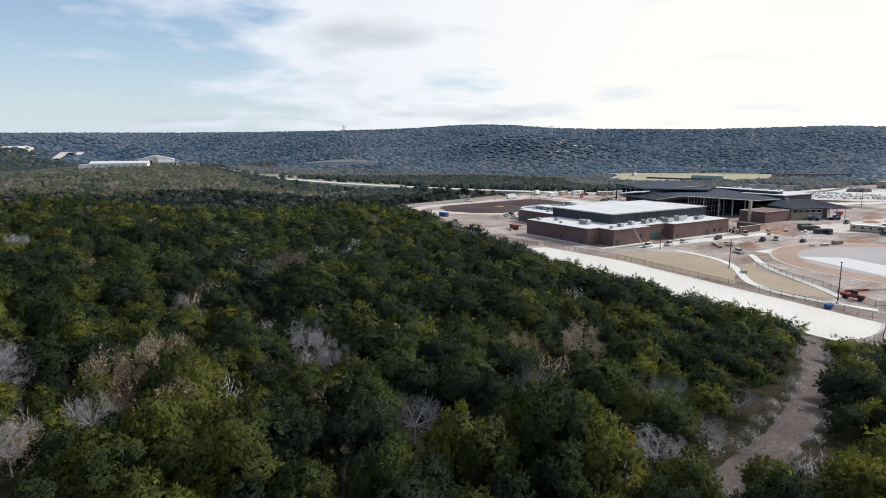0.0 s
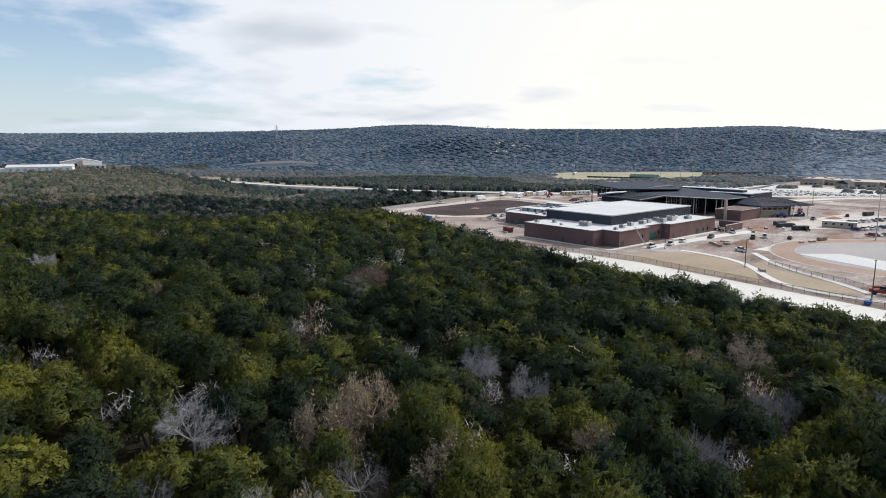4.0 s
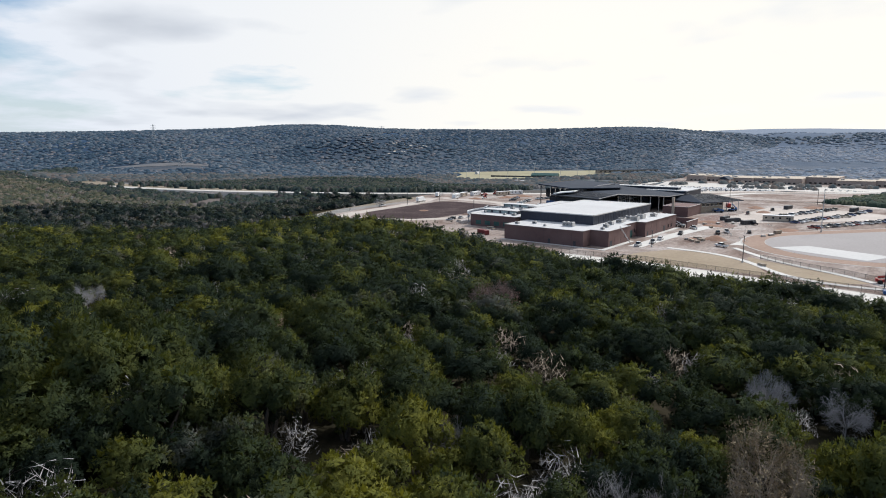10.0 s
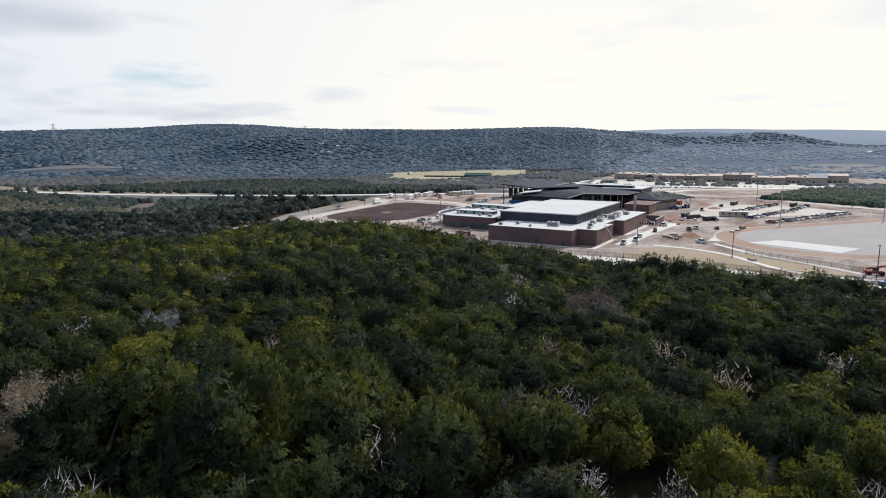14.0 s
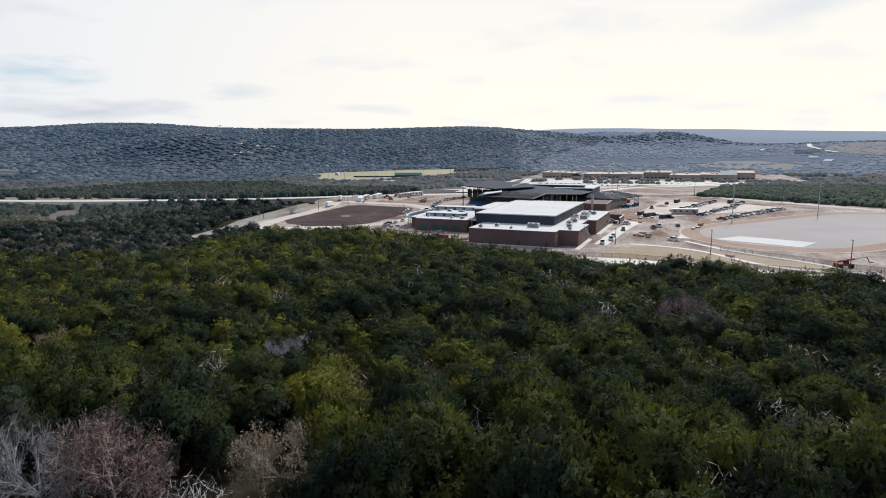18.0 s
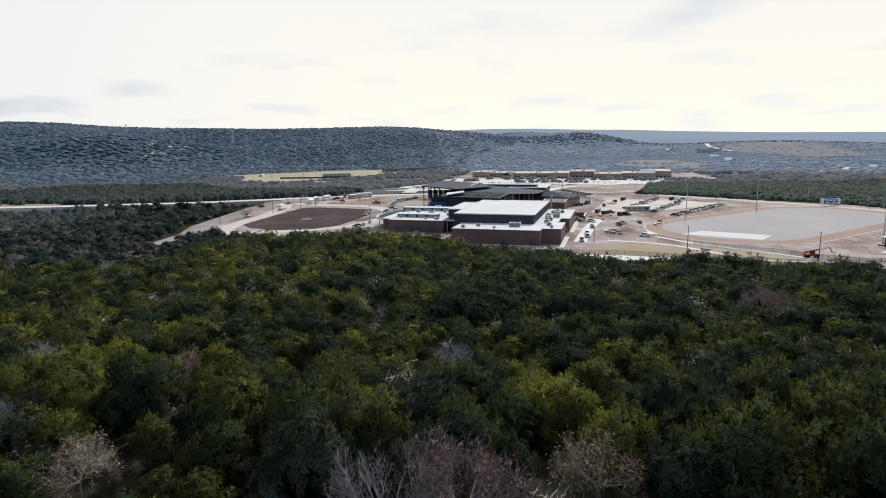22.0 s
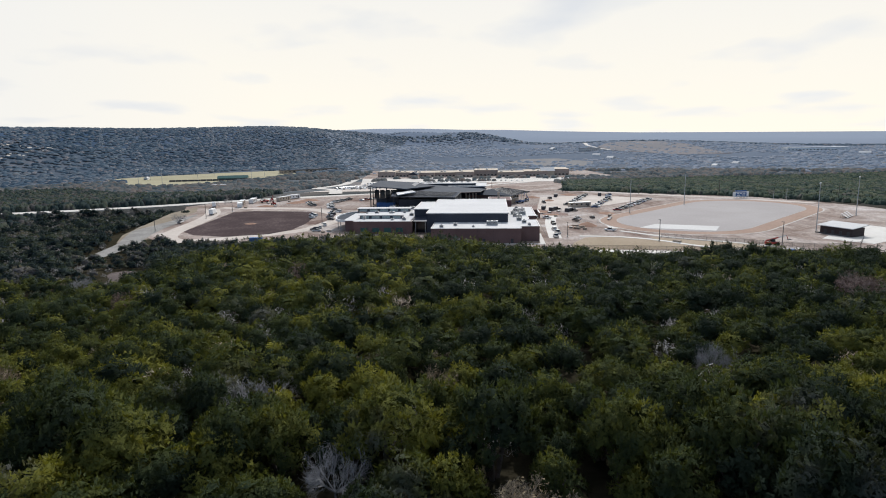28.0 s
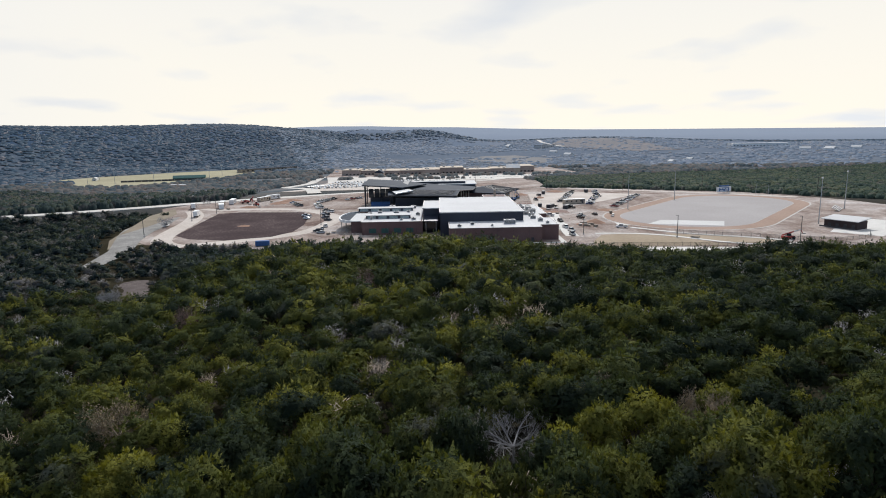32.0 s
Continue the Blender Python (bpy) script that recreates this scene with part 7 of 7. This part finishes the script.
# the darker leaf colour goes where the woods lie in shade
oak_ = rest & ((wood[:, 0] > -150 + 12 * wobble(wood[:, 0], wood[:, 1], 0.03, 12)) | (wood[:, 1] < 282 + 22 * wobble(wood[:, 0], wood[:, 1], 0.03, 13)))
canopy("woodland", scatter(wood[rest & ~oak_], mid_kinds, (2.4, 4.4), (3.6, 6.6), rng), M["leaf_dry"], "olive woods behind the wooded rise")
canopy("woodland", scatter(wood[oak_], oak_kinds, (2.8, 5.2), (3.8, 7.4), rng), M["oak"], "oak woods beside the building site, shade painted into their grey-green")
for pick, m, words in ((u_ < 0.025, "twig_tan", "half-bare tan bushes between the evergreens"), (u_ >= 0.025, "twig", "leafless grey bushes between the evergreens")):
    canopy("bare_brush", scatter(wood[brush & pick], brush_kinds, (2.0, 3.8), (3.4, 5.8), rng), M[m], words, "bushes")
# dead brush along the edges of the dirt trail
edge = np.concatenate([CLEARINGS[0][0][:-1] + (CLEARINGS[0][0][1:] - CLEARINGS[0][0][:-1]) * u for u in (0.1, 0.35, 0.6, 0.85)])
edge = np.concatenate([edge + (1.0, 3.0), edge - (1.0, 3.0)]) + rng.uniform(-0.9, 0.9, (2 * len(edge), 2))
canopy("bare_brush", scatter(edge, brush_kinds, (1.0, 2.0), (1.2, 2.6), rng), M["twig"], "low grey dead brush along the dirt trail", "bushes")
canopy("woodland", scatter(wood[back], plain_kinds, (2.6, 4.0), (4.4, 6.2), rng), M["leaf"], "evergreen woods on the crest of the rise")


def inside(p, poly):
    ok = np.zeros(len(p), bool)
    n = len(poly)
    for i in range(n):
        (x0, y0), (x1, y1) = poly[i], poly[(i + 1) % n]
        c = ((y0 > p[:, 1]) != (y1 > p[:, 1])) & (p[:, 0] < (x1 - x0) * (p[:, 1] - y0) / (y1 - y0 + 1e-9) + x0)
        ok ^= c
    return ok


ROADLINE = np.array([(20, 900), (52, 640), (83, 509), (107, 414), (138, 312), (175, 252), (207, 205), (234, 145), (275, 60), (290, 20)], float)
# beyond the site: woods past the road, woods behind the track, scrub across the valley
LEFT_WOOD = [(-330, 330), (118, 330), (60, 640), (30, 950), (-330, 950)]
BAND = [(160, 262), (210, 215), (300, 225), (330, 330), (420, 470), (500, 580), (420, 720), (44, 740), (60, 640), (92, 461), (132, 343)]
RIGHT_WOOD = [(255, -40), (560, -75), (640, -260), (700, -700), (200, -500), (120, -240), (150, -215), (196, -170), (222, -112), (255, -60)]
r2 = np.random.RandomState(5)
pts = []
for poly, step in ((LEFT_WOOD, 7.2), (BAND, 7.0), (RIGHT_WOOD, 6.4)):
    a = np.array(poly)
    g = jitter_grid(a[:, 0].min(), a[:, 0].max(), a[:, 1].min(), a[:, 1].max(), step, r2)
    pts.append(g[inside(g, poly)])
pts = np.concatenate(pts)
pts = pts[(line_dist(pts, ROADLINE) > np.where((pts[:, 1] > 400) & (pts[:, 1] < 620), 22, 12)) & ~inside(pts, BANK) & ~(inside(pts, VERGE) & (r2.uniform(size=len(pts)) < 0.9))]
behind = jitter_grid(-620, -330, -460, 560, 8.5, r2)
dry_side = (pts[:, 0] < 0 + 25 * wobble(pts[:, 0], pts[:, 1], 0.02, 8)) & (pts[:, 1] > 330)
track_side = pts[:, 1] < 60
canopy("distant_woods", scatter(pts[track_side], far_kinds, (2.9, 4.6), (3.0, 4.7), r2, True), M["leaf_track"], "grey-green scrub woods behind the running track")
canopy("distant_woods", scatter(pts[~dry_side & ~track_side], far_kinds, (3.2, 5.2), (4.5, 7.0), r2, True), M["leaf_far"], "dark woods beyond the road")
thicket = np.concatenate([jitter_grid(-60, 150, 330, 560, 17, r2), jitter_grid(150, 330, 225, 330, 14, r2)])
thicket = thicket[(line_dist(thicket, ROADLINE) > 20) & ~inside(thicket, BANK) & ~inside(thicket, VERGE) & (wobble(thicket[:, 0], thicket[:, 1], 0.03, 71) > -0.2)]
canopy("bare_brush", scatter(thicket, brush_kinds, (3.0, 4.6), (4.6, 6.6), r2, True), M["twig"], "leafless grey thickets beside the road", "bushes")
canopy("distant_woods", scatter(behind, plain_kinds, (3.4, 5.6), (4.2, 6.4), r2, True), M["leaf_dry"], "evergreen woods behind the wooded rise")
canopy("distant_woods", scatter(pts[dry_side], far_kinds, (2.6, 4.8), (3.5, 6.5), r2, True), M["leaf_dry"], "olive and tan mixed woods up the valley")


def polar(r0, r1, n, r):
    rad = np.sqrt(r.uniform(r0 ** 2, r1 ** 2, n))
    az = np.radians(r.uniform(-45, 112, n))
    return CENTRE + np.stack([np.cos(az), np.sin(az)], -1) * rad[:, None]


OPEN = [FIELD, [(300, 205), (380, 175), (440, 215), (690, 232), (880, 250), (880, -150), (690, -175), (580, -80), (460, 45), (330, 55), (262, -40), (180, 100), (230, 240)],
        [(242, 1220), (264, 1248), (333, 1125), (416, 1012), (400, 976), (310, 1078)], [(1134, -10), (1255, -55), (1270, -140), (1140, -210), (1000, -176), (1026, -61)], [(1560, -330), (1700, -310), (2000, -420), (1907, -547), (1760, -604), (1368, -600), (1347, -473)]]


tufts = [dome(r2, 1.0, 1.4, level=1.2, sides=5) for k in range(12)]
val = polar(420, 1120, 19000, r2)
ok = np.ones(len(val), bool)
for poly in OPEN + [BAND, RIGHT_WOOD, LEFT_WOOD]:
    ok &= ~inside(val, poly)
ok &= ~((val[:, 0] < 640) & (val[:, 1] > -60) & (val[:, 1] < 240)) & ~((val[:, 0] < 270) & (val[:, 1] < 620))
ok &= wobble(val[:, 0], val[:, 1], 0.02, 21) > -0.75
val = val[ok & (val[:, 0] > -700)]
# bare thickets before the far school
hedge = np.stack([r2.uniform(600, 690, 260), r2.uniform(-150, 205, 260)], -1)
hedge = hedge[(hedge[:, 0] > 672) | (wobble(hedge[:, 0], hedge[:, 1], 0.05, 4) > 0.35)]
val = np.concatenate([val, hedge])
canopy("valley_scrub", scatter(val, tufts, (3.4, 6.2), (3.5, 6.5), r2, True), M["scrub"], "scrub across the valley floor, distance haze in its grey-green colour")
# wooded hillsides, and thickets over the wide valley floor
hills = polar(1090, 2320, 56000, r2)
az_h = np.degrees(np.arctan2(hills[:, 1] - CENTRE[1], hills[:, 0] - CENTRE[0]))
hills = hills[az_h > 10 + 0.006 * (2300 - np.hypot(*(hills - CENTRE).T))]
for poly in OPEN:
    hills = hills[~inside(hills + 28 * np.stack([wobble(hills[:, 0], hills[:, 1], 0.021, 51), wobble(hills[:, 0], hills[:, 1], 0.024, 52)], -1), poly)]
hills = hills[line_dist(hills, np.array([(-217, 1371), (-190, 1560), (-165, 1720)], float)) > 14]
canopy("hill_woods", scatter(hills, tufts, (3.8, 7.6), (2.2, 4.4), r2, True), M["leaf_hill_hazed"], "cedar woods on the hillsides, painted blue-green with distance haze")
floor_ = polar(1090, 2450, 22000, r2)
az_f = np.degrees(np.arctan2(floor_[:, 1] - CENTRE[1], floor_[:, 0] - CENTRE[0]))
floor_ = floor_[(az_f < 18) & (wobble(floor_[:, 0], floor_[:, 1], 0.011, 45) > -0.6)]
for poly in OPEN:
    floor_ = floor_[~inside(floor_ + 40 * np.stack([wobble(floor_[:, 0], floor_[:, 1], 0.021, 53), wobble(floor_[:, 0], floor_[:, 1], 0.024, 54)], -1), poly) | (r2.uniform(size=len(floor_)) < 0.3)]
floor_ = floor_[line_dist(floor_, np.array([(1575, -326), (1791, -291), (2400, -350)], float)) > 14]
canopy("valley_woods", scatter(floor_, tufts, (4, 8.5), (2.0, 4.2), r2, True), M["leaf_valley_hazed"], "woods on the wide valley floor, painted grey-blue with distance haze")
# woods on the flat floor up the valley
rad, az_ = np.sqrt(r2.uniform(1080 ** 2, 1465 ** 2, 4700)), np.radians(r2.uniform(71, 104, 4700))
up_valley = CENTRE + np.stack([np.cos(az_), np.sin(az_)], -1) * rad[:, None]
up_valley = up_valley[~inside(up_valley, OPEN[2]) & (wobble(up_valley[:, 0], up_valley[:, 1], 0.008, 31) > -0.45)]
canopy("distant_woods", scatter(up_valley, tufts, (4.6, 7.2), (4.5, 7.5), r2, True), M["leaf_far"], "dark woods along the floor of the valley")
hl = polar(2230, 2330, 2600, r2)
canopy("hill_woods", scatter(hl, tufts, (5, 9), (4, 7), r2, True), M["leaf_hill_hazed"], "woods along the crest of the hills, painted blue-green with distance haze")


# ---- leafless trees ----


def limbs(r, tall, half):
    """Branching of a bare tree: lists of thick and thin segments (a, b, r0, r1)."""
    thick, thin, fine = [], [], []

    def grow(p, d, length, rad, level):
        q = p + d * length
        (thick if level < 2 else thin if level < 3 else fine).append((p, q, rad, rad * 0.62))
        if level == 5:
            return
        for k in range((7, 6, 5, 5, 4)[level]):
            n = d + Vector(r.normal(size=3)) * (0.75, 0.55, 0.6, 0.7, 0.8)[level] + Vector((0, 0, 0.02))
            if level == 0:
                a = 6.2832 * k / 6 + r.uniform(-0.4, 0.4)
                n = Vector((math.cos(a), math.sin(a), r.uniform(0.2, 0.8)))
            n.normalize()
            s = r.uniform(0.35, 1.0) if level else 1.0
            grow(p + d * length * s, n, length * r.uniform(0.55, 0.75) * (1.6 if level == 0 else 1), max(rad * 0.46, 0.0055), level + 1)

    grow(Vector((0, 0, -0.3)), Vector((0.05, 0, 1)), tall * 0.3, 0.13, 0)
    # twigs that stray out of the rounded outline are left off
    mid_pt, half_axes = Vector((0, 0, 2.3)), Vector((half, half, 2.5))

    def within(p, limit):
        d = p - mid_pt
        return p.z < 1.5 or sum((d[i] / half_axes[i]) ** 2 for i in range(3)) < limit

    return [thick, [g for g in thin if within(g[1], 1.0)], [g for g in fine if within(g[1], 1.15)]]


def segs_mesh(name, segs, material, sides):
    V, F = [], []
    for a, b, r0, r1 in segs:
        d = (b - a).normalized()
        u = d.orthogonal().normalized()
        w = d.cross(u)
        o = len(V)
        for p, rr in ((a, r0), (b, r1)):
            for i in range(sides):
                t = 6.2832 * i / sides
                V.append(p + (u * math.cos(t) + w * math.sin(t)) * rr)
        for i in range(1 if sides == 2 else sides):
            F.append((o + i, o + (i + 1) % sides, o + sides + (i + 1) % sides, o + sides + i))
    me = bpy.data.meshes.new(name)
    me.from_pydata([tuple(v) for v in V], [], F)
    me.materials.append(material)
    return me


bare_kinds = {}
for tint, m in ((0, "twig"), (1, "twig_red"), (2, "twig_tan")):
    for k in range(3):
        r = np.random.RandomState(40 + 7 * tint + k)
        th, tn, fn = limbs(r, 5.8, 3.1)
        dry = None
        if tint:
            tips = [s[1] for s in fn[::5]]
            v = []
            for p in tips:
                for _ in range(2):
                    o = Vector(r.normal(size=3)) * 0.14
                    q1, q2 = Vector(r.normal(size=3)) * 0.09, Vector(r.normal(size=3)) * 0.09
                    v += [p + o, p + o + q1, p + o + q2]
            dry = bpy.data.meshes.new("dry_leaves")
            dry.from_pydata([tuple(x) for x in v], [], [(i, i + 1, i + 2) for i in range(0, len(v), 3)])
            dry.materials.append(M["dry_russet" if tint == 1 else "dry_tan"])
        bare_kinds[tint, k] = (segs_mesh("trunk", th, M[m], 5), segs_mesh("twigs", tn, M[m], 3), segs_mesh("fine_twigs", fn, M[m], 2), dry)
br = np.random.RandomState(77)
for x, y, top, tint, wide in BARE:
    a, b, fine, dry = bare_kinds[tint, br.randint(3)]
    t = tagged(new("bare_tree"), ("leafless grey tree standing among dark evergreens", "leafless tree with russet dry leaves among evergreens", "half-bare tree with pale tan dry leaves among evergreens")[tint], "tree", "leafless trees of the wooded rise")
    s = max(wide, 0.42 * (top - hz(x, y))) / 3.1
    t.matrix_basis = Matrix.LocRotScale((x, y, hz(x, y)), Euler((0, 0, br.uniform(0, 6.28))), (s, s, max(top - hz(x, y), 3.0) / 4.8))
    for nm, d in (("trunk", a), ("branching", b), ("spray", fine), ("foliage", dry)):
        if d:
            o = new(nm, d)
            o.parent = t
            if nm != "trunk":
                tagged(o, kind="stuff")
# one broad bare tree beside the gravel road
a, b, fine, dry = bare_kinds[0, 1]
t = tagged(new("bare_tree"), "large leafless oak beside the gravel road", "tree")
t.matrix_basis = Matrix.LocRotScale((60, 203, hz(60, 203) - 0.2), None, (1.5, 1.5, 1.6))
for nm, d in (("trunk", a), ("branching", b), ("spray", fine)):
    o = new(nm, d)
    o.parent = t
    if nm != "trunk":
        tagged(o, kind="stuff")
